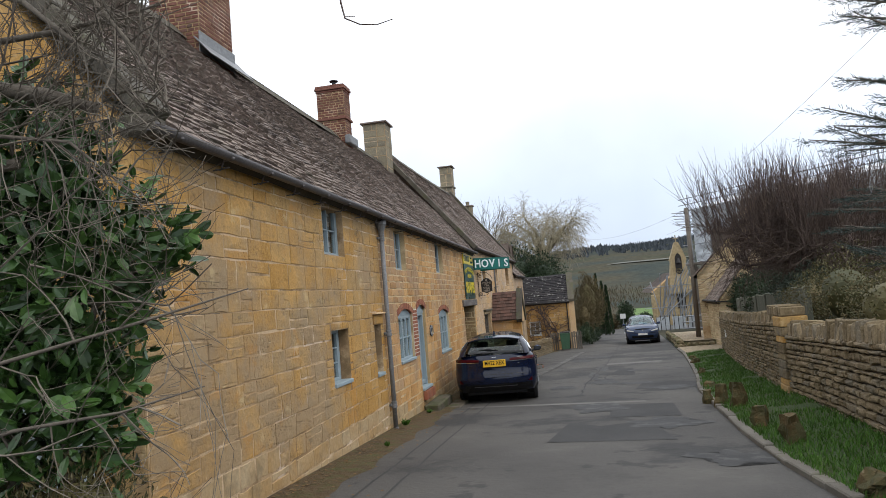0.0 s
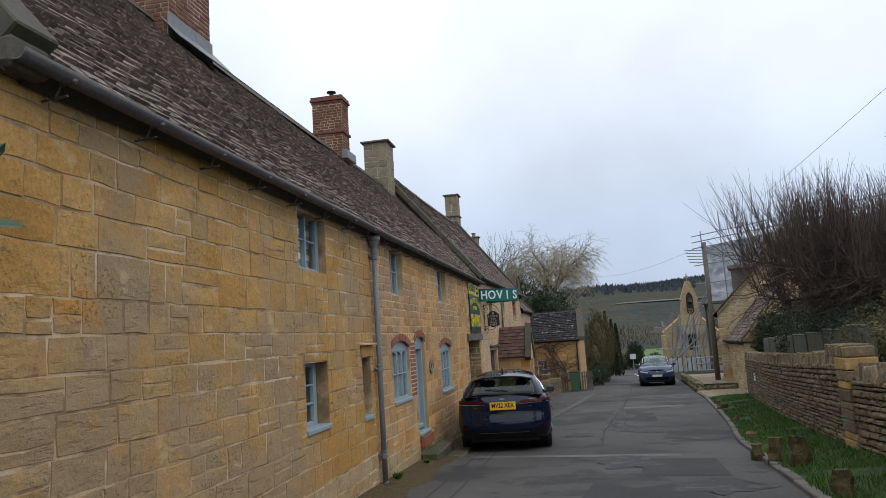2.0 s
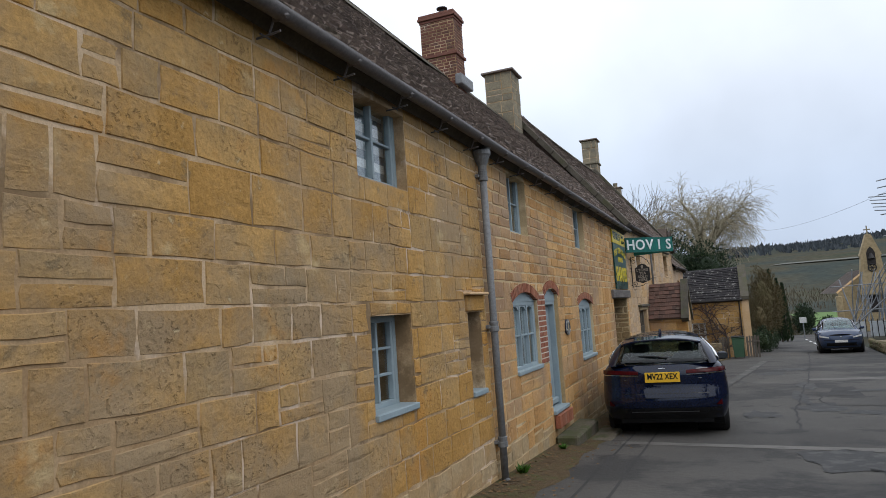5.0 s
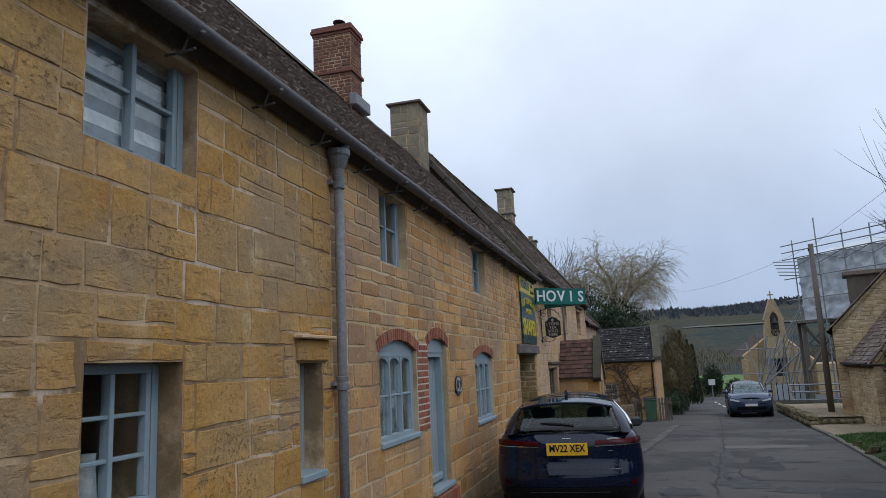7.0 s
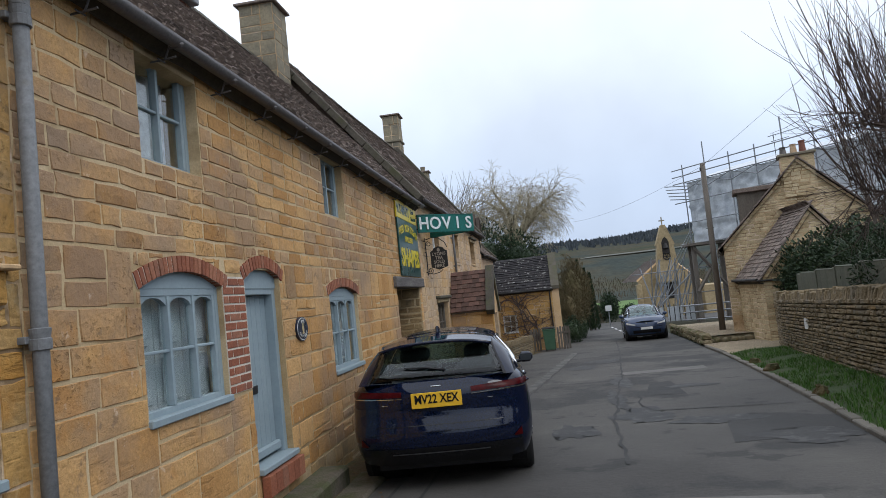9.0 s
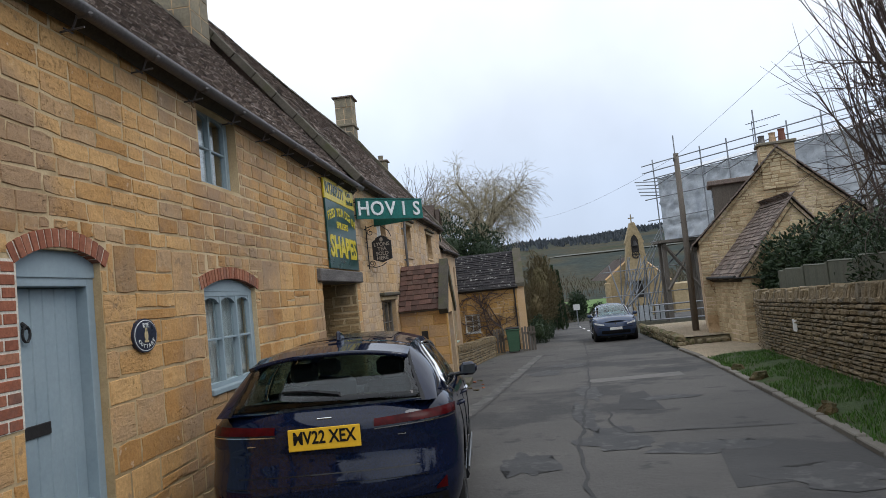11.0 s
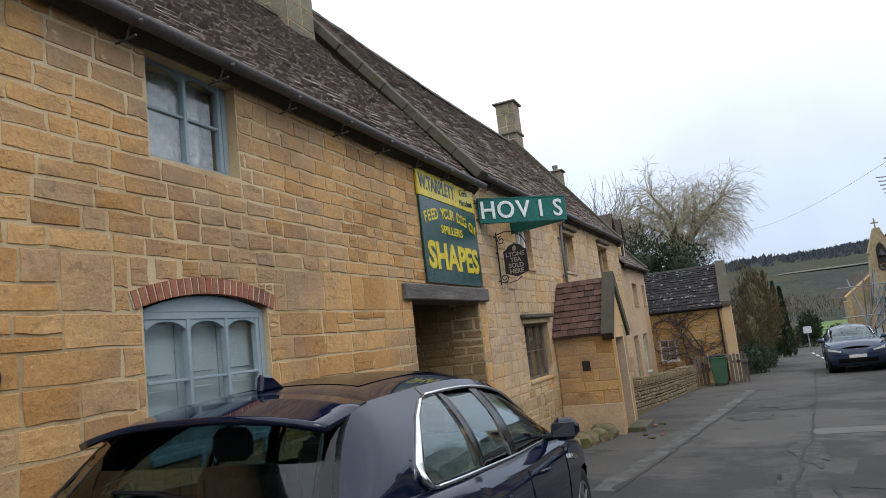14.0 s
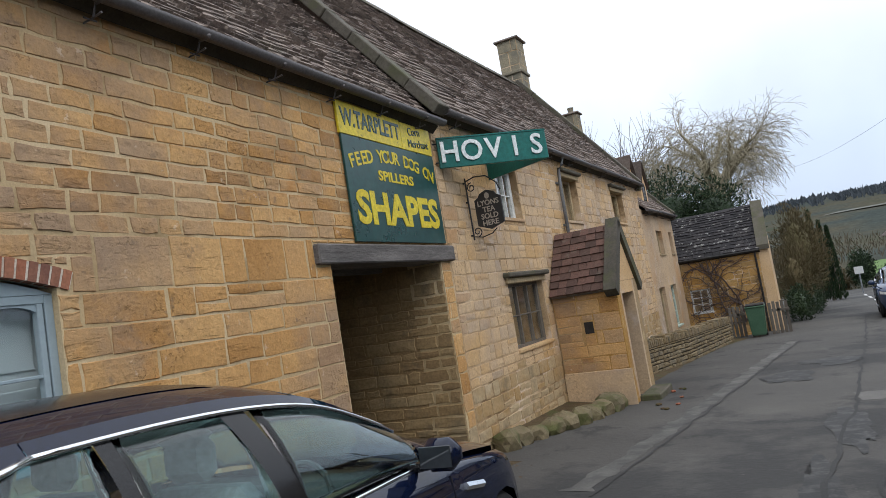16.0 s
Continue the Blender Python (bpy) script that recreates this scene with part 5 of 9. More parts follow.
for side, e in ((0, P0 - 0.1), (1, P1 + 0.1)):
    verts, faces = [], []
    d = Vector((PM - e, PPEAK + 0.02 - PEAVE + 0.06))
    ln = d.length
    for k in range(9):
        x = 0.02
        while x < PX - 0.2:
            w = min(rng.uniform(0.14, 0.2), PX - 0.17 - x)
            s0, s1 = k * ln / 9, min(ln, (k + 1.6) * ln / 9)
            lift = rng.uniform(0.028, 0.045)
            quad = []
            for s, h in ((s0, 0.0), (s1, -0.015), (s0, lift), (s1, 0.006)):
                p = Vector((e, PEAVE - 0.06)) + d * (s / ln)
                nrm = Vector((-d.y, d.x)).normalized() if side == 0 else Vector((d.y, -d.x)).normalized()
                p = p + nrm * h
                quad += [turned(x + 0.003, p.x, p.y), turned(x + w - 0.003, p.x, p.y)]
            raw("roof_tile", quad, [(4, 5, 7, 6), (0, 1, 5, 4), (1, 3, 7, 5), (2, 0, 4, 6)], ROOFCLAY, porch)
            x += w
    bm = bmesh.new()
    nrm = Vector((-d.y, d.x)).normalized() if side == 0 else Vector((d.y, -d.x)).normalized()
    vs = []
    for h in (-0.06, -0.005):
        for s in (0, 1):
            p = Vector((e, PEAVE - 0.06)) + d * s + nrm * h
            vs += [bm.verts.new(turned(0.016, p.x, p.y)), bm.verts.new(turned(PX - 0.1, p.x, p.y))]
    for q in ((0, 1, 3, 2), (4, 6, 7, 5), (0, 4, 5, 1), (2, 3, 7, 6), (1, 5, 7, 3), (0, 2, 6, 4)):
        bm.faces.new([vs[i] for i in q])
    part("roof_board", bm, OAK, porch)
    bm = bmesh.new()
    vs = []
    for h in (-0.1, 0.10):
        for s in (-0.06, 1.04):
            p = Vector((e, PEAVE - 0.06)) + d * s + nrm * h
            vs += [bm.verts.new(turned(PX - 0.16, p.x, p.y)), bm.verts.new(turned(PX + 0.06, p.x, p.y))]
    for q in ((0, 1, 3, 2), (4, 6, 7, 5), (0, 4, 5, 1), (2, 3, 7, 6), (1, 5, 7, 3), (0, 2, 6, 4)):
        bm.faces.new([vs[i] for i in q])
    part("coping_stone", bm, COPE, porch)

red = thing("post_lamp", "slender red-painted iron post beside the porch", "post")
REDPAINT = surf("red_post_paint", [(0.33, 0.02, 0.015), (0.42, 0.035, 0.025)], rough=0.4, rnd=0, fine=30, bump=0.05)
part("post", tubes(([turned(0.95, 5.5, -1.45), turned(0.95, 5.5, -0.7), turned(0.95, 5.5, 0.05)], [0.06, 0.045, 0.04]), sides=10), REDPAINT, red)
part("cap", tubes(([turned(0.95, 5.5, 0.05), turned(0.95, 5.5, 0.09), turned(0.95, 5.5, 0.16)], [0.07, 0.07, 0.02]), sides=10), REDPAINT, red)
part("base", boxes((0.82, 1.08, 5.37, 5.63, -1.6, -1.25), bevel=0.02, m=T2), STONEFRAME, red)


# ---- rocks, low front wall ----
def rock(at, size, seed, material, name="rock", label="mossy rough stone", group="", sink=0.25, flat=0.75, parent=None):
    bm = bmesh.new()
    bmesh.ops.create_icosphere(bm, subdivisions=2, radius=1)
    rng = random.Random(seed)
    s = (size * rng.uniform(0.8, 1.2), size * rng.uniform(0.7, 1.1), size * flat * rng.uniform(0.85, 1.15))
    off = rng.uniform(0, 50)
    for v in bm.verts:
        c = v.co.copy()
        big = max(abs(c.x), abs(c.y), abs(c.z))
        c = c.lerp(c / big * 0.85, 0.5)
        k = 1 + 0.28 * noise.noise(c * 1.4 + Vector((off, 0, 0))) + 0.08 * noise.noise(c * 4 + Vector((0, off, 0)))
        v.co = Vector((c.x * s[0], c.y * s[1], c.z * s[2])) * k
    bmesh.ops.transform(bm, matrix=Matrix.Translation((at[0], at[1], at[2] + s[2] * (1 - 2 * sink))) @ Matrix.Rotation(rng.uniform(0, 6), 4, "Z"), verts=bm.verts)
    ob = part(name, bm, material, parent)
    return tagged(ob, label, "rock", group) if parent is None else ob


MOSSROCK = surf("mossy_rock", [(0.11, 0.09, 0.05), (0.18, 0.145, 0.085), (0.14, 0.12, 0.085)], rnd=0.5, big=3, fine=24, bump=0.8, dist=0.02, stains=[((0.07, 0.085, 0.02), 3, 0.48, 0.62, 0.75)])
for i in range(12):
    f = i / 11
    y = 24.75 + 3.6 * f
    x = -3.35 + 0.75 * min(1, f * 1.6)
    rock((x + random.uniform(-0.06, 0.06), y, ground_z(y)), random.uniform(0.17, 0.25), 100 + i, MOSSROCK, label="mossy rough stone edging the house front", group="edging stones")
bed = strip("soil_bed", frange(24.6, 28.2, 0.4), lambda y: -3.55, lambda y: -3.3 + 0.65 * min(1, (y - 24.6) / 2.2), lambda y: ground_z(y) + 0.16, lambda y: ground_z(y) + 0.05, DIRT, nx=3)
tagged(bed, "bare mossy soil along the house front", "soil", kind="structure")

LOW_LINE = [(29.6, -2.75), (32.0, -2.68), (34.3, -2.15), (39.3, -1.5)]


def low_face(u, v, d):
    x = lerp_table(LOW_LINE, u)
    return (x + d, u, ground_z(u) + v)


# core behind the stones is near-black: the shade of the joints as colour
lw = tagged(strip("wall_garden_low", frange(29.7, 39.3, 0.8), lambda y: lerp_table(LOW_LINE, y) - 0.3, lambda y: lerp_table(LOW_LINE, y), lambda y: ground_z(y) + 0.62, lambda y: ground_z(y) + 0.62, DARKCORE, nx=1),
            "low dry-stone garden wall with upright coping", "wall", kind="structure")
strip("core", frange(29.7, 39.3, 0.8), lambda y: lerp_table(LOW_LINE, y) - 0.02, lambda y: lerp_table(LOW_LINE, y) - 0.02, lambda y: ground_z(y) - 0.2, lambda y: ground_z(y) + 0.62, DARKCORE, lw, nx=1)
lay("stone", courses(29.7, 39.3, -0.1, 0.6, (0.07, 0.12), (0.15, 0.36), 41), low_face, DRYSTONE, lw, 41, gap=0.016, proud=0.012, rough=0.014, parts=120)
rng = random.Random(43)
y = 29.7
while y < 39.25:
    w = rng.uniform(0.05, 0.1)
    x, z = lerp_table(LOW_LINE, y), ground_z(y) + 0.6
    part("coping_stone", boxes((-0.17, 0.17, -w / 2, w / 2, 0, rng.uniform(0.13, 0.22)), bevel=0.012, m=Matrix.Translation((x - 0.15, y, z)) @ Matrix.Rotation(rng.uniform(-0.15, 0.15), 4, "X")), DRYSTONE, lw)
    y += w + 0.015

# ---- annexe ----
AX0, AX1, AY, AE, AR = -4.6, -0.42, 42.0, 1.12, 2.68


def face_a(u, v, d):
    return (u, AY - d, v)


AW = (-2.86, -2.19, -0.79, 0.03)
wall_e = tagged(wall_body("wall_annexe", AX0, AX1, -2.2, AE, [AW], face_a, 0.4, MORTAR), "ochre stone outbuilding wall", "wall", kind="structure")
bm = bmesh.new()
prism(bm, [(AY + 0.0, -2.4), (AY + 3.4, -2.4), (AY + 3.4, AE), (AY + 1.7, AR + 0.05), (AY + 0.0, AE)], AX1 + 0.003, AX1 + 0.32, "x")
tagged(part("wall_annexe_gable", bm, PALE), "pale stone gable end of the outbuilding", "wall", kind="structure")
roof_a = tagged(new("roof_annexe"), "dark slate outbuilding roof blotched with white lichen", "roof", kind="structure")
LICHENROOF = surf("lichen_slate", [(0.013, 0.012, 0.013), (0.024, 0.022, 0.024), (0.036, 0.032, 0.032)], rnd=0.7, big=1, fine=25, bump=0.5, stains=[((0.34, 0.33, 0.31), 6.5, 0.585, 0.62, 0.65)])
roof_slope("roof", AX0, AX1 + 0.05, (-(AY - 0.12), AE), (-(AY + 1.7), AR), lambda x, y, z: (y, -x, z), LICHENROOF, roof_a, 9, course=0.16, widths=(0.18, 0.3), sag=0.03)
ac = thing("coping", "stone coping on the outbuilding gable", "coping", "gable copings")
for i in range(5):
    f0, f1 = i / 5, (i + 1) / 5
    y0, y1 = AY - 0.1 + 1.8 * f0, AY - 0.1 + 1.8 * f1
    bm = bmesh.new()
    prism(bm, [(y0, AE - 0.04 + 1.65 * f0), (y1 - 0.01, AE - 0.04 + 1.65 * f1), (y1 - 0.01, AE + 0.12 + 1.65 * f1), (y0, AE + 0.12 + 1.65 * f0)], AX1 - 0.02, AX1 + 0.36, "x")
    part("coping_stone", bm, COPE, ac)
casement("window_16", "white small-paned cottage window in the outbuilding", AW, face_a, 2, 2, back=0.06, material=WHITEFRAME)
tagged(part("wall_annexe_back", boxes((AX0, AX1, AY + 3.2, AY + 3.4, -2.4, AE)), PALE), "plain stone back wall", "wall", kind="structure")
bm = bmesh.new()
bm.faces.new([bm.verts.new(p) for p in ((AX0, AY + 1.7, AR), (AX1, AY + 1.7, AR), (AX1, AY + 3.5, AE - 0.1), (AX0, AY + 3.5, AE - 0.1))])
part("back_slope", bm, LICHENROOF, roof_a)
ap = thing("downpipe", "black iron downpipe on the outbuilding", "downpipe", "downpipes")
part("pipe", tubes(([(AX1 - 0.12, AY - 0.08, AE - 0.05), (AX1 - 0.12, AY - 0.06, 0.3), (AX1 - 0.12, AY - 0.06, -1.7)], 0.035)), IRON, ap)
part("gutter_length", tubes(([(AX0 + 1.3, AY - 0.14, AE - 0.02), (AX1, AY - 0.14, AE - 0.04)], 0.045)), IRON, ap)
# bare climber on the wall
vine = thing("climber", "bare twisting climber trained over the outbuilding wall", "climbing plant")
rng = random.Random(51)
bm = bmesh.new()


def creep(x, z, ang, length, r, depth):
    pts = [(x, AY - 0.05, z)]
    for _ in range(int(length / 0.14)):
        ang += rng.uniform(-0.45, 0.45)
        x, z = x + 0.14 * math.cos(ang), z + 0.14 * math.sin(ang)
        if not (-3.1 < x < AX1 - 0.1 and z < AE - 0.08):
            break
        pts.append((x, AY - 0.05 - rng.uniform(0, 0.05), z))
        if depth and rng.random() < 0.4:
            creep(x, z, ang + rng.choice((-1, 1)) * rng.uniform(0.5, 1.1), length * 0.5, r * 0.6, depth - 1)
    if len(pts) > 1:
        tube(bm, pts, [r * (1 - 0.6 * i / len(pts)) for i in range(len(pts))], 5)


for a in (1.2, 1.6, 2.0, 2.3, 2.6):
    creep(-1.25, -1.3, a, 3.2, 0.035, 3)
tagged(part("stem_growth", bm, TWIG, vine), kind="stuff")

# ---- wheelie bin and picket panels ----
BINGREEN = surf("green_bin_plastic", [(0.05, 0.11, 0.068), (0.07, 0.14, 0.085)], rough=0.45, rnd=0, big=3, fine=40, bump=0.1)
wb = thing("wheelie_bin", "green plastic wheelie bin standing by the fence", "bin", at=pose(-0.78, 40.1, ground_z(40.1), 0, 0, 0))
bm = bmesh.new()
lo = [bm.verts.new(p) for p in ((-0.21, -0.25, 0.06), (0.21, -0.25, 0.06), (0.21, 0.25, 0.06), (-0.21, 0.25, 0.06))]
hi = [bm.verts.new(p) for p in ((-0.28, -0.33, 0.96), (0.28, -0.33, 0.96), (0.28, 0.33, 0.96), (-0.28, 0.33, 0.96))]
for k in range(4):
    bm.faces.new((lo[k], lo[(k + 1) % 4], hi[(k + 1) % 4], hi[k]))
bm.faces.new(lo[::-1])
bm.faces.new(hi)
bmesh.ops.bevel(bm, geom=bm.edges[:], offset=0.03, segments=2, affect="EDGES")
part("body", bm, BINGREEN, wb)
part("rim", boxes((-0.30, 0.30, -0.35, 0.35, 0.94, 0.985), bevel=0.012), BINGREEN, wb)
part("lid", boxes((-0.29, 0.29, -0.34, 0.36, 0.99, 1.05), bevel=0.03), IRON, wb)
for x in (-0.2, 0.2):
    part("wheel", tubes(([(x - 0.03, 0.27, 0.1), (x + 0.03, 0.27, 0.1)], 0.1), sides=16), IRON, wb)
for x0, count in ((-1.62, 4), (-0.42, 5)):
    fence = thing("picket_fence", "weathered grey timber picket panel", "fence", "picket panels")
    for i in range(count):
        x = x0 + i * 0.12
        part("picket", boxes((x, x + 0.09, 40.5 + 0.05 * i, 40.525 + 0.05 * i, ground_z(40.5) - 0.05, ground_z(40.5) + 1.0 + 0.03 * (i % 2)), bevel=0.008), WOODGREY, fence)
    part("rail", boxes((x0, x0 + count * 0.12, 40.6, 40.72, ground_z(40.5) + 0.7, ground_z(40.5) + 0.78)), WOODGREY, fence)


# ---- boundary wall, pier, verge ----
def bound_face(u, v, d):
    return (lerp_table(WALL_LINE, u) - d, u, ground_z(u) + v)


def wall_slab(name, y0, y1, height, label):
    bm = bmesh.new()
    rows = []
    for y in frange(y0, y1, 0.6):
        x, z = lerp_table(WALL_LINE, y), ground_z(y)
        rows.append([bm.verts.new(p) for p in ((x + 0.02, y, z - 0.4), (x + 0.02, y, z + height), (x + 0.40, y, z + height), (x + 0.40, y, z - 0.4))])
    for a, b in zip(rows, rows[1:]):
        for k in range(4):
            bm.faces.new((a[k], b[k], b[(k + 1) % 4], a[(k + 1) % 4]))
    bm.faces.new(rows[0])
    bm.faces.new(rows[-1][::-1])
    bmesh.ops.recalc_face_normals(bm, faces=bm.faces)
    # slab coloured near-black so the gaps between stones read as shaded
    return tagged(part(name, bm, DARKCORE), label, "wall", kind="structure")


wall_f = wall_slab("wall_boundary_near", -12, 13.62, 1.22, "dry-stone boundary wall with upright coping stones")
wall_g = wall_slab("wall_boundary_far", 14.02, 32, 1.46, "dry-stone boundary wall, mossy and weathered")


def cope_row(parent, y0, y1, height, tall, seed, lean):
    rng = random.Random(seed)
    y = y0
    while y < y1:
        w = rng.uniform(0.05, 0.12)
        x, z = lerp_table(WALL_LINE, y) + 0.2, ground_z(y) + height
        h = rng.uniform(*tall)
        bm = boxes((-0.21, 0.21, -w / 2, w / 2, -0.03, h))
        for v in bm.verts:
            if v.co.z > 0:
                v.co.x *= rng.uniform(0.62, 0.95)
                v.co.z += rng.uniform(-0.04, 0.03)
        bmesh.ops.bevel(bm, geom=bm.edges[:], offset=0.012, segments=1, affect="EDGES")
        bmesh.ops.transform(bm, matrix=Matrix.Translation((x + rng.uniform(-0.02, 0.02), y, z)) @ Matrix.Rotation(rng.uniform(*lean), 4, "X"), verts=bm.verts)
        part("coping_stone", bm, DRYSTONE, parent)
        y += w + 0.012


cope_row(wall_f, 4.0, 13.5, 1.2, (0.14, 0.27), 61, (-0.6, 0.15))
cope_row(wall_g, 14.6, 31.9, 1.44, (0.12, 0.22), 62, (-0.25, 0.25))
pier2 = thing("gate_pier", "squared stone pier in the boundary wall", "pier")
pxw = lerp_table(WALL_LINE, 13.82)
rng = random.Random(63)
z = ground_z(13.82) - 0.2
# near-black core, painted shade for the pier's joints
part("core", boxes((pxw - 0.02, pxw + 0.4, 13.64, 14.0, z, z + 1.72)), DARKCORE, pier2)
while z < ground_z(13.82) + 1.48:
    h = rng.uniform(0.08, 0.2)
    o = rng.uniform(0.05, 0.09)
    part("block", boxes((pxw - o, pxw + 0.40, 13.60 - rng.uniform(0, 0.02), 14.04 + rng.uniform(0, 0.02), z, z + h - 0.012), bevel=0.012), DRYSTONE if rng.random() < 0.6 else ASHLAR, pier2)
    z += h
for i in range(6):
    part("coping_stone", boxes((pxw - 0.06, pxw + 0.38, 13.62 + i * 0.15, 13.73 + i * 0.15, z, z + 0.16 + 0.03 * (i % 2)), bevel=0.012), DRYSTONE, pier2)
WHITESIGN = surf("white_notice", [(0.6, 0.6, 0.58), (0.7, 0.7, 0.68)], rnd=0, fine=30, bump=0)
ny = 26.0
tagged(part("wall_notice", boxes((lerp_table(WALL_LINE, ny) - 0.035, lerp_table(WALL_LINE, ny) - 0.02, ny - 0.1, ny + 0.1, ground_z(ny) + 0.75, ground_z(ny) + 1.0)), WHITESIGN), "small white notice fixed to the stone wall", "notice")


def verge_z(x, y):
    k, w = lerp_table(KERB_LINE, y), lerp_table(WALL_LINE, y)
    f = (x - k) / max(0.1, w - k)
    return ground_z(y) + 0.05 + 0.09 * math.sin(min(1, max(0, f)) * 1.6) + 0.035 * noise.noise((x * 1.5, y * 1.5, 0))


bm = bmesh.new()
rows = []
for y in frange(-12, 29.6, 0.4):
    k, w = lerp_table(KERB_LINE, y) + 0.1, lerp_table(WALL_LINE, y) + 0.06
    rows.append([bm.verts.new((k + (w - k) * i / 6, y, verge_z(k + (w - k) * i / 6, y) - (0.02 if i == 0 else 0))) for i in range(7)])
for a, b in zip(rows, rows[1:]):
    for i in range(6):
        bm.faces.new((a[i], a[i + 1], b[i + 1], b[i]))
verge = tagged(part("verge", bm, GRASSBASE, smooth=True), "rough green grass verge below the boundary wall", "verge", kind="structure")
rng = random.Random(65)
verts, faces = [], []
for _ in range(21000):
    y = 4.5 + 25 * rng.random() ** 1.3
    k, w = lerp_table(KERB_LINE, y) + 0.08, lerp_table(WALL_LINE, y)
    x = rng.uniform(k, w)
    if noise.noise((x * 1.1, y * 0.9, 5)) < -0.32:
        continue
    z, h, a = verge_z(x, y) - 0.01, rng.uniform(0.03, 0.10), rng.uniform(0, math.tau)
    dx, dy = 0.006 * math.cos(a), 0.006 * math.sin(a)
    lx, ly = rng.uniform(-0.04, 0.04), rng.uniform(-0.04, 0.04)
    n = len(verts)
    verts += [(x - dx, y - dy, z), (x + dx, y + dy, z), (x + lx * 0.4 + dx * 0.7, y + ly * 0.4 + dy * 0.7, z + h * 0.6), (x + lx * 0.4 - dx * 0.7, y + ly * 0.4 - dy * 0.7, z + h * 0.6), (x + lx, y + ly, z + h)]
    faces += [(n, n + 1, n + 2, n + 3), (n + 3, n + 2, n + 4)]
tagged(raw("grass", verts, faces, GRASS), "short green grass with bare patches on the verge", "grass", kind="stuff")

kerb = tagged(new("kerb"), "row of low weathered kerb stones", "kerb", kind="structure")
rng = random.Random(67)
y = 2.0
while y < 33.5:
    ln = rng.uniform(0.35, 0.8)
    x0, x1 = lerp_table(KERB_LINE, y), lerp_table(KERB_LINE, y + ln)
    m = Matrix.Translation(((x0 + x1) / 2 + 0.06, y + ln / 2, ground_z(y + ln / 2))) @ Matrix.Rotation(math.atan2(x0 - x1, ln), 4, "Z") @ Matrix.Rotation(math.atan2(ground_z(y + ln) - ground_z(y), ln), 4, "X")
    part("kerb_stone", boxes((-0.07, 0.07, -ln / 2 + 0.008, ln / 2 - 0.008, -0.1, rng.uniform(0.05, 0.075)), bevel=0.014, m=m), KERB, kerb)
    y += ln

YELLOWROCK = surf("ochre_boulder", [(0.055, 0.038, 0.017), (0.11, 0.072, 0.028), (0.16, 0.11, 0.05)], rnd=0.3, big=5, fine=22, bump=1.0, dist=0.03, stains=[((0.045, 0.05, 0.02), 5, 0.40, 0.56, 0.8), ((0.30, 0.25, 0.16), 9, 0.6, 0.68, 0.5)])


def marker_stone(x, y, w, d, h, seed, label):
    """A rough-hewn stone set on end: a tapered, chipped block."""
    rng = random.Random(seed)
    bm = bmesh.new()
    box(bm, -w / 2, w / 2, -d / 2, d / 2, -0.08, h)
    bmesh.ops.subdivide_edges(bm, edges=bm.edges[:], cuts=3, use_grid_fill=True)
    off, lean = rng.uniform(0, 60), rng.uniform(-0.14, 0.14)
    for v in bm.verts:
        f = max(0, v.co.z / h)
        v.co.x *= 1 - 0.32 * f
        v.co.y *= 1 - 0.25 * f
        v.co += 0.30 * w * Vector((noise.noise(v.co * 7 + Vector((off, 0, 0))), noise.noise(v.co * 7 + Vector((0, off, 0))), 0.6 * noise.noise(v.co * 6 + Vector((0, 0, off)))))
        v.co.x += lean * v.co.z
    bmesh.ops.transform(bm, matrix=Matrix.Translation((x, y, verge_z(x, y))) @ Matrix.Rotation(rng.uniform(0, 6), 4, "Z"), verts=bm.verts)
    tagged(part("verge_stone", bm, YELLOWROCK), label, "rock", "verge stones")


UPRIGHT, FLAT = "rough ochre marker stone set upright on the verge", "low weathered stone lying in the verge grass"
for i, (x, y, w, d, h, lab) in enumerate(((2.42, 13.3, 0.24, 0.22, 0.36, UPRIGHT), (2.60, 12.7, 0.28, 0.24, 0.44, UPRIGHT), (2.40, 10.5, 0.24, 0.2, 0.30, UPRIGHT), (2.38, 8.9, 0.25, 0.2, 0.36, UPRIGHT),
                                          (2.42, 6.5, 0.44, 0.34, 0.17, FLAT), (2.30, 13.9, 0.2, 0.2, 0.24, UPRIGHT), (2.75, 16.4, 0.3, 0.22, 0.10, FLAT), (3.3, 20.5, 0.28, 0.2, 0.12, FLAT), (3.75, 24.3, 0.26, 0.2, 0.12, FLAT), (3.95, 26.2, 0.24, 0.2, 0.12, FLAT))):
    marker_stone(x, y, w * 0.9, d * 0.9, h * 0.92, 200 + i, lab)

# ---- gravel forecourt and low mossy retaining wall ----
tagged(strip("gravel", frange(29.4, 34.8, 0.6), lambda y: lerp_table(KERB_LINE, y) + 0.1, lambda y: 9.0, lambda y: ground_z(y) + 0.05, lambda y: ground_z(y) + 0.07, GRAVEL, nx=3), "pale beige gravel forecourt", "gravel", kind="structure")
tagged(strip("gravel_bed", frange(34.8, 48, 0.8), lambda y: lerp_table(KERB_LINE, y) + 0.3, lambda y: 9.0, lambda y: ground_z(y) + 0.30, lambda y: ground_z(y) + 0.30, GRAVEL, nx=3), "raised pale gravel bed", "gravel", kind="structure")
rw = tagged(new("wall_retaining_low"), "low mossy stone retaining wall round the gravel", "wall", kind="structure")
rng = random.Random(69)
y = 34.6
while y < 47:
    for k in range(2):
        rock((lerp_table(KERB_LINE, y) + 0.25, y + 0.15 * k, ground_z(y) + 0.2 * k), rng.uniform(0.14, 0.2), rng.randrange(9999), MOSSROCK, name="stone", parent=rw, sink=0.2)
    y += rng.uniform(0.26, 0.4)
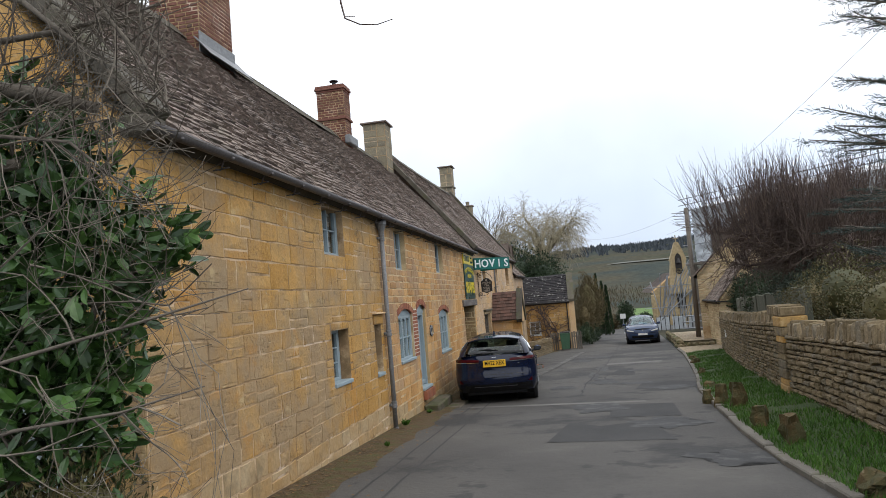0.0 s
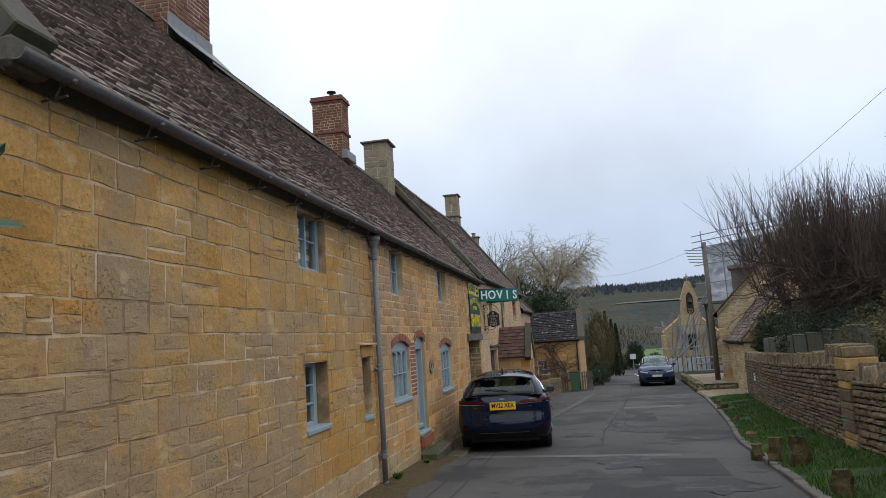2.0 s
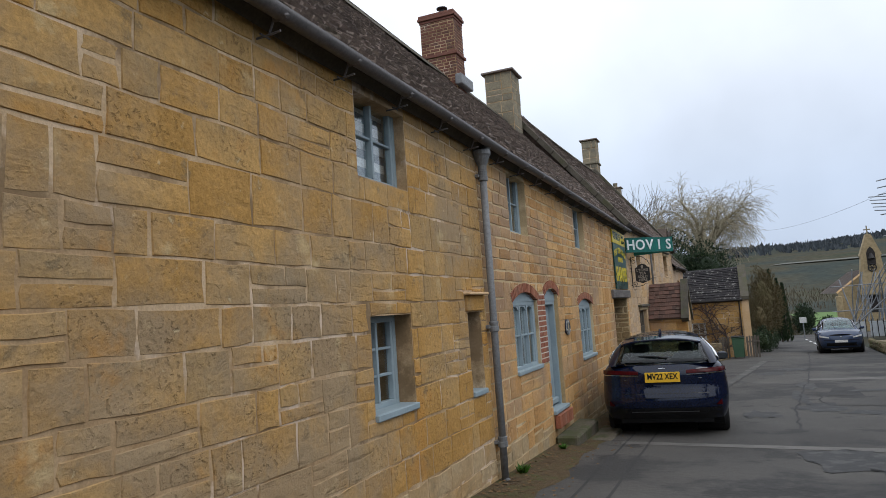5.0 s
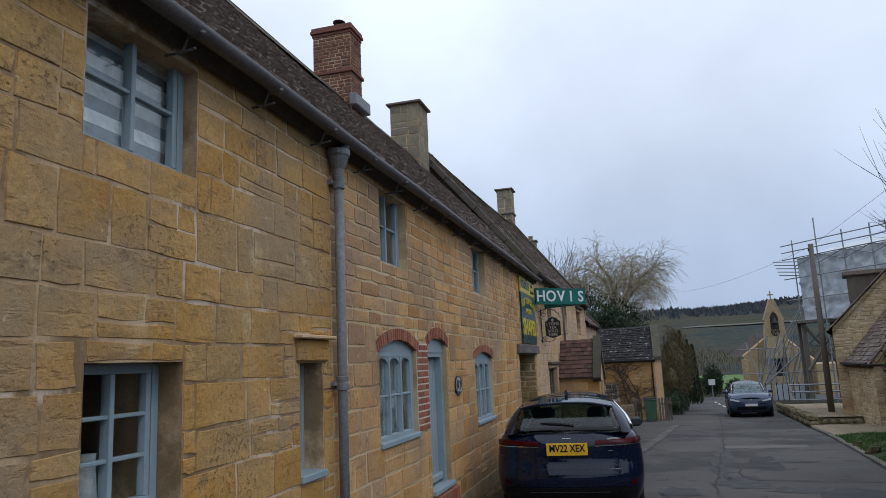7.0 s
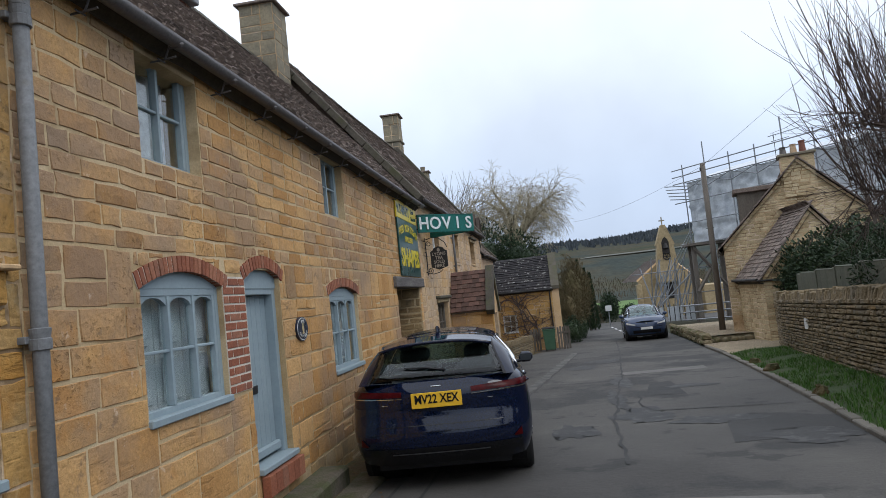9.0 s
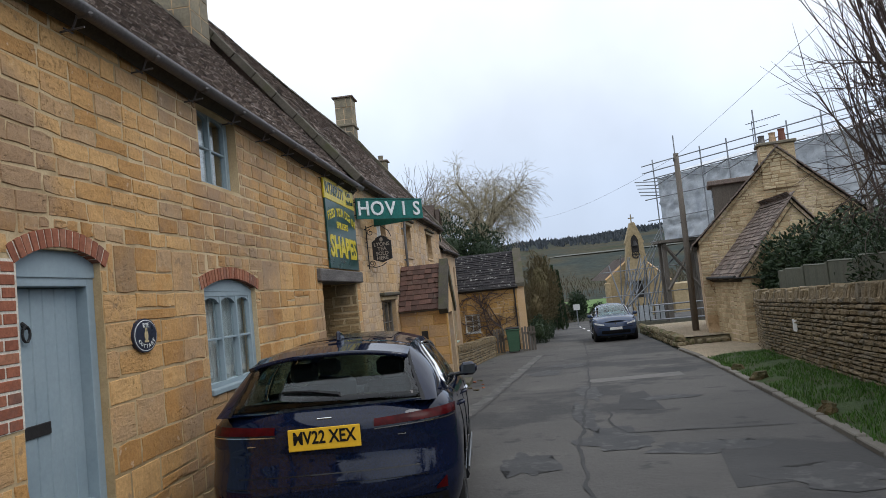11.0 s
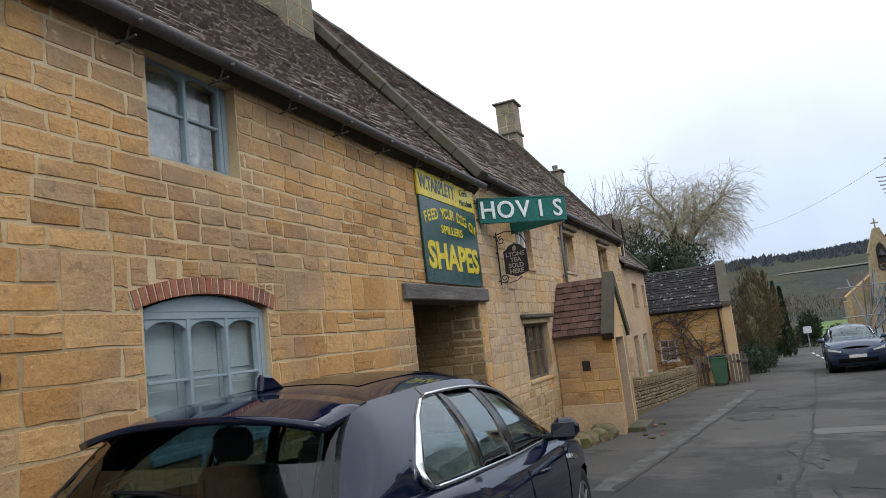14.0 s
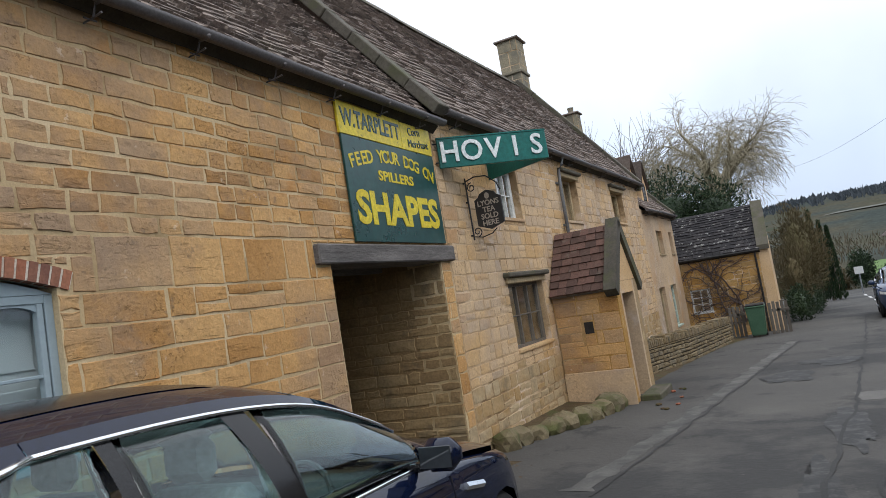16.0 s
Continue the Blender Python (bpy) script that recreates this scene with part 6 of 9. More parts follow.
x = 4.6
while x < 6.4:
    rock((x, 34.75, ground_z(34.7) + 0.06), rng.uniform(0.12, 0.17), rng.randrange(9999), MOSSROCK, name="stone", parent=rw, sink=0.2)
    x += rng.uniform(0.2, 0.3)

part("core", boxes((4.75, 6.6, 34.83, 35.1, ground_z(35) - 0.4, ground_z(35) + 0.27), bevel=0.03), MOSSROCK, rw)
for k in range(13):
    x, z = lerp_table(KERB_LINE, 35 + k) + 0.25, ground_z(35 + k)
    part("core", boxes((x, x + 0.25, 34.9 + k, 35.92 + k, z - 0.5, z + 0.25)), MOSSROCK, rw)

# ---- right-hand stone house with wing ----
RHOUSE = surf("rubble_limestone", [(0.30, 0.22, 0.12), (0.42, 0.33, 0.19), (0.52, 0.42, 0.26), (0.36, 0.29, 0.18)], rnd=0.7, big=0.8, fine=22, bump=0.5, stains=[((0.2, 0.17, 0.12), 1.2, 0.52, 0.7, 0.5)])
house_r = thing("house", "golden rubble-stone house with a gabled wing and chimney", "house")
MAIN = Matrix.Translation((6.05, 36, -0.1)) @ Matrix.Rotation(radians(-14), 4, "Z") @ Matrix.Translation((-5.75, -38, 0))


def on_main(x, y, z):
    return tuple(MAIN @ Vector((x, y, z)))


WX0, WX1, WPK, WEZ, WPZ, WY0, WY1 = 6.4, 9.9, 8.15, 0.75, 2.9, 33.0, 36.2
bm = bmesh.new()
prism(bm, [(WX0, -2.2), (WX1, -2.2), (WX1, WEZ), (WPK, WPZ), (WX0, WEZ)], WY0 + 0.02, WY1, "y")
wing = part("wing_wall", bm, MORTAR, house_r)
GX0, GX1, GPK, GEZ, GPZ, GY0, GY1 = 5.75, 11.4, 8.6, 2.1, 4.95, 38.0, 45.0
bm = bmesh.new()
prism(bm, [(GX0, -2.2), (GX1, -2.2), (GX1, GEZ), (GPK, GPZ), (GX0, GEZ)], GY0 + 0.02, GY1, "y")
bmesh.ops.transform(bm, matrix=MAIN, verts=bm.verts)
main = part("main_wall", bm, MORTAR, house_r)


def gable_rects(x0, x1, pk, ez, pz, z0, seed):
    out = []
    for u0, u1, v0, v1 in courses(x0, x1, z0, pz, (0.09, 0.16), (0.2, 0.42), seed):
        vm = (v0 + v1) / 2
        if vm > ez:
            f = (vm - ez) / (pz - ez)
            a, b = x0 + (pk - x0) * f + 0.02, x1 + (pk - x1) * f - 0.02
            u0, u1 = max(u0, a), min(u1, b)
        if u1 - u0 > 0.06:
            out.append((u0, u1, v0, v1))
    return out


def roof_pair(parent, x0, x1, pk, ez, pz, y0, y1, over, seed, material, course, place=lambda x, y, z: (x, y, z)):
    for xa, s in ((x0 - over, 0), (x1 + over, 1)):
        ezz = ez - over * (pz - ez) / abs(pk - x0) + 0.08
        roof_slope("roof_slope", y0, y1, (xa, ezz), (pk, pz + 0.08), place, material, parent, seed + s, course=course, widths=(0.18, 0.34), sag=0.02)


roof_pair(house_r, WX0, WX1, WPK, WEZ, WPZ, WY0 - 0.06, WY1, 0.16, 71, ROOF, 0.16)
roof_pair(house_r, GX0, GX1, GPK, GEZ, GPZ, GY0 - 0.1, GY1, 0.2, 73, ROOF, 0.18, on_main)
part("downpipe", tubes(([(6.98, WY0 - 0.05, 0.66), (6.98, WY0 - 0.05, -1.5)], 0.04)), IRON, house_r)
part("gutter", tubes(([(WX0 - 0.2, WY0, WEZ - 0.06), (WX0 - 0.2, WY1, WEZ - 0.06)], 0.05)), IRON, house_r)
part("gutter_return", tubes(([(WX0 - 0.2, WY0 - 0.03, WEZ - 0.09), (6.98, WY0 - 0.05, WEZ - 0.12)], 0.03)), IRON, house_r)
stack = part("chimney_shaft", boxes((8.05, 9.15, 37.96, 38.66, 3.6, 5.1), m=MAIN), MORTAR, house_r)
part("chimney_cap", boxes((7.97, 9.23, 37.88, 38.74, 5.1, 5.2), bevel=0.02, m=MAIN), GREYSTONE, house_r)
POTRED = surf("terracotta_pot", [(0.14, 0.06, 0.045), (0.2, 0.085, 0.06)], rnd=0.5, fine=30)
for x, mtl, h in ((8.2, BEAM, 0.3), (8.55, PALE, 0.36), (8.85, POTRED, 0.45)):
    part("chimney_pot", tubes(([on_main(x, 38.3, 5.2), on_main(x, 38.3, 5.2 + h * 0.8), on_main(x, 38.3, 5.2 + h)], [0.13, 0.10, 0.12]), sides=12), mtl, house_r)
part("aerial", tubes(*[([on_main(*p) for p in ends], w) for ends, w in (
    (((7.95, 38.1, 5.0), (7.95, 38.1, 6.05)), 0.012), (((7.75, 38.1, 5.95), (8.85, 38.0, 6.1)), 0.01), (((7.85, 38.1, 5.75), (8.45, 38.0, 5.82)), 0.01),
    *[(((7.85 + i * 0.09, 37.9, 5.96 + i * 0.012), (7.85 + i * 0.09, 38.3, 5.96 + i * 0.012)), 0.006) for i in range(11)])], sides=4), IRON, house_r)
dm = part("dormer", boxes((6.5, 7.8, 40.0, 41.2, 2.9, 4.2), m=MAIN), OAK, house_r)
part("dormer_roof", boxes((6.35, 8.1, 39.85, 41.35, 4.2, 4.38), bevel=0.02, m=MAIN), ROOF, dm)
part("dormer_window", boxes((6.48, 6.495, 40.15, 41.05, 3.2, 4.05), m=MAIN), WINGLASS, dm)

# ---- utility pole and wires ----
pole = thing("utility_pole", "weathered timber utility pole by the gravel", "pole")
part("post", tubes(([(6.22, 38.5, -1.6), (6.26, 38.5, 2), (6.28, 38.5, 5.62)], [0.13, 0.115, 0.10]), sides=12), WOODGREY, pole, smooth=True)
part("insulator", tubes(([(6.16, 38.42, 5.3), (6.16, 38.42, 5.42)], 0.03)), IRON, pole)
part("step_bolt", tubes(([(6.1, 38.45, 2.9), (6.4, 38.45, 2.9)], 0.012)), IRON, pole)


def wire(a, b, sag, label):
    pts = []
    for i in range(25):
        f = i / 24
        p = Vector(a).lerp(Vector(b), f)
        pts.append((p.x, p.y, p.z - sag * 4 * f * (1 - f)))
    tagged(part("overhead_wire", tubes((pts, 0.006), sides=4), IRON), label, "wire", "overhead wires")


wire((6.26, 38.5, 5.5), (1.9, 75, 7.1), 0.5, "thin black wire sagging over the lane")
wire((6.26, 38.5, 5.5), (6.85, -4, 7.6), 0.25, "thin black wire rising over the garden")

# ---- timber fence above the wall ----
FENCEGREEN = surf("grey_green_board", [(0.085, 0.09, 0.07), (0.12, 0.125, 0.095), (0.10, 0.095, 0.075)], rnd=0.6, big=1.5, fine=22, bump=0.4, stretch=(3, 3, 0.7))
y = 15.0
n = 0
while y < 30.5:
    f = thing("fence_panel", "grey-green close-boarded timber fence panel", "fence", "fence panels")
    top = ground_z(y + 0.9) + 2.08
    for i in range(12):
        yy = y + i * 0.15
        x = lerp_table(WALL_LINE, yy) + 0.75
        part("board", boxes((x, x + 0.02 + 0.012 * (i % 2), yy, yy + 0.155, ground_z(yy) + 0.9, top), m=None), FENCEGREEN, f)
    xa, xb = lerp_table(WALL_LINE, y) + 0.75, lerp_table(WALL_LINE, y + 1.8) + 0.75
    bm = bmesh.new()
    tube(bm, [(xa, y, top + 0.01), (xb, y + 1.8, top + 0.01)], 0.025, 4)
    part("top_rail", bm, FENCEGREEN, f)
    part("post", boxes((xa - 0.05, xa + 0.05, y - 0.05, y + 0.05, ground_z(y), top + 0.06), bevel=0.008), FENCEGREEN, f)
    y += 1.82

# ---- wrapped scaffolding ----
STEEL = surf("scaffold_steel", [(0.20, 0.21, 0.22), (0.30, 0.31, 0.32)], rough=0.45, rnd=0, big=2, fine=20, metal=0.5, bump=0.05)
SHEET = surf("white_sheeting", [(0.42, 0.45, 0.48), (0.55, 0.58, 0.60), (0.36, 0.39, 0.43)], rough=0.45, rnd=0, big=0.7, fine=5, bump=0.5, dist=0.08, vary=0.12)
scaf = thing("scaffolding", "steel scaffolding wrapped in white sheeting", "scaffolding")
SA, SB = Vector((10.2, 60.0)), Vector((23.0, 41.6))
SD = (SB - SA).normalized()
SL = (SB - SA).length
SN = Vector((-SD.y, SD.x)) * -1
if SN.x > 0:
    SN = -SN


def sp(s, d, z):
    p = SA + SD * s + SN * d
    return (p.x, p.y, z)


bm = bmesh.new()
nu, nz = 110, 22
g = [[bm.verts.new(sp(SL * i / nu, 0.22 * noise.noise((i * 0.5, k * 0.5, 1)) + 0.13 * noise.noise((i * 1.7, k * 1.1, 3)) - 0.1 * abs(math.sin(i * 0.55)), 3.2 + 4.4 * k / nz)) for k in range(nz + 1)] for i in range(nu + 1)]
for i in range(nu):
    for k in range(nz):
        bm.faces.new((g[i][k], g[i + 1][k], g[i + 1][k + 1], g[i][k + 1]))
part("sheeting", bm, SHEET, scaf, smooth=True)
bm = bmesh.new()
g = [[bm.verts.new((sp(0, 0, 0)[0] + i * 1.0, 60 + i * 0.7, 3.2 + 4.4 * k / 4)) for k in range(5)] for i in range(7)]
for i in range(6):
    for k in range(4):
        bm.faces.new((g[i][k], g[i + 1][k], g[i + 1][k + 1], g[i][k + 1]))
part("sheeting", bm, SHEET, scaf)
bm = bmesh.new()
g = [[bm.verts.new((sp(SL * i / 12, -2.5 * k, 0)[0], sp(SL * i / 12, -2.5 * k, 0)[1], 7.6 + 0.6 * k)) for k in range(3)] for i in range(13)]
for i in range(12):
    for k in range(2):
        bm.faces.new((g[i][k], g[i + 1][k], g[i + 1][k + 1], g[i][k + 1]))
part("top_sheeting", bm, SHEET, scaf)
for i in range(12):
    s = SL * i / 11
    part("standard", tubes(([sp(s, 0.3, -2.4 if i < 3 else 2.0), sp(s, 0.3, 8.9 + (1.2 if i % 3 == 1 else 0))], 0.045), sides=6), STEEL, scaf)
for z, d in ((3.2, 0.35), (4.7, 0.35), (6.2, 0.35), (7.6, 0.35), (8.1, 0.35), (8.6, 0.35)):
    part("ledger", tubes(([sp(-1.0, d, z), sp(SL, d, z)], 0.04), sides=6), STEEL, scaf)
for i in range(11):
    part("brace", tubes(([sp(SL * i / 11, 0.33, 7.0), sp(SL * (i + 1) / 11, 0.33, 7.6)], 0.035), ([sp(SL * i / 11, 0.33, 7.6), sp(SL * (i + 1) / 11, 0.33, 7.0)], 0.03), sides=5), STEEL, scaf)
for k in range(5):
    part("putlog", tubes(([sp(-0.2, -0.5, 7.4 - 0.25 * k), sp(-0.8 + 0.1 * k, 1.4, 7.45 - 0.25 * k)], 0.035), sides=5), STEEL, scaf)
part("platform", boxes((9.4, 12.2, 58.6, 60.4, 3.0, 3.18)), WOODGREY, scaf)
for x in (9.7, 11.8):
    part("timber_leg", boxes((x, x + 0.28, 58.9, 59.2, -2.5, 3.0)), WOODGREY, scaf)
    part("timber_leg", boxes((x, x + 0.28, 60.0, 60.3, -2.5, 3.0)), WOODGREY, scaf)
part("knee_brace", tubes(([(9.8, 58.8, -0.2), (11.9, 58.8, 2.9)], 0.12), ([(11.9, 58.8, -0.2), (9.8, 58.8, 2.9)], 0.12), sides=4), WOODGREY, scaf)

rake = thing("raking_scaffold", "tangle of raking scaffold tubes in front of the church", "scaffolding")
rng = random.Random(77)
for i in range(26):
    x = rng.uniform(7.2, 10.0)
    part("tube", tubes(([(x, 63 + rng.uniform(-1, 1), rng.uniform(-2.4, -1.0)), (x + rng.uniform(-0.9, 1.3), 63 + rng.uniform(-1, 1), rng.uniform(1.2, 2.6))], 0.04), sides=5), STEEL, rake)
for i in range(3):
    part("shore", tubes(([(6.6 + 0.5 * i, 62.5, -1.8 + 0.1 * i), (10.2 + 0.2 * i, 60.5, 4.3 + 0.1 * i)], 0.035), sides=5), STEEL, rake)
for z in (-0.4, 1.4):
    part("ledger", tubes(([(5.9, 62.6, z), (12.5, 61.0, z + 0.1)], 0.04), sides=6), STEEL, rake)
part("shore", tubes(([(7.0, 61.0, -1.4), (11.4, 60.0, 2.6)], 0.06), sides=6), STEEL, rake)
for i in range(12):
    part("barrier_bar", tubes(([(6.2 + i * 0.36, 60.8, -2.3), (6.2 + i * 0.36, 60.8, -1.0)], 0.03), sides=5), IRON, rake)
for x in (6.6, 7.9, 9.2):
    part("barrier_sheet", boxes((x, x + 1.05, 60.95, 61.0, -2.2, -1.15)), SHEET, rake)
for z in (-2.0, -1.5, -1.05):
    part("rail", tubes(([(8.2, 57.5, z), (11.5, 55.0, z + 0.1)], 0.05), sides=5), STEEL, rake)

# ---- church at the bottom of the lane ----
church = thing("church", "small golden stone church with a bellcote and cross", "church")
CY = 80.0
CHST = surf("church_stone", [(0.27, 0.205, 0.11), (0.37, 0.29, 0.17)], rnd=0.2, big=0.6, fine=4, bump=0.3)
bm = bmesh.new()
prism(bm, [(8.6, -3.2), (14.6, -3.2), (14.6, 0.3), (11.55, 3.0), (8.6, 0.9)], CY, CY + 0.6, "y")
part("west_wall", bm, CHST, church)
for a, b in (((8.5, 0.78), (11.52, 3.0)), ((14.7, 0.2), (11.58, 3.0))):
    bm = bmesh.new()
    vs = [bm.verts.new(p) for p in ((a[0], CY + 0.3, a[1]), (b[0], CY + 0.3, b[1]), (b[0], CY + 14, b[1]), (a[0], CY + 14, a[1]))]
    bm.faces.new(vs)
    bmesh.ops.solidify(bm, geom=bm.faces[:], thickness=0.1)
    part("roof", bm, ROOF, church)
    part("gable_coping", tubes(([(a[0], CY + 0.1, a[1]), (b[0], CY + 0.1, b[1] + 0.1)], 0.14), sides=4), PALE, church)
bm = bmesh.new()
prism(bm, [(10.3, 0.5), (12.75, 0.5), (12.35, 4.0), (12.45, 4.2), (11.75, 6.15), (11.35, 6.15), (10.65, 4.2), (10.75, 4.0)], CY - 0.6, CY + 0.3, "y")
part("bellcote", bm, CHST, church)
bm = bmesh.new()
prism(bm, [(11.2, 3.25), (11.9, 3.25), (11.9, 4.4), (11.75, 4.75), (11.55, 4.95), (11.35, 4.75), (11.2, 4.4)], CY - 0.63, CY - 0.601, "y")
# no hole is cut: a dark panel paints the shade behind the bell
part("bell_opening", bm, DARKIN, church)
bm = bmesh.new()
tube(bm, [(11.55, CY - 0.66, 4.35), (11.55, CY - 0.66, 4.1), (11.55, CY - 0.66, 3.85)], [0.1, 0.2, 0.3], 12)
part("bell", bm, IRON, church)
bm = bmesh.new()
for k in range(16):
    tube(bm, [(11.55 + 0.34 * math.cos(t), CY - 0.65, 3.0 + 0.34 * math.sin(t)) for t in (k * math.tau / 16, (k + 1) * math.tau / 16)], 0.05, 5)
for k in range(3):
    t = k * math.pi / 3
    tube(bm, [(11.55 - 0.3 * math.cos(t), CY - 0.65, 3.0 - 0.3 * math.sin(t)), (11.55 + 0.3 * math.cos(t), CY - 0.65, 3.0 + 0.3 * math.sin(t))], 0.03, 5)
part("wheel_tracery", bm, IRON, church)
part("cross", boxes((11.5, 11.6, CY - 0.2, CY - 0.1, 6.1, 6.98), (11.27, 11.83, CY - 0.19, CY - 0.11, 6.55, 6.66)), GREYSTONE, church)
# dark panel on the wall in place of the window's inner shade
part("window_arch", boxes((11.1, 12.0, CY - 0.02, CY - 0.004, -1.2, 0.4)), DARKIN, church)
part("buttress", boxes((8.3, 8.8, CY - 0.7, CY - 0.004, -3.2, 0.5), bevel=0.05), CHST, church)
part("lower_roof", boxes((14.6, 19, CY - 1, CY + 8, -3.2, -0.2)), CHST, church)

# road sign at the junction
rs = thing("road_sign", "small white road sign on a grey post", "sign")
part("post", tubes(([(4.2, 66.4, -2.5), (4.2, 66.4, -0.8)], 0.04)), STEEL, rs)
part("plate", boxes((3.95, 4.45, 66.33, 66.36, -1.25, -0.8)), WHITESIGN, rs)
bl = thing("bollard", "dark post at the road junction", "bollard")
part("post", tubes(([(6.3, 66.0, -2.5), (6.3, 66.0, -1.5)], 0.09)), IRON, bl)
for i in range(5):
    y = 44 + i * 4.2
    tagged(part("lane_marking", boxes((4.1 - 0.06 + (y - 44) * 0.03 - 0.5, 4.1 + 0.06 + (y - 44) * 0.03 - 0.5, y + 2, y + 3.6, ground_z(y + 2.8) - 0.03, ground_z(y + 2.8) + 0.012)) if i > 1 else boxes((5.0, 5.1, 52.0 + i * 4, 54.0 + i * 4, ground_z(53 + i * 4) - 0.05, ground_z(53 + i * 4) + 0.035)), WHITESIGN), "faded white painted lane marking", "marking", kind="structure")

# ---- road repairs, drain line, dirt by the wall ----
def road_patch(name, label, pts, material, lift=0.004):
    bm = bmesh.new()
    bm.faces.new([bm.verts.new((x, y, ground_z(y) + lift)) for x, y in pts])
    bmesh.ops.triangulate(bm, faces=bm.faces)
    tagged(part(name, bm, material), label, "road patch", kind="structure")


road_patch("road_patch", "pale concrete trench repair across the lane", [(-2.6, 15.3), (1.2, 14.7), (1.25, 15.0), (-2.6, 15.55)], PALEPATCH)
road_patch("road_patch", "pale concrete trench repair across the lane", [(0.95, 26.6), (2.95, 26.6), (3.0, 27.35), (0.9, 27.3)], PALEPATCH)
road_patch("road_patch", "dark tar patch in the lane", [(0.4, 12.6), (1.6, 12.4), (1.7, 14.3), (0.5, 14.5)], PATCH)
road_patch("road_patch", "dark tar patch in the lane", [(-0.6, 10.2), (1.2, 10.0), (1.0, 12.0), (0.2, 11.6), (-0.3, 12.2)], PATCH)
road_patch("road_patch", "dark tar patch in the lane", [(1.2, 17.4), (2.3, 17.6), (2.2, 19.4), (1.5, 19.0)], PATCH)
road_patch("road_patch", "dark tar patch in the lane", [(0.9, 22.5), (1.6, 22.2), (1.7, 24.6), (1.2, 24.2)], PATCH)
for x in (-2.55, -2.2):
    bm = bmesh.new()
    for a, b in zip(frange(4, 21, 0.5), frange(4, 21, 0.5)[1:]):
        w0, w1 = 0.04 * noise.noise((a * 0.8, x, 0)), 0.04 * noise.noise((b * 0.8, x, 0))
        bm.faces.new([bm.verts.new(p) for p in ((x + w0 - 0.018, a, ground_z(a) + 0.004), (x + w0 + 0.018, a, ground_z(a) + 0.004), (x + w1 + 0.018, b, ground_z(b) + 0.004), (x + w1 - 0.018, b, ground_z(b) + 0.004))])
    tagged(part("road_seam", bm, PATCH), "dark tar seam along the lane", "road seam", kind="structure")


def ragged_line(name, label, pts, width, material, seed, lift):
    """A wandering strip on the road with uneven edges."""
    bm, rows = bmesh.new(), []
    for (x0, y0), (x1, y1) in zip(pts, pts[1:]):
        n = max(2, int(math.hypot(x1 - x0, y1 - y0) / 0.12))
        dx, dy = (x1 - x0) / math.hypot(x1 - x0, y1 - y0), (y1 - y0) / math.hypot(x1 - x0, y1 - y0)
        for i in range(n):
            f = i / n
            x, y = x0 + (x1 - x0) * f, y0 + (y1 - y0) * f
            o = 0.06 * noise.noise((x * 2.1, y * 2.1, seed))
            w = width * (0.55 + 0.9 * abs(noise.noise((x * 3.3, y * 3.3, seed + 7))))
            rows.append([bm.verts.new((x - dy * (o + s * w), y + dx * (o + s * w), ground_z(y) + lift)) for s in (-0.5, 0.5)])
    for a, b in zip(rows, rows[1:]):
        bm.faces.new((a[0], a[1], b[1], b[0]))
    tagged(part(name, bm, material), label, "road seam", kind="structure")


def stain(pts_seed, x, y, rx, ry):
    rng = random.Random(pts_seed)
    n = 40
    ring = []
    for k in range(n):
        t = k * math.tau / n
        r = 1 + 0.7 * noise.noise((math.cos(t) * 1.6, math.sin(t) * 1.6, pts_seed)) + 0.25 * noise.noise((math.cos(t) * 6, math.sin(t) * 6, pts_seed)) + rng.uniform(-0.06, 0.06)
        ring.append((x + rx * r * math.cos(t), y + ry * r * math.sin(t)))
    road_patch("road_stain", "dark damp stain on the lane", ring, DAMP, 0.006)


DAMP = surf("damp_asphalt", [(0.026, 0.026, 0.026), (0.042, 0.041, 0.04)], rough=0.7, rnd=0, big=2.0, fine=70, bump=0.5, dist=0.006, stains=[((0.075, 0.073, 0.07), 5.0, 0.52, 0.6, 0.8)])
ragged_line("road_seam", "pale concrete drain repair along the lane", [(-1.75, 22.6), (-1.22, 26.0), (-0.76, 29.6), (0.15, 37.0)], 0.34, PALESEAM, 3, 0.005)
ragged_line("road_seam", "dark crack beside the drain repair", [(-1.55, 22.4), (-1.05, 26.0), (-0.58, 29.6), (0.32, 37.0)], 0.045, PATCH, 4, 0.008)
ragged_line("road_seam", "dark tar crack along the middle of the lane", [(2.5, 44.7), (1.7, 35.0), (0.86, 26.3), (0.52, 23.7), (0.08, 20.0), (-0.1, 16.5)], 0.06, PATCH, 5, 0.008)
ragged_line("road_seam", "dark tar crack round a repair", [(0.77, 22.8), (0.65, 21.1), (0.76, 20.5), (2.9, 20.2)], 0.05, PATCH, 6, 0.009)
for i, (x, y, rx, ry) in enumerate(((0.35, 22.2, 0.16, 1.3), (0.6, 20.1, 0.42, 0.7), (0.72, 25.0, 0.2, 1.1), (1.35, 19.3, 0.6, 0.45), (0.05, 29.5, 0.45, 0.8), (1.9, 23.4, 0.5, 0.3), (2.1, 17.6, 0.5, 0.5), (0.2, 14.2, 0.5, 0.9), (1.3, 11.6, 0.55, 0.6), (0.9, 31.5, 0.5, 0.6), (-0.6, 19.0, 0.3, 0.6), (1.7, 8.6, 0.5, 0.5))):
    stain(300 + i, x, y, rx, ry)
rng = random.Random(83)
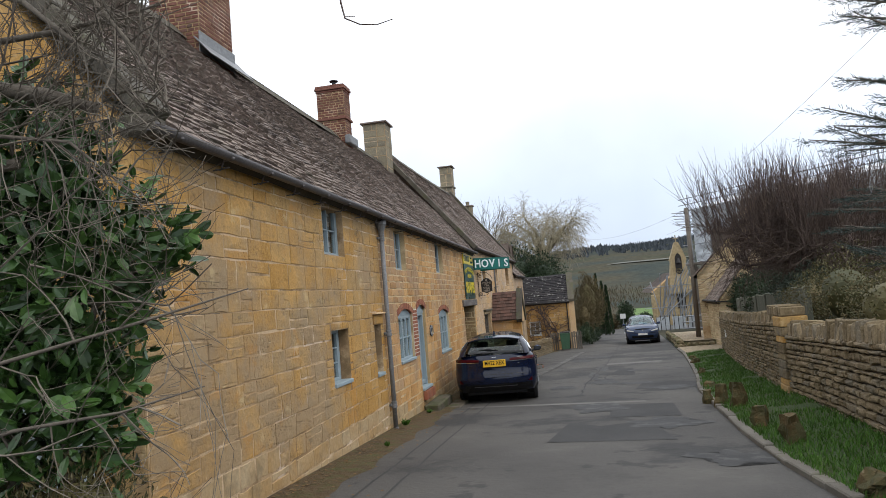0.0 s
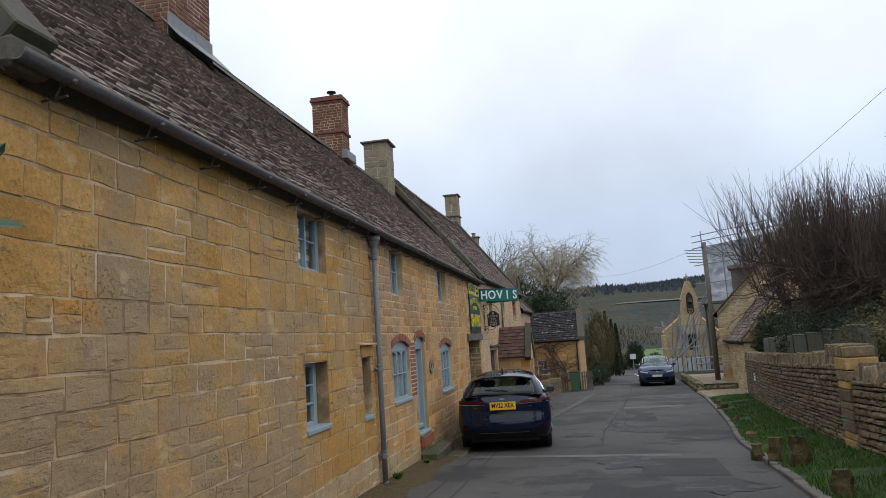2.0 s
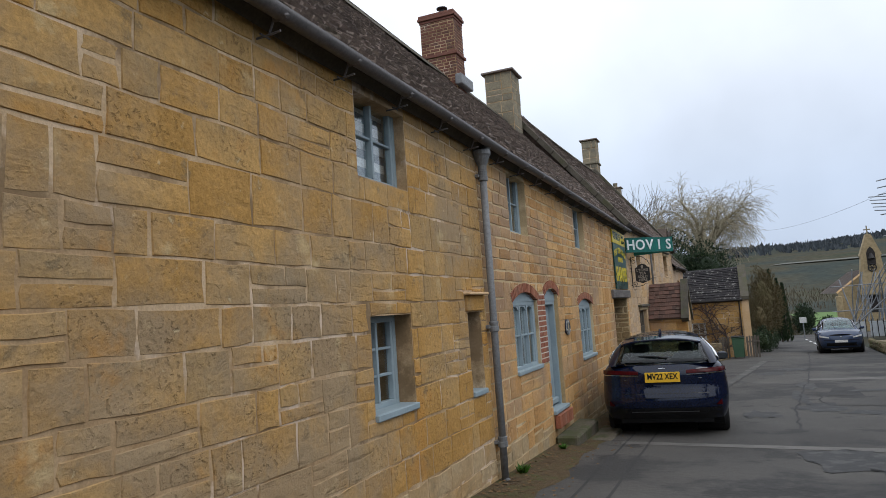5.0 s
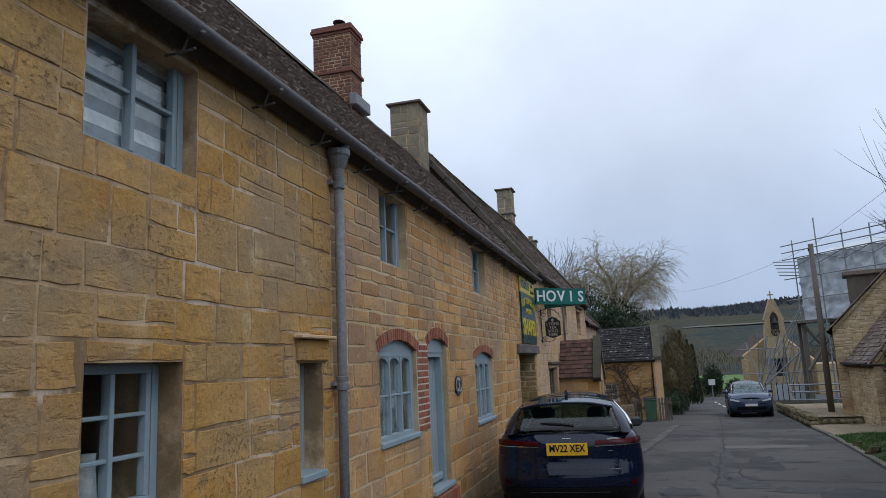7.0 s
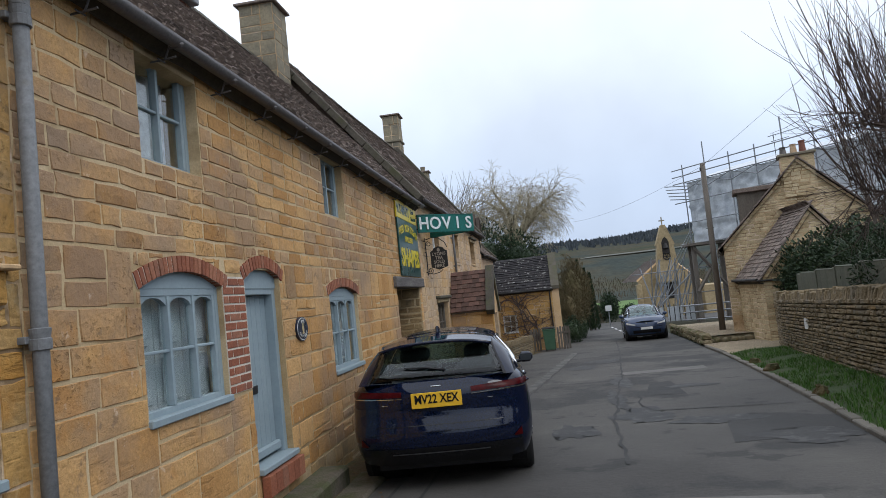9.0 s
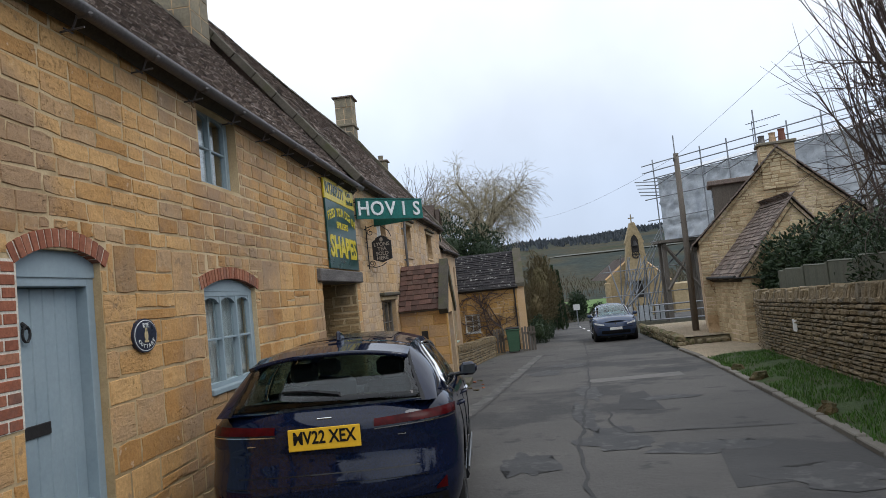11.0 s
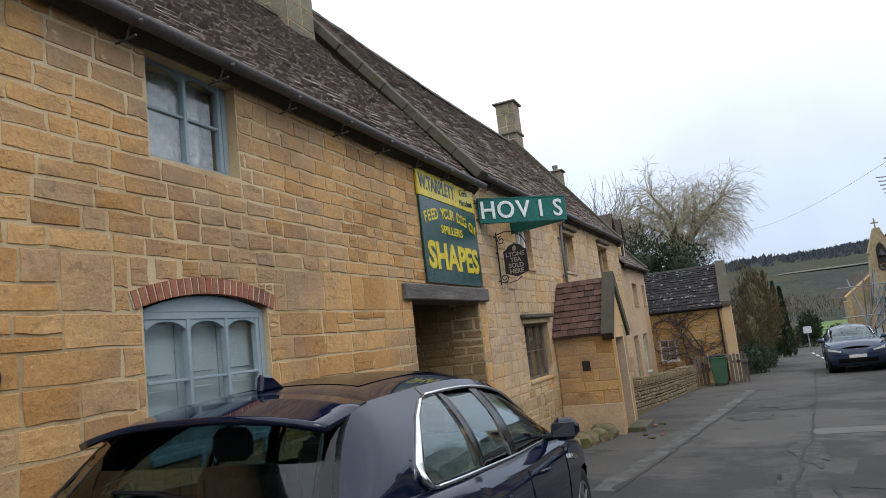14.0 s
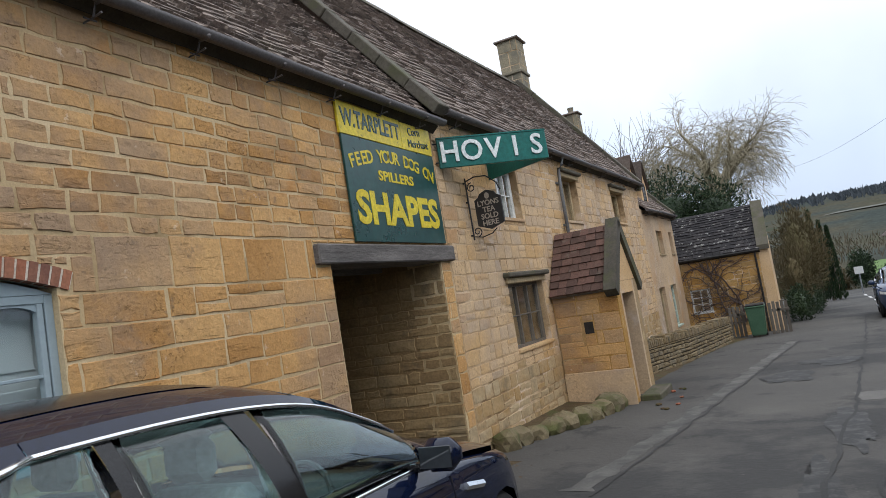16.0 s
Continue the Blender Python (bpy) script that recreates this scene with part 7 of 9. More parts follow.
for i in range(9):
    y = rng.uniform(27.0, 29.4)
    tagged(part("loose_stone", boxes((-0.05, 0.05, -0.04, 0.04, -0.01, 0.025), bevel=0.015, m=Matrix.Translation((-1.75 + rng.uniform(-0.35, 0.3), y, ground_z(y) + 0.01)) @ Matrix.Rotation(rng.uniform(0, 3), 4, "Z") @ Matrix.Scale(rng.uniform(0.5, 1.1), 4)), BRICK if i % 3 == 0 else DIRT), "small loose clod lying on the lane edge", "stone", "loose clods")
dirt = strip("dirt_strip", frange(4, 24, 0.4), lambda y: HX - 0.05, lambda y: HX + 0.62 + 0.22 * noise.noise((y * 1.3, 0, 0)), lambda y: ground_z(y) + 0.05, lambda y: ground_z(y) + 0.002, DIRT, nx=4)
tagged(dirt, "mossy dirt and leaf litter along the cottage wall", "dirt", kind="structure")
strip_left = strip("dirt_strip", frange(29, 40, 0.5), lambda y: lerp_table(LEFT_LINE, y) - 0.3, lambda y: lerp_table(LEFT_LINE, y) + 0.25 + 0.12 * noise.noise((y * 1.3, 4, 0)), lambda y: ground_z(y) + 0.05, lambda y: ground_z(y) + 0.004, DIRT, nx=3)
tagged(strip_left, "mossy dirt along the garden wall", "dirt", kind="structure")
rng = random.Random(79)
verts, faces = [], []
for _ in range(2600):
    y = rng.uniform(5, 24)
    x = HX + 0.05 + abs(rng.gauss(0, 0.32))
    z, a, s = ground_z(y) + 0.03 * rng.random() + 0.03 - 0.05 * min(1, (x - HX) / 0.5), rng.uniform(0, 6.3), rng.uniform(0.012, 0.03)
    n = len(verts)
    verts += [(x + s * math.cos(a + k), y + s * math.sin(a + k), z + rng.uniform(0, 0.012)) for k in (0, 1.9, 3.1, 5.0)]
    faces.append((n, n + 1, n + 2, n + 3))
tagged(raw("leaf_litter", verts, faces, surf("dead_leaf", [(0.10, 0.06, 0.03), (0.18, 0.11, 0.05), (0.07, 0.05, 0.03)], rnd=0.9, fine=20, bump=0)), "brown dead leaves along the wall foot", "leaves", kind="stuff")


# ---- parked cars ----
def car_paint(name, colour, flake):
    m = surf(name, [colour, flake], rough=0.5, rnd=0, big=40, fine=300, bump=0.0, metal=0.0, vary=0.1, coat=0.9, spec=0.0)
    return m


TYRE = surf("tyre_rubber", [(0.012, 0.012, 0.012), (0.02, 0.02, 0.02)], rough=0.8, rnd=0, fine=40, bump=0.2)
RIM = surf("alloy_rim", [(0.16, 0.165, 0.17), (0.22, 0.225, 0.23)], rough=0.3, rnd=0, fine=30, bump=0, metal=0.9)
CHROME = surf("bright_chrome", [(0.72, 0.73, 0.74), (0.8, 0.81, 0.82)], rough=0.12, rnd=0, fine=30, bump=0, metal=1.0, vary=0.03)
BLACKTRIM = surf("black_trim", [(0.008, 0.008, 0.009), (0.014, 0.014, 0.015)], rough=0.18, rnd=0, fine=60, bump=0.05)
REDLENS = surf("red_lens", [(0.030, 0.002, 0.003), (0.065, 0.003, 0.004)], rough=0.2, rnd=0, big=9, fine=30, bump=0, spec=0.12)
CLEARLENS = surf("clear_lens", [(0.45, 0.47, 0.48), (0.6, 0.62, 0.63)], rough=0.15, rnd=0, big=5, fine=30, bump=0, coat=1.0)
PLATEYELLOW = surf("yellow_plate", [(0.72, 0.42, 0.02), (0.78, 0.47, 0.03)], rough=0.4, rnd=0, fine=40, bump=0, vary=0.05)
INTERIOR = surf("car_interior", [(0.10, 0.10, 0.10), (0.16, 0.155, 0.15)], rough=0.7, rnd=0, fine=30, bump=0.1)
SEATPALE = surf("pale_seat_leather", [(0.30, 0.30, 0.285), (0.40, 0.39, 0.37)], rough=0.6, rnd=0, fine=30, bump=0.1)
CARGLASS = glass("tinted_car_glass", (0.48, 0.68, 0.70))
PRIVACY = glass("privacy_glass", (0.22, 0.28, 0.29))


def smooth_table(table, v):
    """Cosine-free cubic interpolation through (v, value) rows."""
    if v <= table[0][0]:
        return table[0][1]
    if v >= table[-1][0]:
        return table[-1][1]
    for i in range(len(table) - 1):
        if v <= table[i + 1][0]:
            break
    (x0, y0), (x1, y1) = table[i], table[i + 1]

    def slope(k):
        a, b = max(0, k - 1), min(len(table) - 1, k + 1)
        return (table[b][1] - table[a][1]) / (table[b][0] - table[a][0])

    h, t = x1 - x0, (v - x0) / (x1 - x0)
    return (2 * t ** 3 - 3 * t * t + 1) * y0 + (t ** 3 - 2 * t * t + t) * h * slope(i) + (3 * t * t - 2 * t ** 3) * y1 + (t ** 3 - t * t) * h * slope(i + 1)


LEN, QR, QF, PR, PF = 4.73, 0.115, 0.20, 3.0, 2.6
WIDTH = [(0.25, 0.88), (0.45, 0.945), (0.7, 0.965), (0.88, 0.955), (1.0, 0.93), (1.15, 0.885)]
REAR = [(0.25, 0.16), (0.36, 0.05), (0.5, 0.0), (0.62, 0.0), (0.72, 0.045), (0.85, 0.055), (0.98, 0.03), (1.06, 0.08), (1.15, 0.14)]
FRONT = [(0.25, 4.58), (0.4, 4.7), (0.55, 4.73), (0.75, 4.69), (0.9, 4.6), (1.0, 4.4), (1.15, 4.2)]
TOPZ = [(0.0, 1.10), (0.5, 1.125), (1.2, 1.10), (2.2, 1.065), (3.3, 1.05), (3.9, 0.99), (4.4, 0.90), (4.73, 0.80)]
AXLES, WR = (0.97, 3.84), 0.37


def plan(z, q):
    r, f, w = smooth_table(REAR, z), smooth_table(FRONT, z), smooth_table(WIDTH, z)
    if q < QR:
        h = max(0.0, 1 - (1 - q / QR) ** PR) ** (1 / PR)
    elif q > 1 - QF:
        h = max(0.0, 1 - (1 - (1 - q) / QF) ** PF) ** (1 / PF)
    else:
        h = 1.0
    return w * h, r + q * (f - r)


def rear_y(x, z):
    r, f, w = smooth_table(REAR, z), smooth_table(FRONT, z), smooth_table(WIDTH, z)
    h = min(0.995, abs(x) / w)
    return r + QR * (1 - (1 - h ** PR) ** (1 / PR)) * (f - r)


def front_y(x, z):
    r, f, w = smooth_table(REAR, z), smooth_table(FRONT, z), smooth_table(WIDTH, z)
    h = min(0.995, abs(x) / w)
    return r + (1 - QF * (1 - (1 - h ** PF) ** (1 / PF))) * (f - r)


ROOFC = [(0.14, 1.11), (0.30, 1.30), (0.45, 1.46), (0.60, 1.555), (1.0, 1.605), (1.6, 1.64), (2.1, 1.635), (2.5, 1.57), (2.9, 1.40), (3.25, 1.20), (3.5, 1.05)]
RAILW = [(0.14, 0.74), (0.45, 0.63), (0.8, 0.60), (1.5, 0.60), (2.2, 0.61), (2.7, 0.63), (3.2, 0.67), (3.5, 0.72)]
RAILD = [(0.14, 0.0), (0.4, 0.04), (0.8, 0.075), (1.6, 0.085), (2.3, 0.085), (2.9, 0.05), (3.5, 0.0)]
BELTW = [(0.14, 0.80), (0.5, 0.845), (1.0, 0.86), (2.5, 0.855), (3.2, 0.84), (3.5, 0.80)]


def side_pt(y, v, sgn, out=0.0):
    zb, zr = smooth_table(TOPZ, y), smooth_table(ROOFC, y) - smooth_table(RAILD, y)
    wb, wr = smooth_table(BELTW, y), smooth_table(RAILW, y)
    x = wb + (wr - wb) * v + 0.05 * math.sin(math.pi * v) + out
    return (sgn * x, y, zb + (zr - zb) * v)


def roof_pt(y, x, lift=0.0):
    wr, zc, dr = smooth_table(RAILW, y), smooth_table(ROOFC, y), smooth_table(RAILD, y)
    f = min(1, abs(x) / wr)
    return (x, y, zc - dr * f ** 2.6 + lift)


def sheet(grid):
    """A smooth sheet out of rows of points."""
    bm = bmesh.new()
    vs = [[bm.verts.new(p) for p in row] for row in grid]
    for a, b in zip(vs, vs[1:]):
        for k in range(len(a) - 1):
            bm.faces.new((a[k], a[k + 1], b[k + 1], b[k]))
    bmesh.ops.remove_doubles(bm, verts=bm.verts, dist=0.0005)
    return bm


def thin(grid):
    """A glass sheet with two faces."""
    bm = sheet(grid)
    bmesh.ops.solidify(bm, geom=bm.faces[:], thickness=0.004)
    bmesh.ops.recalc_face_normals(bm, faces=bm.faces)
    return bm


def build_car(name, label, place, paint, rear_detail=True):
    car = thing(name, label, "car", at=place)
    # lower body
    qs = [0, 0.0006, 0.002, 0.005, 0.01, 0.018, 0.03, 0.045, 0.06, 0.08, 0.1] + frange(0.115, 0.8, 0.0115) + [0.83, 0.86, 0.89, 0.915, 0.935, 0.955, 0.97, 0.982, 0.99, 0.995, 0.998, 0.9994, 1]
    levels = [0, 0.06, 0.16, 0.3, 0.42, 0.55, 0.68, 0.8, 0.9, 0.96, 1.0]
    bm = bmesh.new()
    for sgn in (-1, 1):
        rows = []
        for q in qs:
            row = []
            for lv in levels:
                y = plan(0.7, q)[1]
                lo = 0.27
                for ax in AXLES:
                    if abs(y - ax) < 0.41:
                        lo = max(lo, 0.355 + math.sqrt(0.41 ** 2 - (y - ax) ** 2))
                z = lo + (smooth_table(TOPZ, y) - lo) * lv
                x, yy = plan(z, q)
                inset = 0.04 * max(0, lv - 0.93) / 0.07
                row.append(bm.verts.new((sgn * max(0, x - inset), yy, z)))
            rows.append(row)
        for a, b in zip(rows, rows[1:]):
            for k in range(len(levels) - 1):
                bm.faces.new((a[k], b[k], b[k + 1], a[k + 1]))
    bmesh.ops.remove_doubles(bm, verts=bm.verts, dist=0.0008)
    bmesh.ops.recalc_face_normals(bm, faces=bm.faces)
    part("body", bm, paint, car, smooth=True)
    # bonnet and the shelf round the glass
    hood = []
    for y in frange(3.1, 4.5, 0.1):
        z = smooth_table(TOPZ, y)
        w = max(0.05, plan(z, (y - smooth_table(REAR, z)) / (smooth_table(FRONT, z) - smooth_table(REAR, z)))[0] - 0.035)
        hood.append([(w * (k / 8 - 1), y, z + 0.085 * (1 - abs(k / 8 - 1) ** 2.5) - (0.0 if y < 4.2 else 0.25 * (y - 4.2))) for k in range(17)])
    part("bonnet", sheet(hood), paint, car, smooth=True)
    for sgn in (-1, 1):
        ledge = []
        for y in frange(0.12, 3.4, 0.08):
            z = smooth_table(TOPZ, y)
            w = plan(z, (y - smooth_table(REAR, z)) / (smooth_table(FRONT, z) - smooth_table(REAR, z)))[0] - 0.04
            p = side_pt(y, 0, sgn)
            ledge.append([(sgn * w, y, z), (p[0] * 0.5 + sgn * w * 0.5, y, z + 0.008), (p[0] - sgn * 0.02, y, z)])
        part("waistline", sheet(ledge), paint, car, smooth=True)
    deck = [[(x, rear_y(x, 1.10) + 0.02 + d, 1.10 + e) for x in [0.8 * (k / 8 - 1) for k in range(17)]] for d, e in ((0, 0), (0.06, 0.012), (0.14, 0.0))]
    part("tailgate_top", sheet(deck), paint, car, smooth=True)
    # greenhouse
    glass_y = (1.26, 3.12)
    loop = [(0.0, 0.86), (0.02, 0.80), (0.06, 0.71), (0.14, 0.67), (0.28, 0.69), (0.5, 0.80), (0.72, 0.98), (0.86, 1.16), (0.90, 1.26), (1.0, 1.26)]
    for sgn in (-1, 1):
        levels2 = [0, 0.02, 0.06, 0.1, 0.14, 0.2, 0.28, 0.4, 0.5, 0.6, 0.72, 0.8, 0.86, 0.9, 1.0]
        part("rear_quarter_panel", sheet([[side_pt(0.14 + (lerp_table(loop, v) - 0.14) * k / 14, v, sgn) for v in levels2] for k in range(15)]), paint, car, smooth=True)
        part("pillar_panel", sheet([[side_pt(y, v / 6, sgn) for v in range(7)] for y in frange(glass_y[1], 3.5, 0.06)]), paint, car, smooth=True)
        part("cant_rail", sheet([[side_pt(y, v, sgn, 0.004) for v in (0.90, 0.95, 1.0)] for y in frange(glass_y[0], glass_y[1], 0.08)]), paint, car, smooth=True)
        quarter_rows = [[side_pt(lerp_table(loop, v) + (1.44 - lerp_table(loop, v)) * k / 8, v, sgn, -0.006) for v in levels2[1:-1]] for k in range(9)]
        sw = part("side_window", thin(quarter_rows), CARGLASS, car, smooth=True)
        sw.visible_shadow = False
        for a, b, gm in ((1.48, 2.02, CARGLASS), (2.12, 3.12, CARGLASS)):
            sw = part("side_window", thin([[side_pt(y, 0.02 + 0.88 * v / 6, sgn, -0.006) for v in range(7)] for y in frange(a, b, 0.06)]), gm, car, smooth=True)
            sw.visible_shadow = False
        for a, b in ((1.43, 1.49), (2.0, 2.13)):
            part("window_pillar", sheet([[side_pt(y - 0.10 * (v / 6 - 0.5) * (1 if a > 1.5 else -0.3), 0.02 + 0.88 * v / 6, sgn, 0.003) for v in range(7)] for y in frange(a, b, 0.03)]), BLACKTRIM, car, smooth=True)
        bm = bmesh.new()
        tube(bm, [side_pt(y, 0.02, sgn, 0.010) for y in frange(0.80, 3.2, 0.12)], 0.009, 6)
        tube(bm, [side_pt(y, 0.90, sgn, 0.010) for y in frange(1.26, 3.1, 0.1)], 0.011, 6)
        tube(bm, [side_pt(y, v, sgn, 0.010) for v, y in loop[1:-1]], [0.010, 0.018, 0.024, 0.022, 0.018, 0.014, 0.012, 0.011], 8)
        part("chrome_trim", bm, CHROME, car, smooth=True)
        # fin of paint between trim and glass at the rear corner
        m0 = side_pt(3.0, 0.12, sgn)
        bm = boxes((-0.10, 0.10, -0.05, 0.08, -0.075, 0.075), bevel=0.05, m=Matrix.Translation((m0[0] + sgn * 0.17, 2.96, m0[2] + 0.04)))
        mirror = part("wing_mirror", bm, paint, car, smooth=True)
        part("mirror_glass", boxes((-0.08, 0.08, -0.004, 0.004, -0.05, 0.05), bevel=0.003, m=Matrix.Translation((m0[0] + sgn * 0.17, 2.905, m0[2] + 0.04))), WINGLASS, mirror)
        part("mirror_arm", tubes(([(m0[0], 2.98, m0[2] - 0.02), (m0[0] + sgn * 0.12, 2.97, m0[2])], 0.025)), BLACKTRIM, mirror)
        for y in (1.35, 2.35):
            x = plan(0.93, (y - 0.03) / 4.5)[0]
            part("door_handle", tubes(([(sgn * (x - 0.01), y, 0.93), (sgn * (x + 0.03), y + 0.03, 0.935), (sgn * (x + 0.03), y + 0.2, 0.93), (sgn * (x - 0.01), y + 0.23, 0.925)], 0.014)), paint, car, smooth=True)
        for y0, y1 in ((1.12, 1.16), (2.1, 2.07), (3.2, 3.16)):
            part("door_seam", tubes(([(sgn * (plan(z, (y0 - 0.03) / 4.6)[0] + 0.001 - (0.04 if z > 1.04 else 0)), y0 + (y1 - y0) * (1.0 - z), z) for z in (0.42, 0.55, 0.7, 0.85, 0.98)], 0.005), sides=4), BLACKTRIM, car)
        part("sill_trim", tubes(([(sgn * 0.915, y, 0.29) for y in (1.42, 2.4, 3.4)], 0.05)), BLACKTRIM, car)
        part("sill_strip", tubes(([(sgn * 0.962, y, 0.345) for y in (1.42, 2.4, 3.4)], [0.012, 0.02, 0.014])), RIM, car)
        part("side_vent", tubes(([(sgn * (plan(0.88, 0.74)[0] + 0.006), 3.32, 0.90), (sgn * (plan(0.88, 0.76)[0] + 0.006), 3.55, 0.86)], 0.02), sides=5), CHROME, car)
        for ax in AXLES:
            bm = bmesh.new()
            n = 36
            prof = [(0.245, 0.10), (0.30, 0.115), (0.35, 0.11), (WR, 0.08), (WR, -0.08), (0.35, -0.11), (0.245, -0.10)]
            rings = [[bm.verts.new((sgn * 0.825 + sgn * p[1], ax + p[0] * math.cos(k * math.tau / n), WR + p[0] * math.sin(k * math.tau / n))) for p in prof] for k in range(n)]
            for k in range(n):
                a, b = rings[k], rings[(k + 1) % n]
                for j in range(len(prof) - 1):
                    bm.faces.new((a[j], a[j + 1], b[j + 1], b[j]))
            bmesh.ops.recalc_face_normals(bm, faces=bm.faces)
            wheel = part("wheel", bm, TYRE, car, "black tyre on an alloy rim", smooth=True)
            bm = bmesh.new()
            for k in range(10):
                t = k * math.tau / 10
                tube(bm, [(sgn * 0.90, ax + 0.05 * math.cos(t), WR + 0.05 * math.sin(t)), (sgn * 0.915, ax + 0.245 * math.cos(t + 0.1), WR + 0.245 * math.sin(t + 0.1))], [0.03, 0.02], 6)
            tube(bm, [(sgn * 0.88, ax, WR), (sgn * 0.925, ax, WR)], 0.06, 14)
            for k in range(24):
                tube(bm, [(sgn * 0.92, ax + 0.245 * math.cos(t), WR + 0.245 * math.sin(t)) for t in (k * math.tau / 24, (k + 1) * math.tau / 24)], 0.018, 5)
            part("rim", bm, RIM, wheel)
            part("wheel_well", tubes(([(sgn * 0.45, ax, 0.40), (sgn * 0.86, ax, 0.40)], 0.408), sides=28), BLACKTRIM, car)
    ys = frange(0.62, 2.42, 0.09)
    part("roof", sheet([[roof_pt(y, smooth_table(RAILW, y) * (k / 8 - 1)) for k in range(17)] for y in ys]), paint, car, smooth=True)
    for a, b, gm, nm, wide in ((0.16, 0.60, PRIVACY, "rear_window", 0.96), (2.44, 3.48, CARGLASS, "windscreen", 1.0)):
        w = part(nm, thin([[roof_pt(y, wide * smooth_table(RAILW, y) * (k / 8 - 1)) for k in range(17)] for y in frange(a, b, 0.055)]), gm, car, smooth=True)
        w.visible_shadow = False
    for sgn in (-1, 1):
        part("rear_corner_panel", sheet([[roof_pt(y, sgn * smooth_table(RAILW, y) * f) for f in (0.96, 0.98, 1.0)] for y in frange(0.14, 0.64, 0.05)]), BLACKTRIM, car, smooth=True)
    part("sunroof", sheet([[roof_pt(y, 0.42 * (k / 4 - 1), 0.003) for k in range(9)] for y in frange(1.0, 2.2, 0.1)]), BLACKTRIM, car, smooth=True)
    def lip(y, x):
        return (x, y + 0.05 * abs(x / 0.6) ** 3 * (1 if y < 0.5 else 0), 1.572 - 0.16 * (0.66 - y) - 0.07 * abs(x / 0.62) ** 2.6)

    bm = sheet([[lip(y, 0.615 * (k / 10 - 1)) for k in range(21)] for y in (0.27, 0.30, 0.38, 0.48, 0.58, 0.68)])
    bmesh.ops.solidify(bm, geom=bm.faces[:], thickness=0.03)
    part("roof_spoiler", bm, paint, car, smooth=True)
    bm = bmesh.new()
    prism(bm, [(0.78, 1.585), (1.0, 1.60), (0.88, 1.665), (0.80, 1.672)], -0.02, 0.02, "x")
    bmesh.ops.bevel(bm, geom=bm.edges[:], offset=0.012, segments=1, affect="EDGES")
    part("roof_antenna", bm, paint, car)
    # inside
    part("cabin_floor", boxes((-0.78, 0.78, 0.3, 3.3, 0.5, 0.72), bevel=0.05), INTERIOR, car)
    for y, wd in ((1.05, 0.62), (2.05, 0.0)):
        for sgn in (-1, 1):
            seat = part("seat", boxes((sgn * 0.38 - 0.25, sgn * 0.38 + 0.25, y, y + 0.17, 0.72, 1.22), (sgn * 0.38 - 0.26, sgn * 0.38 + 0.26, y + 0.1, y + 0.6, 0.70, 0.84), bevel=0.05), SEATPALE, car)
            part("headrest", boxes((sgn * 0.38 - 0.12, sgn * 0.38 + 0.12, y - 0.02, y + 0.08, 1.25, 1.42), bevel=0.04), SEATPALE, seat)
    part("dashboard", boxes((-0.75, 0.75, 2.9, 3.3, 0.7, 1.04), bevel=0.06), INTERIOR, car)
    bm = bmesh.new()
    for k in range(18):
        tube(bm, [(0.38 + 0.18 * math.cos(t), 2.72 + 0.05 * math.sin(t), 1.0 + 0.17 * math.sin(t)) for t in (k * math.tau / 18, (k + 1) * math.tau / 18)], 0.015, 6)
    part("steering_wheel", bm, INTERIOR, car)

    def patch(pname, mtl, x0, x1, zlo, zhi, front=False, lift=0.006, nx=12):
        fn = front_y if front else rear_y
        g = []
        for i in range(nx + 1):
            f = i / nx
            x = x0 + (x1 - x0) * f
            a, b = zlo(f), zhi(f)
            g.append([(x * (1 + lift * 0.5), fn(x, a + (b - a) * k / 3) + (lift if front else -lift), a + (b - a) * k / 3) for k in range(4)])
        return part(pname, sheet(g), mtl, car, smooth=True)

    if rear_detail:
        for sgn in (-1, 1):
            patch("tail_light", REDLENS, sgn * 0.36, sgn * 0.935, lambda f: 0.965 + 0.02 * f, lambda f: 1.018 + 0.03 * f)
            patch("light_trim", CHROME, sgn * 0.36, sgn * 0.93, lambda f: 0.944 + 0.02 * f, lambda f: 0.952 + 0.02 * f)
            patch("reflector", REDLENS, sgn * 0.76, sgn * 0.84, lambda f: 0.48, lambda f: 0.495 + 0.07 * f)
        patch("bumper_trim", BLACKTRIM, -0.84, 0.84, lambda f: 0.27, lambda f: 0.45)
        patch("diffuser", RIM, -0.5, 0.5, lambda f: 0.385, lambda f: 0.398, lift=0.012)
        patch("bumper_crease", BLACKTRIM, -0.72, 0.72, lambda f: 0.600, lambda f: 0.606)
        patch("tailgate_seam", BLACKTRIM, -0.66, 0.66, lambda f: 0.665, lambda f: 0.673, lift=0.003)
        plate = part("number_plate", boxes((-0.262, 0.262, -0.012, 0.0, 0.84, 0.995), bevel=0.004), PLATEYELLOW, car, "yellow number plate with black characters")
        for v in plate.data.vertices:
            v.co.y += rear_y(0, 0.92) - 0.008
        text("MV22 XEX", 0.125, Matrix.Translation((0, rear_y(0, 0.92) - 0.022, 0.925)) @ Euler((radians(90), 0, 0)).to_matrix().to_4x4(), BLACKTRIM, plate, depth=0.002, width=0.455, bold=0.003)
        part("badge", boxes((-0.055, 0.055, rear_y(0, 1.05) - 0.010, rear_y(0, 1.05), 1.045, 1.056), bevel=0.003), CHROME, car)
        part("badge", boxes((0.44, 0.58, rear_y(0.5, 0.85) - 0.006, rear_y(0.5, 0.85), 0.885, 0.897), bevel=0.003), CHROME, car)
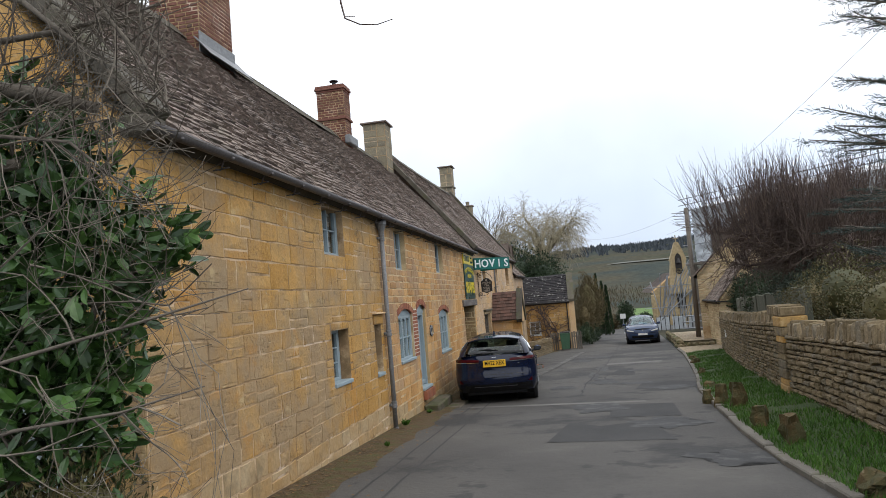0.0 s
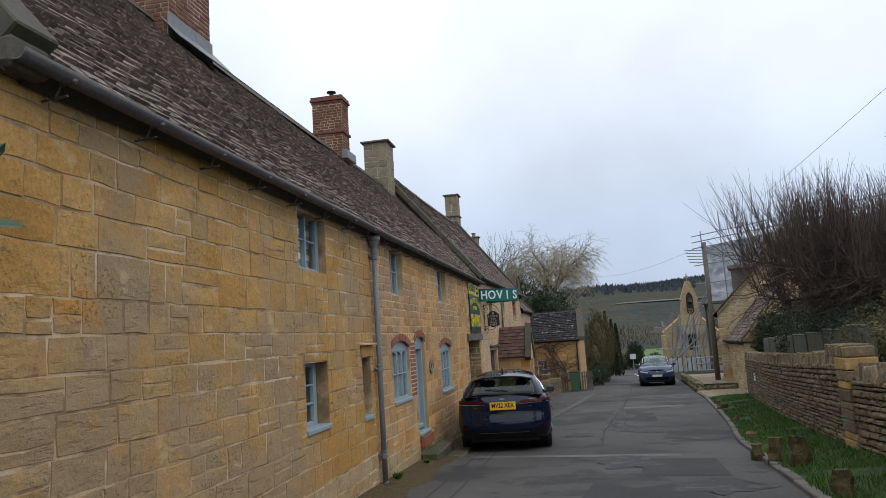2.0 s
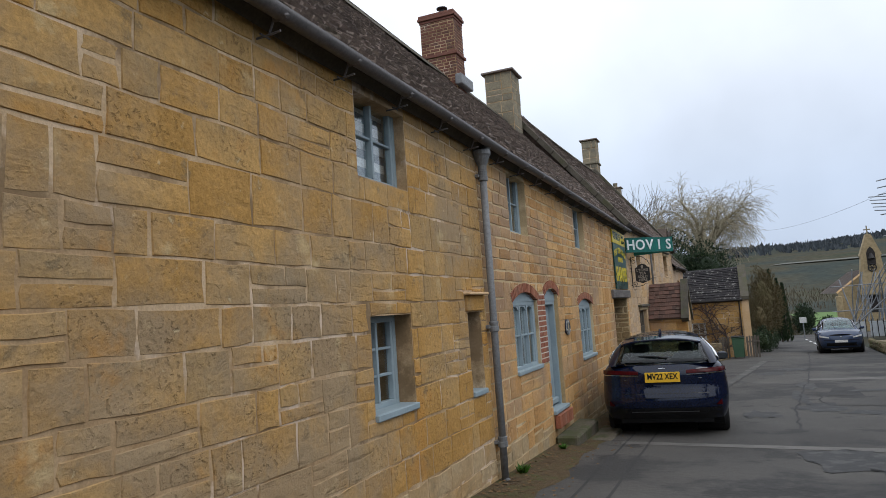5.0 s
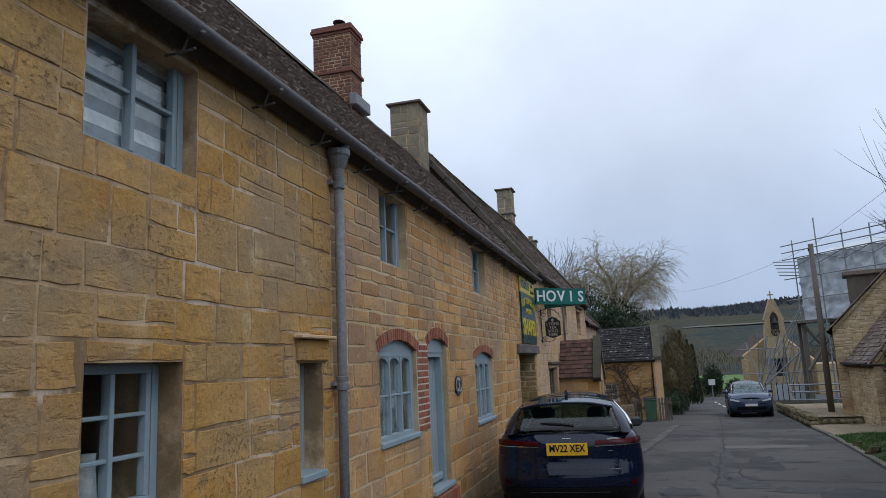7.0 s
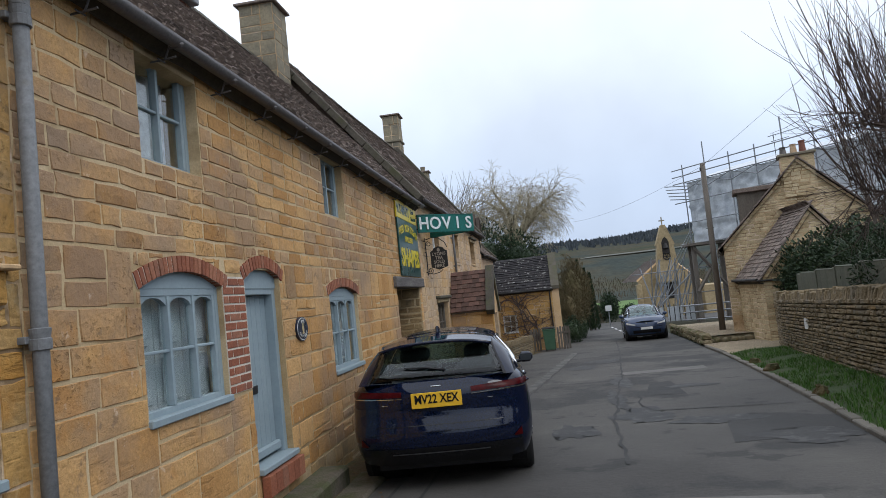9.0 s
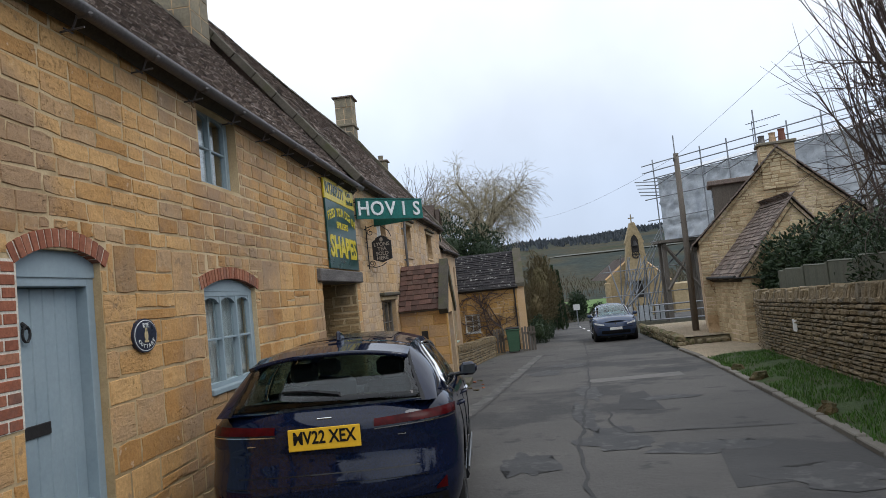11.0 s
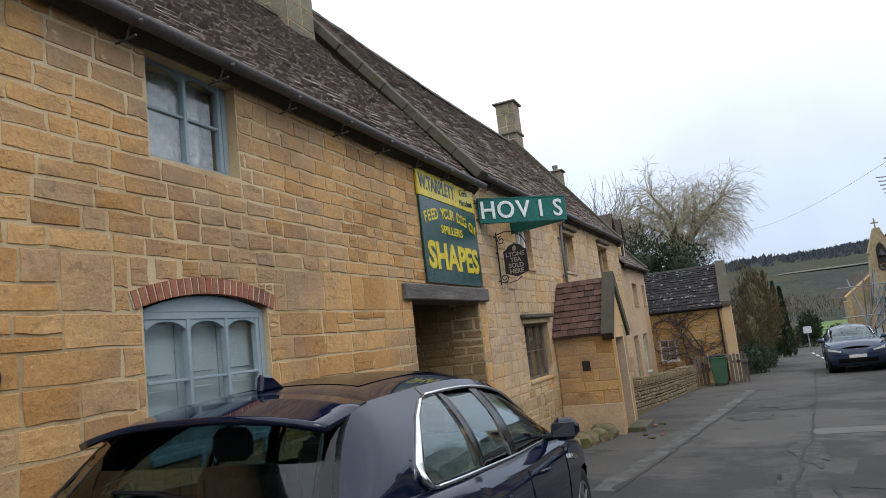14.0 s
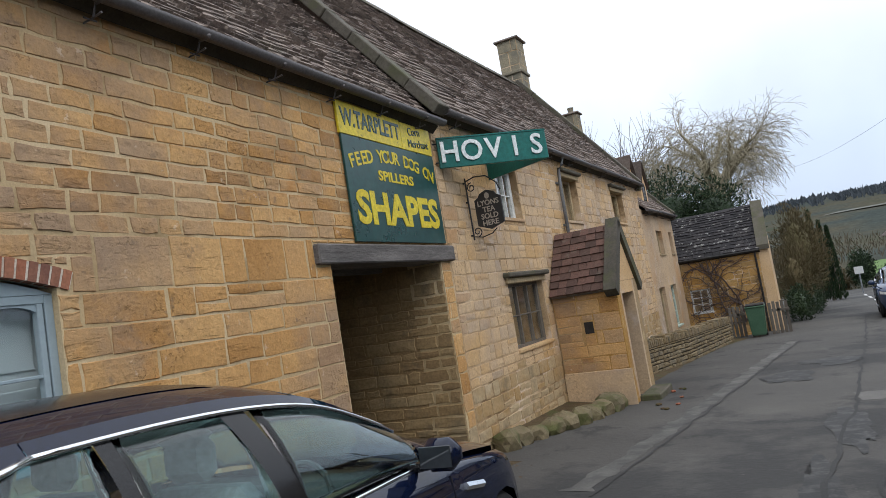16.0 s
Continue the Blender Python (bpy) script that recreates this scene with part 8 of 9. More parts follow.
        part("badge", boxes((-0.58, -0.46, rear_y(0.5, 0.85) - 0.006, rear_y(0.5, 0.85), 0.885, 0.896), bevel=0.003), CHROME, car)
        part("wiper", tubes(([roof_pt(0.2, 0.1, 0.02), roof_pt(0.22, -0.1, 0.03), roof_pt(0.24, -0.34, 0.02)], [0.018, 0.012, 0.008]), sides=6), BLACKTRIM, car)
    else:
        for sgn in (-1, 1):
            patch("headlight", CLEARLENS, sgn * 0.48, sgn * 0.86, lambda f: 0.70 + 0.06 * f, lambda f: 0.75 + 0.10 * f, front=True, lift=0.01)
        patch("lower_grille", BLACKTRIM, -0.6, 0.6, lambda f: 0.34, lambda f: 0.48, front=True, lift=0.01)
        patch("bumper_line", BLACKTRIM, -0.7, 0.7, lambda f: 0.60, lambda f: 0.62, front=True, lift=0.01)
        part("number_plate", boxes((-0.26, 0.26, front_y(0, 0.55) + 0.005, front_y(0, 0.55) + 0.02, 0.50, 0.61), bevel=0.004), WHITESIGN, car)
        part("badge", boxes((-0.04, 0.04, front_y(0, 0.76), front_y(0, 0.76) + 0.012, 0.74, 0.79), bevel=0.01), CHROME, car)
    part("underbody", boxes((-0.7, 0.7, 0.3, 4.4, 0.2, 0.5)), BLACKTRIM, car)
    return car


NAVYPAINT = car_paint("navy_car_paint", (0.003, 0.0055, 0.018), (0.006, 0.0105, 0.031))
SLATEPAINT = car_paint("slate_blue_car_paint", (0.022, 0.04, 0.085), (0.034, 0.055, 0.11))
build_car("parked_car", "dark navy estate car parked against the cottages", pose(-1.98, 15.93, ground_z(15.93) + 0.0, -2.75, 0, 3.3), NAVYPAINT)
build_car("parked_car", "slate blue hatchback parked facing up the lane", pose(3.95, 46.0, ground_z(46.0), 1.95, 0, 180 - 4), SLATEPAINT, rear_detail=False)


# ---- trees, shrubs, hedges ----
def leaf_geo(verts, faces, p, along, normal, length, width, fold=0.25):
    a = along.normalized()
    b = a.cross(normal)
    if b.length < 1e-4:
        b = a.orthogonal()
    b.normalize()
    n = b.cross(a)
    k = len(verts)
    mid = p + a * length * 0.5
    verts += [tuple(p), tuple(mid - n * length * 0.04), tuple(p + a * length - n * length * 0.12), tuple(mid + b * width * 0.5 + n * width * fold), tuple(mid - b * width * 0.5 + n * width * fold)]
    faces += [(k, k + 1, k + 3), (k + 1, k + 2, k + 3), (k, k + 4, k + 1), (k + 1, k + 4, k + 2)]


def oval_leaf(verts, faces, p, along, normal, length, width):
    a = along.normalized()
    b = a.cross(normal)
    if b.length < 1e-4:
        b = a.orthogonal()
    b.normalize()
    n = b.cross(a)
    k = len(verts)
    verts += [tuple(p)]
    for f, w in ((0.28, 0.42), (0.62, 0.5), (0.86, 0.28)):
        c = p + a * length * f - n * length * 0.10 * f * f
        verts += [tuple(c + b * width * w + n * width * 0.12), tuple(c), tuple(c - b * width * w + n * width * 0.12)]
    verts.append(tuple(p + a * length - n * length * 0.13))
    faces += [(k, k + 2, k + 1), (k, k + 3, k + 2), (k + 1, k + 2, k + 5, k + 4), (k + 2, k + 3, k + 6, k + 5), (k + 4, k + 5, k + 8, k + 7), (k + 5, k + 6, k + 9, k + 8), (k + 7, k + 8, k + 10), (k + 8, k + 9, k + 10)]


def rand_dir(rng):
    while True:
        v = Vector((rng.uniform(-1, 1), rng.uniform(-1, 1), rng.uniform(-1, 1)))
        if 0.05 < v.length < 1:
            return v.normalized()


def leaf_cloud(rng, blobs, count, length, width, upright=0.2, depth=0.45):
    """Leaves through the outer part of some blobs (centre, radii), with a ragged outline."""
    verts, faces = [], []
    weights = [b[1][0] * b[1][2] for b in blobs]
    for _ in range(count):
        c, r = rng.choices(blobs, weights)[0]
        d = rand_dir(rng)
        lump = 0.82 + 0.35 * noise.noise(d * 2.3 + Vector(c)) + 0.18 * noise.noise(d * 6 + Vector(c))
        f = lump * (1 - depth * rng.random() ** 2)
        p = Vector((c[0] + d.x * r[0] * f, c[1] + d.y * r[1] * f, c[2] + d.z * r[2] * f))
        along = (d * 0.7 + rand_dir(rng) * 0.8 + Vector((0, 0, upright)))
        (oval_leaf if width > 0.055 and length < 0.17 else leaf_geo)(verts, faces, p, along, (d + rand_dir(rng) * 0.6).normalized(), length * rng.uniform(0.7, 1.3), width * rng.uniform(0.7, 1.3))
    return verts, faces


def core_bush(name, label, category, blobs, count, length, width, material, seed, stems=(), upright=0.2, group="", core=True):
    rng = random.Random(seed)
    t = thing(name, label, category, group)
    v, f = leaf_cloud(rng, blobs, count, length, width, upright)
    tagged(raw("foliage", v, f, material, t), kind="stuff")
    if core:
        for c, r in blobs:
            bm = bmesh.new()
            bmesh.ops.create_icosphere(bm, subdivisions=2, radius=1, matrix=Matrix.Translation(c) @ Matrix.Diagonal((r[0] * 0.5, r[1] * 0.5, r[2] * 0.5, 1)))
            for vert in bm.verts:
                vert.co.z += 0.12 * noise.noise(vert.co * 1.7)
            part("inner_growth", bm, material, t)
    for s in stems:
        part("stem", tubes(s, sides=6), BARK, t)
    return t


def grow(bm, rng, p, d, length, r, depth, bend, spread, kids, up, thin=0.62, sides=5, minr=0.003):
    pts, radii = [p.copy()], [r]
    n = 4 if depth > 0 else 3
    for i in range(n):
        d = (d + rand_dir(rng) * bend + Vector((0, 0, up))).normalized()
        p = p + d * length / n
        pts.append(p.copy())
        radii.append(max(minr, r * (1 - 0.5 * (i + 1) / n)))
        if depth > 0 and i > 0:
            for _ in range(kids if i < n - 1 else kids + 1):
                grow(bm, rng, p, (d + rand_dir(rng) * spread).normalized(), length * rng.uniform(0.5, 0.8), r * thin * rng.uniform(0.6, 0.9), depth - 1, bend, spread, kids, up, thin, max(3, sides - 1), minr)
    if depth == 0:
        radii[-1] = minr * 0.6
    tube(bm, [tuple(q) for q in pts], radii, sides, cap=False)


# laurel and bare twigs beside the gable
rng = random.Random(401)
laurel = thing("laurel_bush", "glossy green laurel bush tangled with bare twigs", "bush")
blobs = [((-2.85, 3.55, 2.0), (0.62, 0.55, 0.75)), ((-3.2, 3.5, 2.7), (0.55, 0.5, 0.55)), ((-3.0, 3.5, 1.2), (0.55, 0.5, 0.6)), ((-3.6, 3.6, 1.8), (0.8, 0.6, 1.2))]
v, f = leaf_cloud(rng, blobs, 5600, 0.125, 0.056, 0.25, 0.6)
tagged(raw("foliage", v, f, LEAF, laurel), kind="stuff")
for i in range(70):
    t = rng.random()
    p = Vector((-2.5 + 0.42 * t, 3.5 + rng.uniform(-0.12, 0.12), 1.95 + 0.24 * t + rng.uniform(-0.16, 0.16) * (1 - 0.5 * t)))
    lv, lf = [], []
    oval_leaf(lv, lf, p, Vector((0.8, rng.uniform(-0.5, 0.5), rng.uniform(-0.5, 0.9))), rand_dir(rng), rng.uniform(0.10, 0.14), rng.uniform(0.05, 0.065))
    raw("leaf", lv, lf, LEAF, laurel)
part("stem", tubes(([(-3.0, 3.6, -0.2), (-2.95, 3.55, 1.0), (-2.7, 3.5, 1.8), (-2.2, 3.5, 2.12)], [0.05, 0.04, 0.02, 0.006]), ([(-3.3, 3.6, -0.2), (-3.3, 3.5, 1.6), (-3.2, 3.5, 2.9)], [0.06, 0.04, 0.01])), BARK, laurel)
low = core_bush("conifer_shrub", "feathery dark evergreen shrub at the foot of the laurel", "bush", [((-2.75, 3.35, 0.55), (0.5, 0.5, 0.55)), ((-3.1, 3.4, 0.3), (0.7, 0.5, 0.7))], 6500, 0.055, 0.014, SHRUB, 403, upright=0.6)
bare = thing("bare_shrub", "leafless shrub with long arching grey twigs", "bush")
bm = bmesh.new()
for i in range(40):
    start = Vector((-3.4 + rng.uniform(-0.6, 0.5), 3.2 + rng.uniform(-0.3, 0.3), rng.uniform(0.2, 3.3)))
    d = Vector((rng.uniform(-0.3, 1.0), rng.uniform(-0.3, 0.4), rng.uniform(-0.25, 0.7)))
    grow(bm, rng, start, d.normalized(), rng.uniform(0.7, 1.2), 0.008, 2, 0.18, 0.8, 1, 0.03, sides=4, minr=0.002)
stray = [w for w in bm.verts if w.co.x > -0.5 * w.co.y - 0.1 or w.co.x > -0.35 - 0.966 * (w.co.y - 1.9) or w.co.y > 4.9]
bmesh.ops.delete(bm, geom=stray, context="VERTS")
tagged(part("twig_growth", bm, GREYTWIG, bare), kind="stuff")
part("stem", tubes(([(-3.3, 3.2, -0.2), (-3.32, 3.2, 1.2), (-3.4, 3.2, 2.6)], [0.05, 0.04, 0.02]), ([(-4.0, 3.0, 2.3), (-3.4, 3.1, 2.55), (-2.9, 3.2, 2.6)], [0.06, 0.045, 0.03])), BARK, bare)
# old limbs and a tangle of fine twigs high before the gable
thicket = thing("bare_tree", "old grey bare tree with a dense tangle of twigs", "tree")
rng = random.Random(405)
OLD_LIMBS = [([(-4.3, 3.3, 3.05), (-3.2, 3.3, 3.1), (-2.75, 3.25, 2.98), (-2.45, 3.25, 2.86)], [0.06, 0.05, 0.04, 0.03]),
         ([(-4.2, 3.2, 2.9), (-3.4, 3.2, 3.3), (-2.6, 3.2, 3.3), (-2.0, 3.2, 3.35)], [0.03, 0.022, 0.016, 0.007]),
         ([(-3.6, 3.1, 3.8), (-2.75, 3.1, 3.45), (-2.3, 3.1, 3.05), (-2.05, 3.1, 2.75)], [0.022, 0.016, 0.011, 0.005]),
         ([(-3.2, 3.0, 3.9), (-2.3, 3.0, 3.4), (-2.0, 3.0, 3.0), (-1.85, 3.0, 2.7)], [0.02, 0.014, 0.009, 0.004]),
         ([(-3.7, 3.1, 2.4), (-3.0, 3.1, 2.75), (-2.5, 3.1, 2.65), (-2.1, 3.1, 2.3)], [0.018, 0.014, 0.009, 0.004]),
         ([(-3.6, 3.0, 1.4), (-2.8, 3.0, 1.55), (-2.1, 3.0, 1.68), (-1.5, 3.0, 1.80)], [0.016, 0.011, 0.008, 0.003]),
         ([(-3.6, 3.0, 1.0), (-2.8, 3.0, 1.2), (-2.2, 3.0, 1.26), (-1.75, 3.0, 1.36)], [0.014, 0.010, 0.007, 0.003])]
part("trunk", tubes(([(-4.3, 3.3, -0.3), (-4.35, 3.3, 1.5), (-4.3, 3.3, 3.1), (-4.0, 3.2, 3.8)], [0.16, 0.13, 0.10, 0.06])), BARK, thicket)
bm = bmesh.new()
for pts, radii in OLD_LIMBS:
    part("limb", tubes((pts, radii), sides=7), BARK, thicket, smooth=True)
    for a, b in zip(pts[:-1], pts[1:]):
        for k in range(8 if a[2] > 2 else 2):
            p = Vector(a).lerp(Vector(b), rng.random())
            d = Vector((rng.uniform(-0.2, 0.9), rng.uniform(-0.25, 0.25), rng.uniform(-0.9, 0.9)))
            grow(bm, rng, p, d.normalized(), rng.uniform(0.25, 0.6), 0.006, 2, 0.2, 0.9, 1, 0.02, sides=4, minr=0.0018)
stray = [w for w in bm.verts if w.co.x > -0.62 * w.co.y + 0.02 or w.co.y > 4.8]
bmesh.ops.delete(bm, geom=stray, context="VERTS")
tagged(part("twig_growth", bm, GREYTWIG, thicket), kind="stuff")
gate = thing("garden_gate", "pale blue-grey boarded gate beside the gable", "gate")
GATEGREY = surf("pale_gate_paint", [(0.30, 0.34, 0.37), (0.37, 0.41, 0.43)], rough=0.5, rnd=0.3, big=2, fine=25, bump=0.1)
for i in range(9):
    part("board", boxes((-5.0 + i * 0.12, -4.885 + i * 0.12, 4.98, 5.01, -0.2, 1.55), bevel=0.006), GATEGREY, gate)
part("rail", boxes((-5.0, -3.92, 5.015, 5.05, 1.2, 1.32)), GATEGREY, gate)
twig_top = thing("overhanging_twig", "single bare twig hanging into the sky", "twig")
part("stem", tubes(([(-0.96, 3.0, 3.6), (-0.945, 3.0, 3.1), (-0.93, 3.0, 3.02), (-0.86, 3.0, 2.98), (-0.78, 3.0, 2.965), (-0.70, 3.0, 2.98)], [0.006, 0.005, 0.004, 0.0035, 0.003, 0.002]), ([(-0.935, 3.0, 3.03), (-0.88, 3.0, 3.02)], 0.002), sides=4), TWIG, twig_top)

# conifer behind the near wall
conifer = thing("conifer", "blue-green pine with drooping needle tufts", "tree")
part("trunk", tubes(([(4.75, 9.0, -0.4), (4.75, 9.0, 3), (4.75, 9.0, 7.5)], [0.16, 0.12, 0.03])), BARK, conifer)
rng = random.Random(411)
verts, faces = [], []
bm = bmesh.new()
for i in range(60):
    z = rng.uniform(1.3, 5.2)
    a = rng.uniform(math.pi * 0.5, math.pi * 1.75)
    reach = (1.8 - 0.22 * abs(z - 2.6)) * rng.uniform(0.7, 1.05)
    base = Vector((4.75, 9.0, z))
    tipv = base + Vector((math.cos(a) * reach, math.sin(a) * reach, rng.uniform(-0.1, 0.5)))
    tube(bm, [tuple(base), tuple(base.lerp(tipv, 0.5) + Vector((0, 0, -0.08))), tuple(tipv)], [0.03, 0.018, 0.006], 5, cap=False)
    for k in range(16):
        q = base.lerp(tipv, 0.3 + 0.7 * k / 15) + Vector((0, 0, -0.05))
        side = (tipv - base).normalized()
        for s in (-1, 1):
            tw = (side + Vector((-side.y, side.x, 0)) * s * 0.8 + Vector((0, 0, rng.uniform(-0.1, 0.25)))).normalized()
            ln = rng.uniform(0.14, 0.3)
            for j in range(9):
                leaf_geo(verts, faces, q + tw * ln * j / 9, tw * 0.9 + rand_dir(rng) * 0.55, rand_dir(rng), rng.uniform(0.06, 0.10), 0.008, 0)
tagged(part("branch_growth", bm, BARK, conifer), kind="stuff")
tagged(raw("needles", verts, faces, NEEDLE, conifer), kind="stuff")

# bare clipped tree behind the wall
tree = thing("bare_tree", "broad leafless tree with upright purple-brown shoots", "tree")
rng = random.Random(421)
TC = Vector((6.3, 19.2, 0))
part("trunk", tubes(([(6.3, 19.2, -1.0), (6.25, 19.15, 0.6), (6.3, 19.2, 1.9)], [0.2, 0.16, 0.15])), BARK, tree)
ends = []
for i in range(24):
    a = i * math.tau / 24 + rng.uniform(-0.15, 0.15)
    reach = rng.uniform(1.2, 3.7)
    p0 = Vector((6.3, 19.2, rng.uniform(1.2, 2.1)))
    p3 = p0 + Vector((math.cos(a) * reach, math.sin(a) * reach, 0.2 + (3.7 - reach) * 0.75 * rng.random()))
    pts = [p0, p0.lerp(p3, 0.35) + Vector((0, 0, 0.2)) + rand_dir(rng) * 0.2, p0.lerp(p3, 0.7) + Vector((0, 0, 0.2)) + rand_dir(rng) * 0.25, p3]
    part("limb", tubes(([tuple(p) for p in pts], [0.07, 0.045, 0.028, 0.012]), sides=6), TWIG, tree)
    ends += [pts[1], pts[2], p3, pts[2].lerp(p3, 0.5), pts[1].lerp(pts[2], 0.5), p0.lerp(pts[1], 0.7)]
bm = bmesh.new()
for p in ends:
    out = Vector((p.x - 6.3, p.y - 19.2, 0))
    w = min(1.0, out.length / 3.0)
    out.normalize()
    for k in range(17):
        if k < 7:
            # crossing side twigs low in the crown
            d = (out * rng.uniform(-0.2, 1.0) + Vector((0, 0, rng.uniform(-0.25, 0.4))) + rand_dir(rng) * 0.9).normalized()
            grow(bm, rng, p + rand_dir(rng) * 0.12, d, rng.uniform(0.5, 0.9), 0.010, 1, 0.25, 0.8, 2, 0.02, sides=4, minr=0.003)
        else:
            # straight upright shoots, leaning out towards the rim
            d = (out * rng.uniform(0.1, 0.9) * w * w + Vector((0, 0, 1)) + rand_dir(rng) * 0.25).normalized()
            grow(bm, rng, p + rand_dir(rng) * 0.15, d, rng.uniform(0.75, 1.4) * (1.15 - 0.3 * w), 0.011, 1, 0.07, 0.45, 1, 0.08, sides=4, minr=0.003)
tagged(part("shoot_growth", bm, TWIG, tree), kind="stuff")

# shrubs and hedge behind the wall
core_bush("hedge", "dense dark laurel hedge behind the fence", "hedge", [((7.6, 27.6, 1.0), (1.0, 1.8, 1.25)), ((7.9, 29.8, 1.1), (1.0, 1.6, 1.25)), ((7.7, 31.6, 0.9), (1.0, 1.5, 1.3)), ((7.3, 33.0, 0.5), (0.6, 0.8, 1.5)), ((7.4, 25.2, 1.0), (1.0, 1.8, 1.3))], 9000, 0.16, 0.065, DARKLEAF, 431)
core_bush("shrub", "olive-green leafy shrub over the wall", "bush", [((4.9, 13.8, 1.2), (0.8, 1.2, 0.95)), ((4.7, 11.6, 1.0), (0.7, 1.2, 0.8)), ((5.0, 15.9, 1.0), (0.7, 1.0, 0.8))], 7000, 0.06, 0.03, SHRUB, 433)
core_bush("shrub", "grey-green shrub behind the boundary wall", "bush", [((5.5, 17.8, 0.9), (0.8, 1.4, 1.1)), ((6.1, 21.0, 0.8), (0.8, 1.4, 1.1))], 11000, 0.08, 0.03, surf("grey_green_leaf", [(0.04, 0.055, 0.04), (0.07, 0.09, 0.065)], rnd=0.8, fine=12, bump=0, rough=0.6), 435)
core_bush("shrub", "dark evergreen shrub beside the fence", "bush", [((6.1, 23.5, 0.6), (0.9, 1.2, 1.1)), ((6.6, 25.5, 0.9), (0.8, 1.0, 1.0))], 5000, 0.10, 0.04, DARKLEAF, 437)
bm = bmesh.new()
rng = random.Random(439)
grow(bm, rng, Vector((7.1, 26.5, -0.5)), Vector((0, 0, 1)), 2.6, 0.05, 2, 0.12, 0.8, 1, 0.05, sides=6, minr=0.006)
tagged(part("sapling", bm, BARK), "small bare grey sapling by the hedge", "tree")

# trees beyond the houses
willow = thing("willow_tree", "large pale leafless willow with hanging twigs", "tree")
rng = random.Random(441)
part("trunk", tubes(([(-2.3, 55.5, -2.5), (-2.4, 55.4, 2.0), (-2.3, 55.4, 4.6)], [0.45, 0.36, 0.3])), BARK, willow)
bm = bmesh.new()
bm2 = bmesh.new()
for i in range(13):
    a = i * math.tau / 13 + rng.uniform(-0.2, 0.2)
    p0 = Vector((-2.3, 55.4, rng.uniform(3.6, 4.6)))
    p3 = p0 + Vector((math.cos(a) * rng.uniform(1.6, 3.0), math.sin(a) * 2.4, rng.uniform(1.2, 3.7)))
    mid = p0.lerp(p3, 0.5) + Vector((0, 0, 0.5)) + rand_dir(rng) * 0.3
    part("limb", tubes(([tuple(p0), tuple(mid), tuple(p3)], [0.2, 0.11, 0.05]), sides=6), PALETWIG, willow)
    for q in (mid, mid.lerp(p3, 0.5), p3):
        for k in range(11):
            d = (Vector((q.x + 2.3, q.y - 55.4, 0)).normalized() * rng.uniform(0.2, 1.0) + Vector((0, 0, rng.uniform(0.0, 0.8))) + rand_dir(rng) * 0.7).normalized()
            grow(bm2, rng, q, d, rng.uniform(0.8, 1.45), 0.022, 2, 0.2, 0.7, 1, -0.14, sides=4, minr=0.007)
tagged(part("twig_growth", bm2, PALETWIG, willow), kind="stuff")
bare2 = thing("bare_tree", "grey leafless tree behind the houses", "tree")
bm = bmesh.new()
for i in range(10):
    grow(bm, rng, Vector((-7.6, 58, 1.5)), Vector((rng.uniform(-0.8, 0.8), rng.uniform(-0.5, 0.5), 1)).normalized(), rng.uniform(3.0, 4.2), 0.12, 3, 0.14, 0.6, 1, 0.06, sides=5, minr=0.010)
tagged(part("twig_growth", bm, BARK, bare2), kind="stuff")
part("trunk", tubes(([(-7.6, 58, -2.6), (-7.6, 58, 1.8)], [0.35, 0.25])), BARK, bare2)
core_bush("evergreen_tree", "dark spreading yew behind the outbuilding", "tree", [((-3.8, 48.5, 2.9), (2.0, 1.6, 2.6)), ((-2.0, 48.3, 2.7), (1.8, 1.4, 2.1)), ((-5.8, 49, 3.2), (1.9, 1.6, 2.6))], 11000, 0.2, 0.07, DARKLEAF, 451)
BROWNSHRUB = surf("winter_twig_mass", [(0.085, 0.065, 0.035), (0.13, 0.10, 0.05), (0.10, 0.09, 0.04)], rnd=0.9, fine=10, bump=0)
core_bush("shrub", "tall olive-brown winter shrub past the outbuilding", "bush", [((0.9, 50.5, 0.9), (1.1, 1.5, 2.3)), ((0.5, 48.0, -0.2), (0.8, 1.2, 1.6)), ((1.3, 53.5, 0.4), (1.0, 1.5, 1.9))], 9000, 0.22, 0.03, BROWNSHRUB, 453, upright=0.8)
core_bush("shrub", "dark ivy-covered hedge bank by the lane", "bush", [((0.5, 46.5, -1.3), (0.6, 1.6, 0.9)), ((0.9, 50.0, -1.4), (0.6, 2.0, 0.9)), ((1.1, 54.0, -1.6), (0.7, 2.0, 0.9))], 5000, 0.12, 0.05, DARKLEAF, 455)
for i, (x, h) in enumerate(((1.9, 5.3), (2.35, 4.6), (2.7, 4.2))):
    rng2 = random.Random(457 + i)
    cy = thing("cypress", "slim dark cypress against the hill", "tree", "cypresses")
    v, f = [], []
    for _ in range(900):
        z = rng2.random()
        a = rng2.uniform(0, math.tau)
        r = 0.42 * (1 - z) * rng2.uniform(0.6, 1.0)
        leaf_geo(v, f, Vector((x + r * math.cos(a), 62 + r * math.sin(a), -2.4 + h * z)), Vector((math.cos(a) * 0.4, math.sin(a) * 0.4, 1)), rand_dir(rng2), 0.3, 0.07)
    tagged(raw("crown", v, f, DARKLEAF, cy), kind="stuff")
    part("trunk", tubes(([(x, 62, -2.6), (x, 62, h - 3.0)], [0.08, 0.03])), BARK, cy)
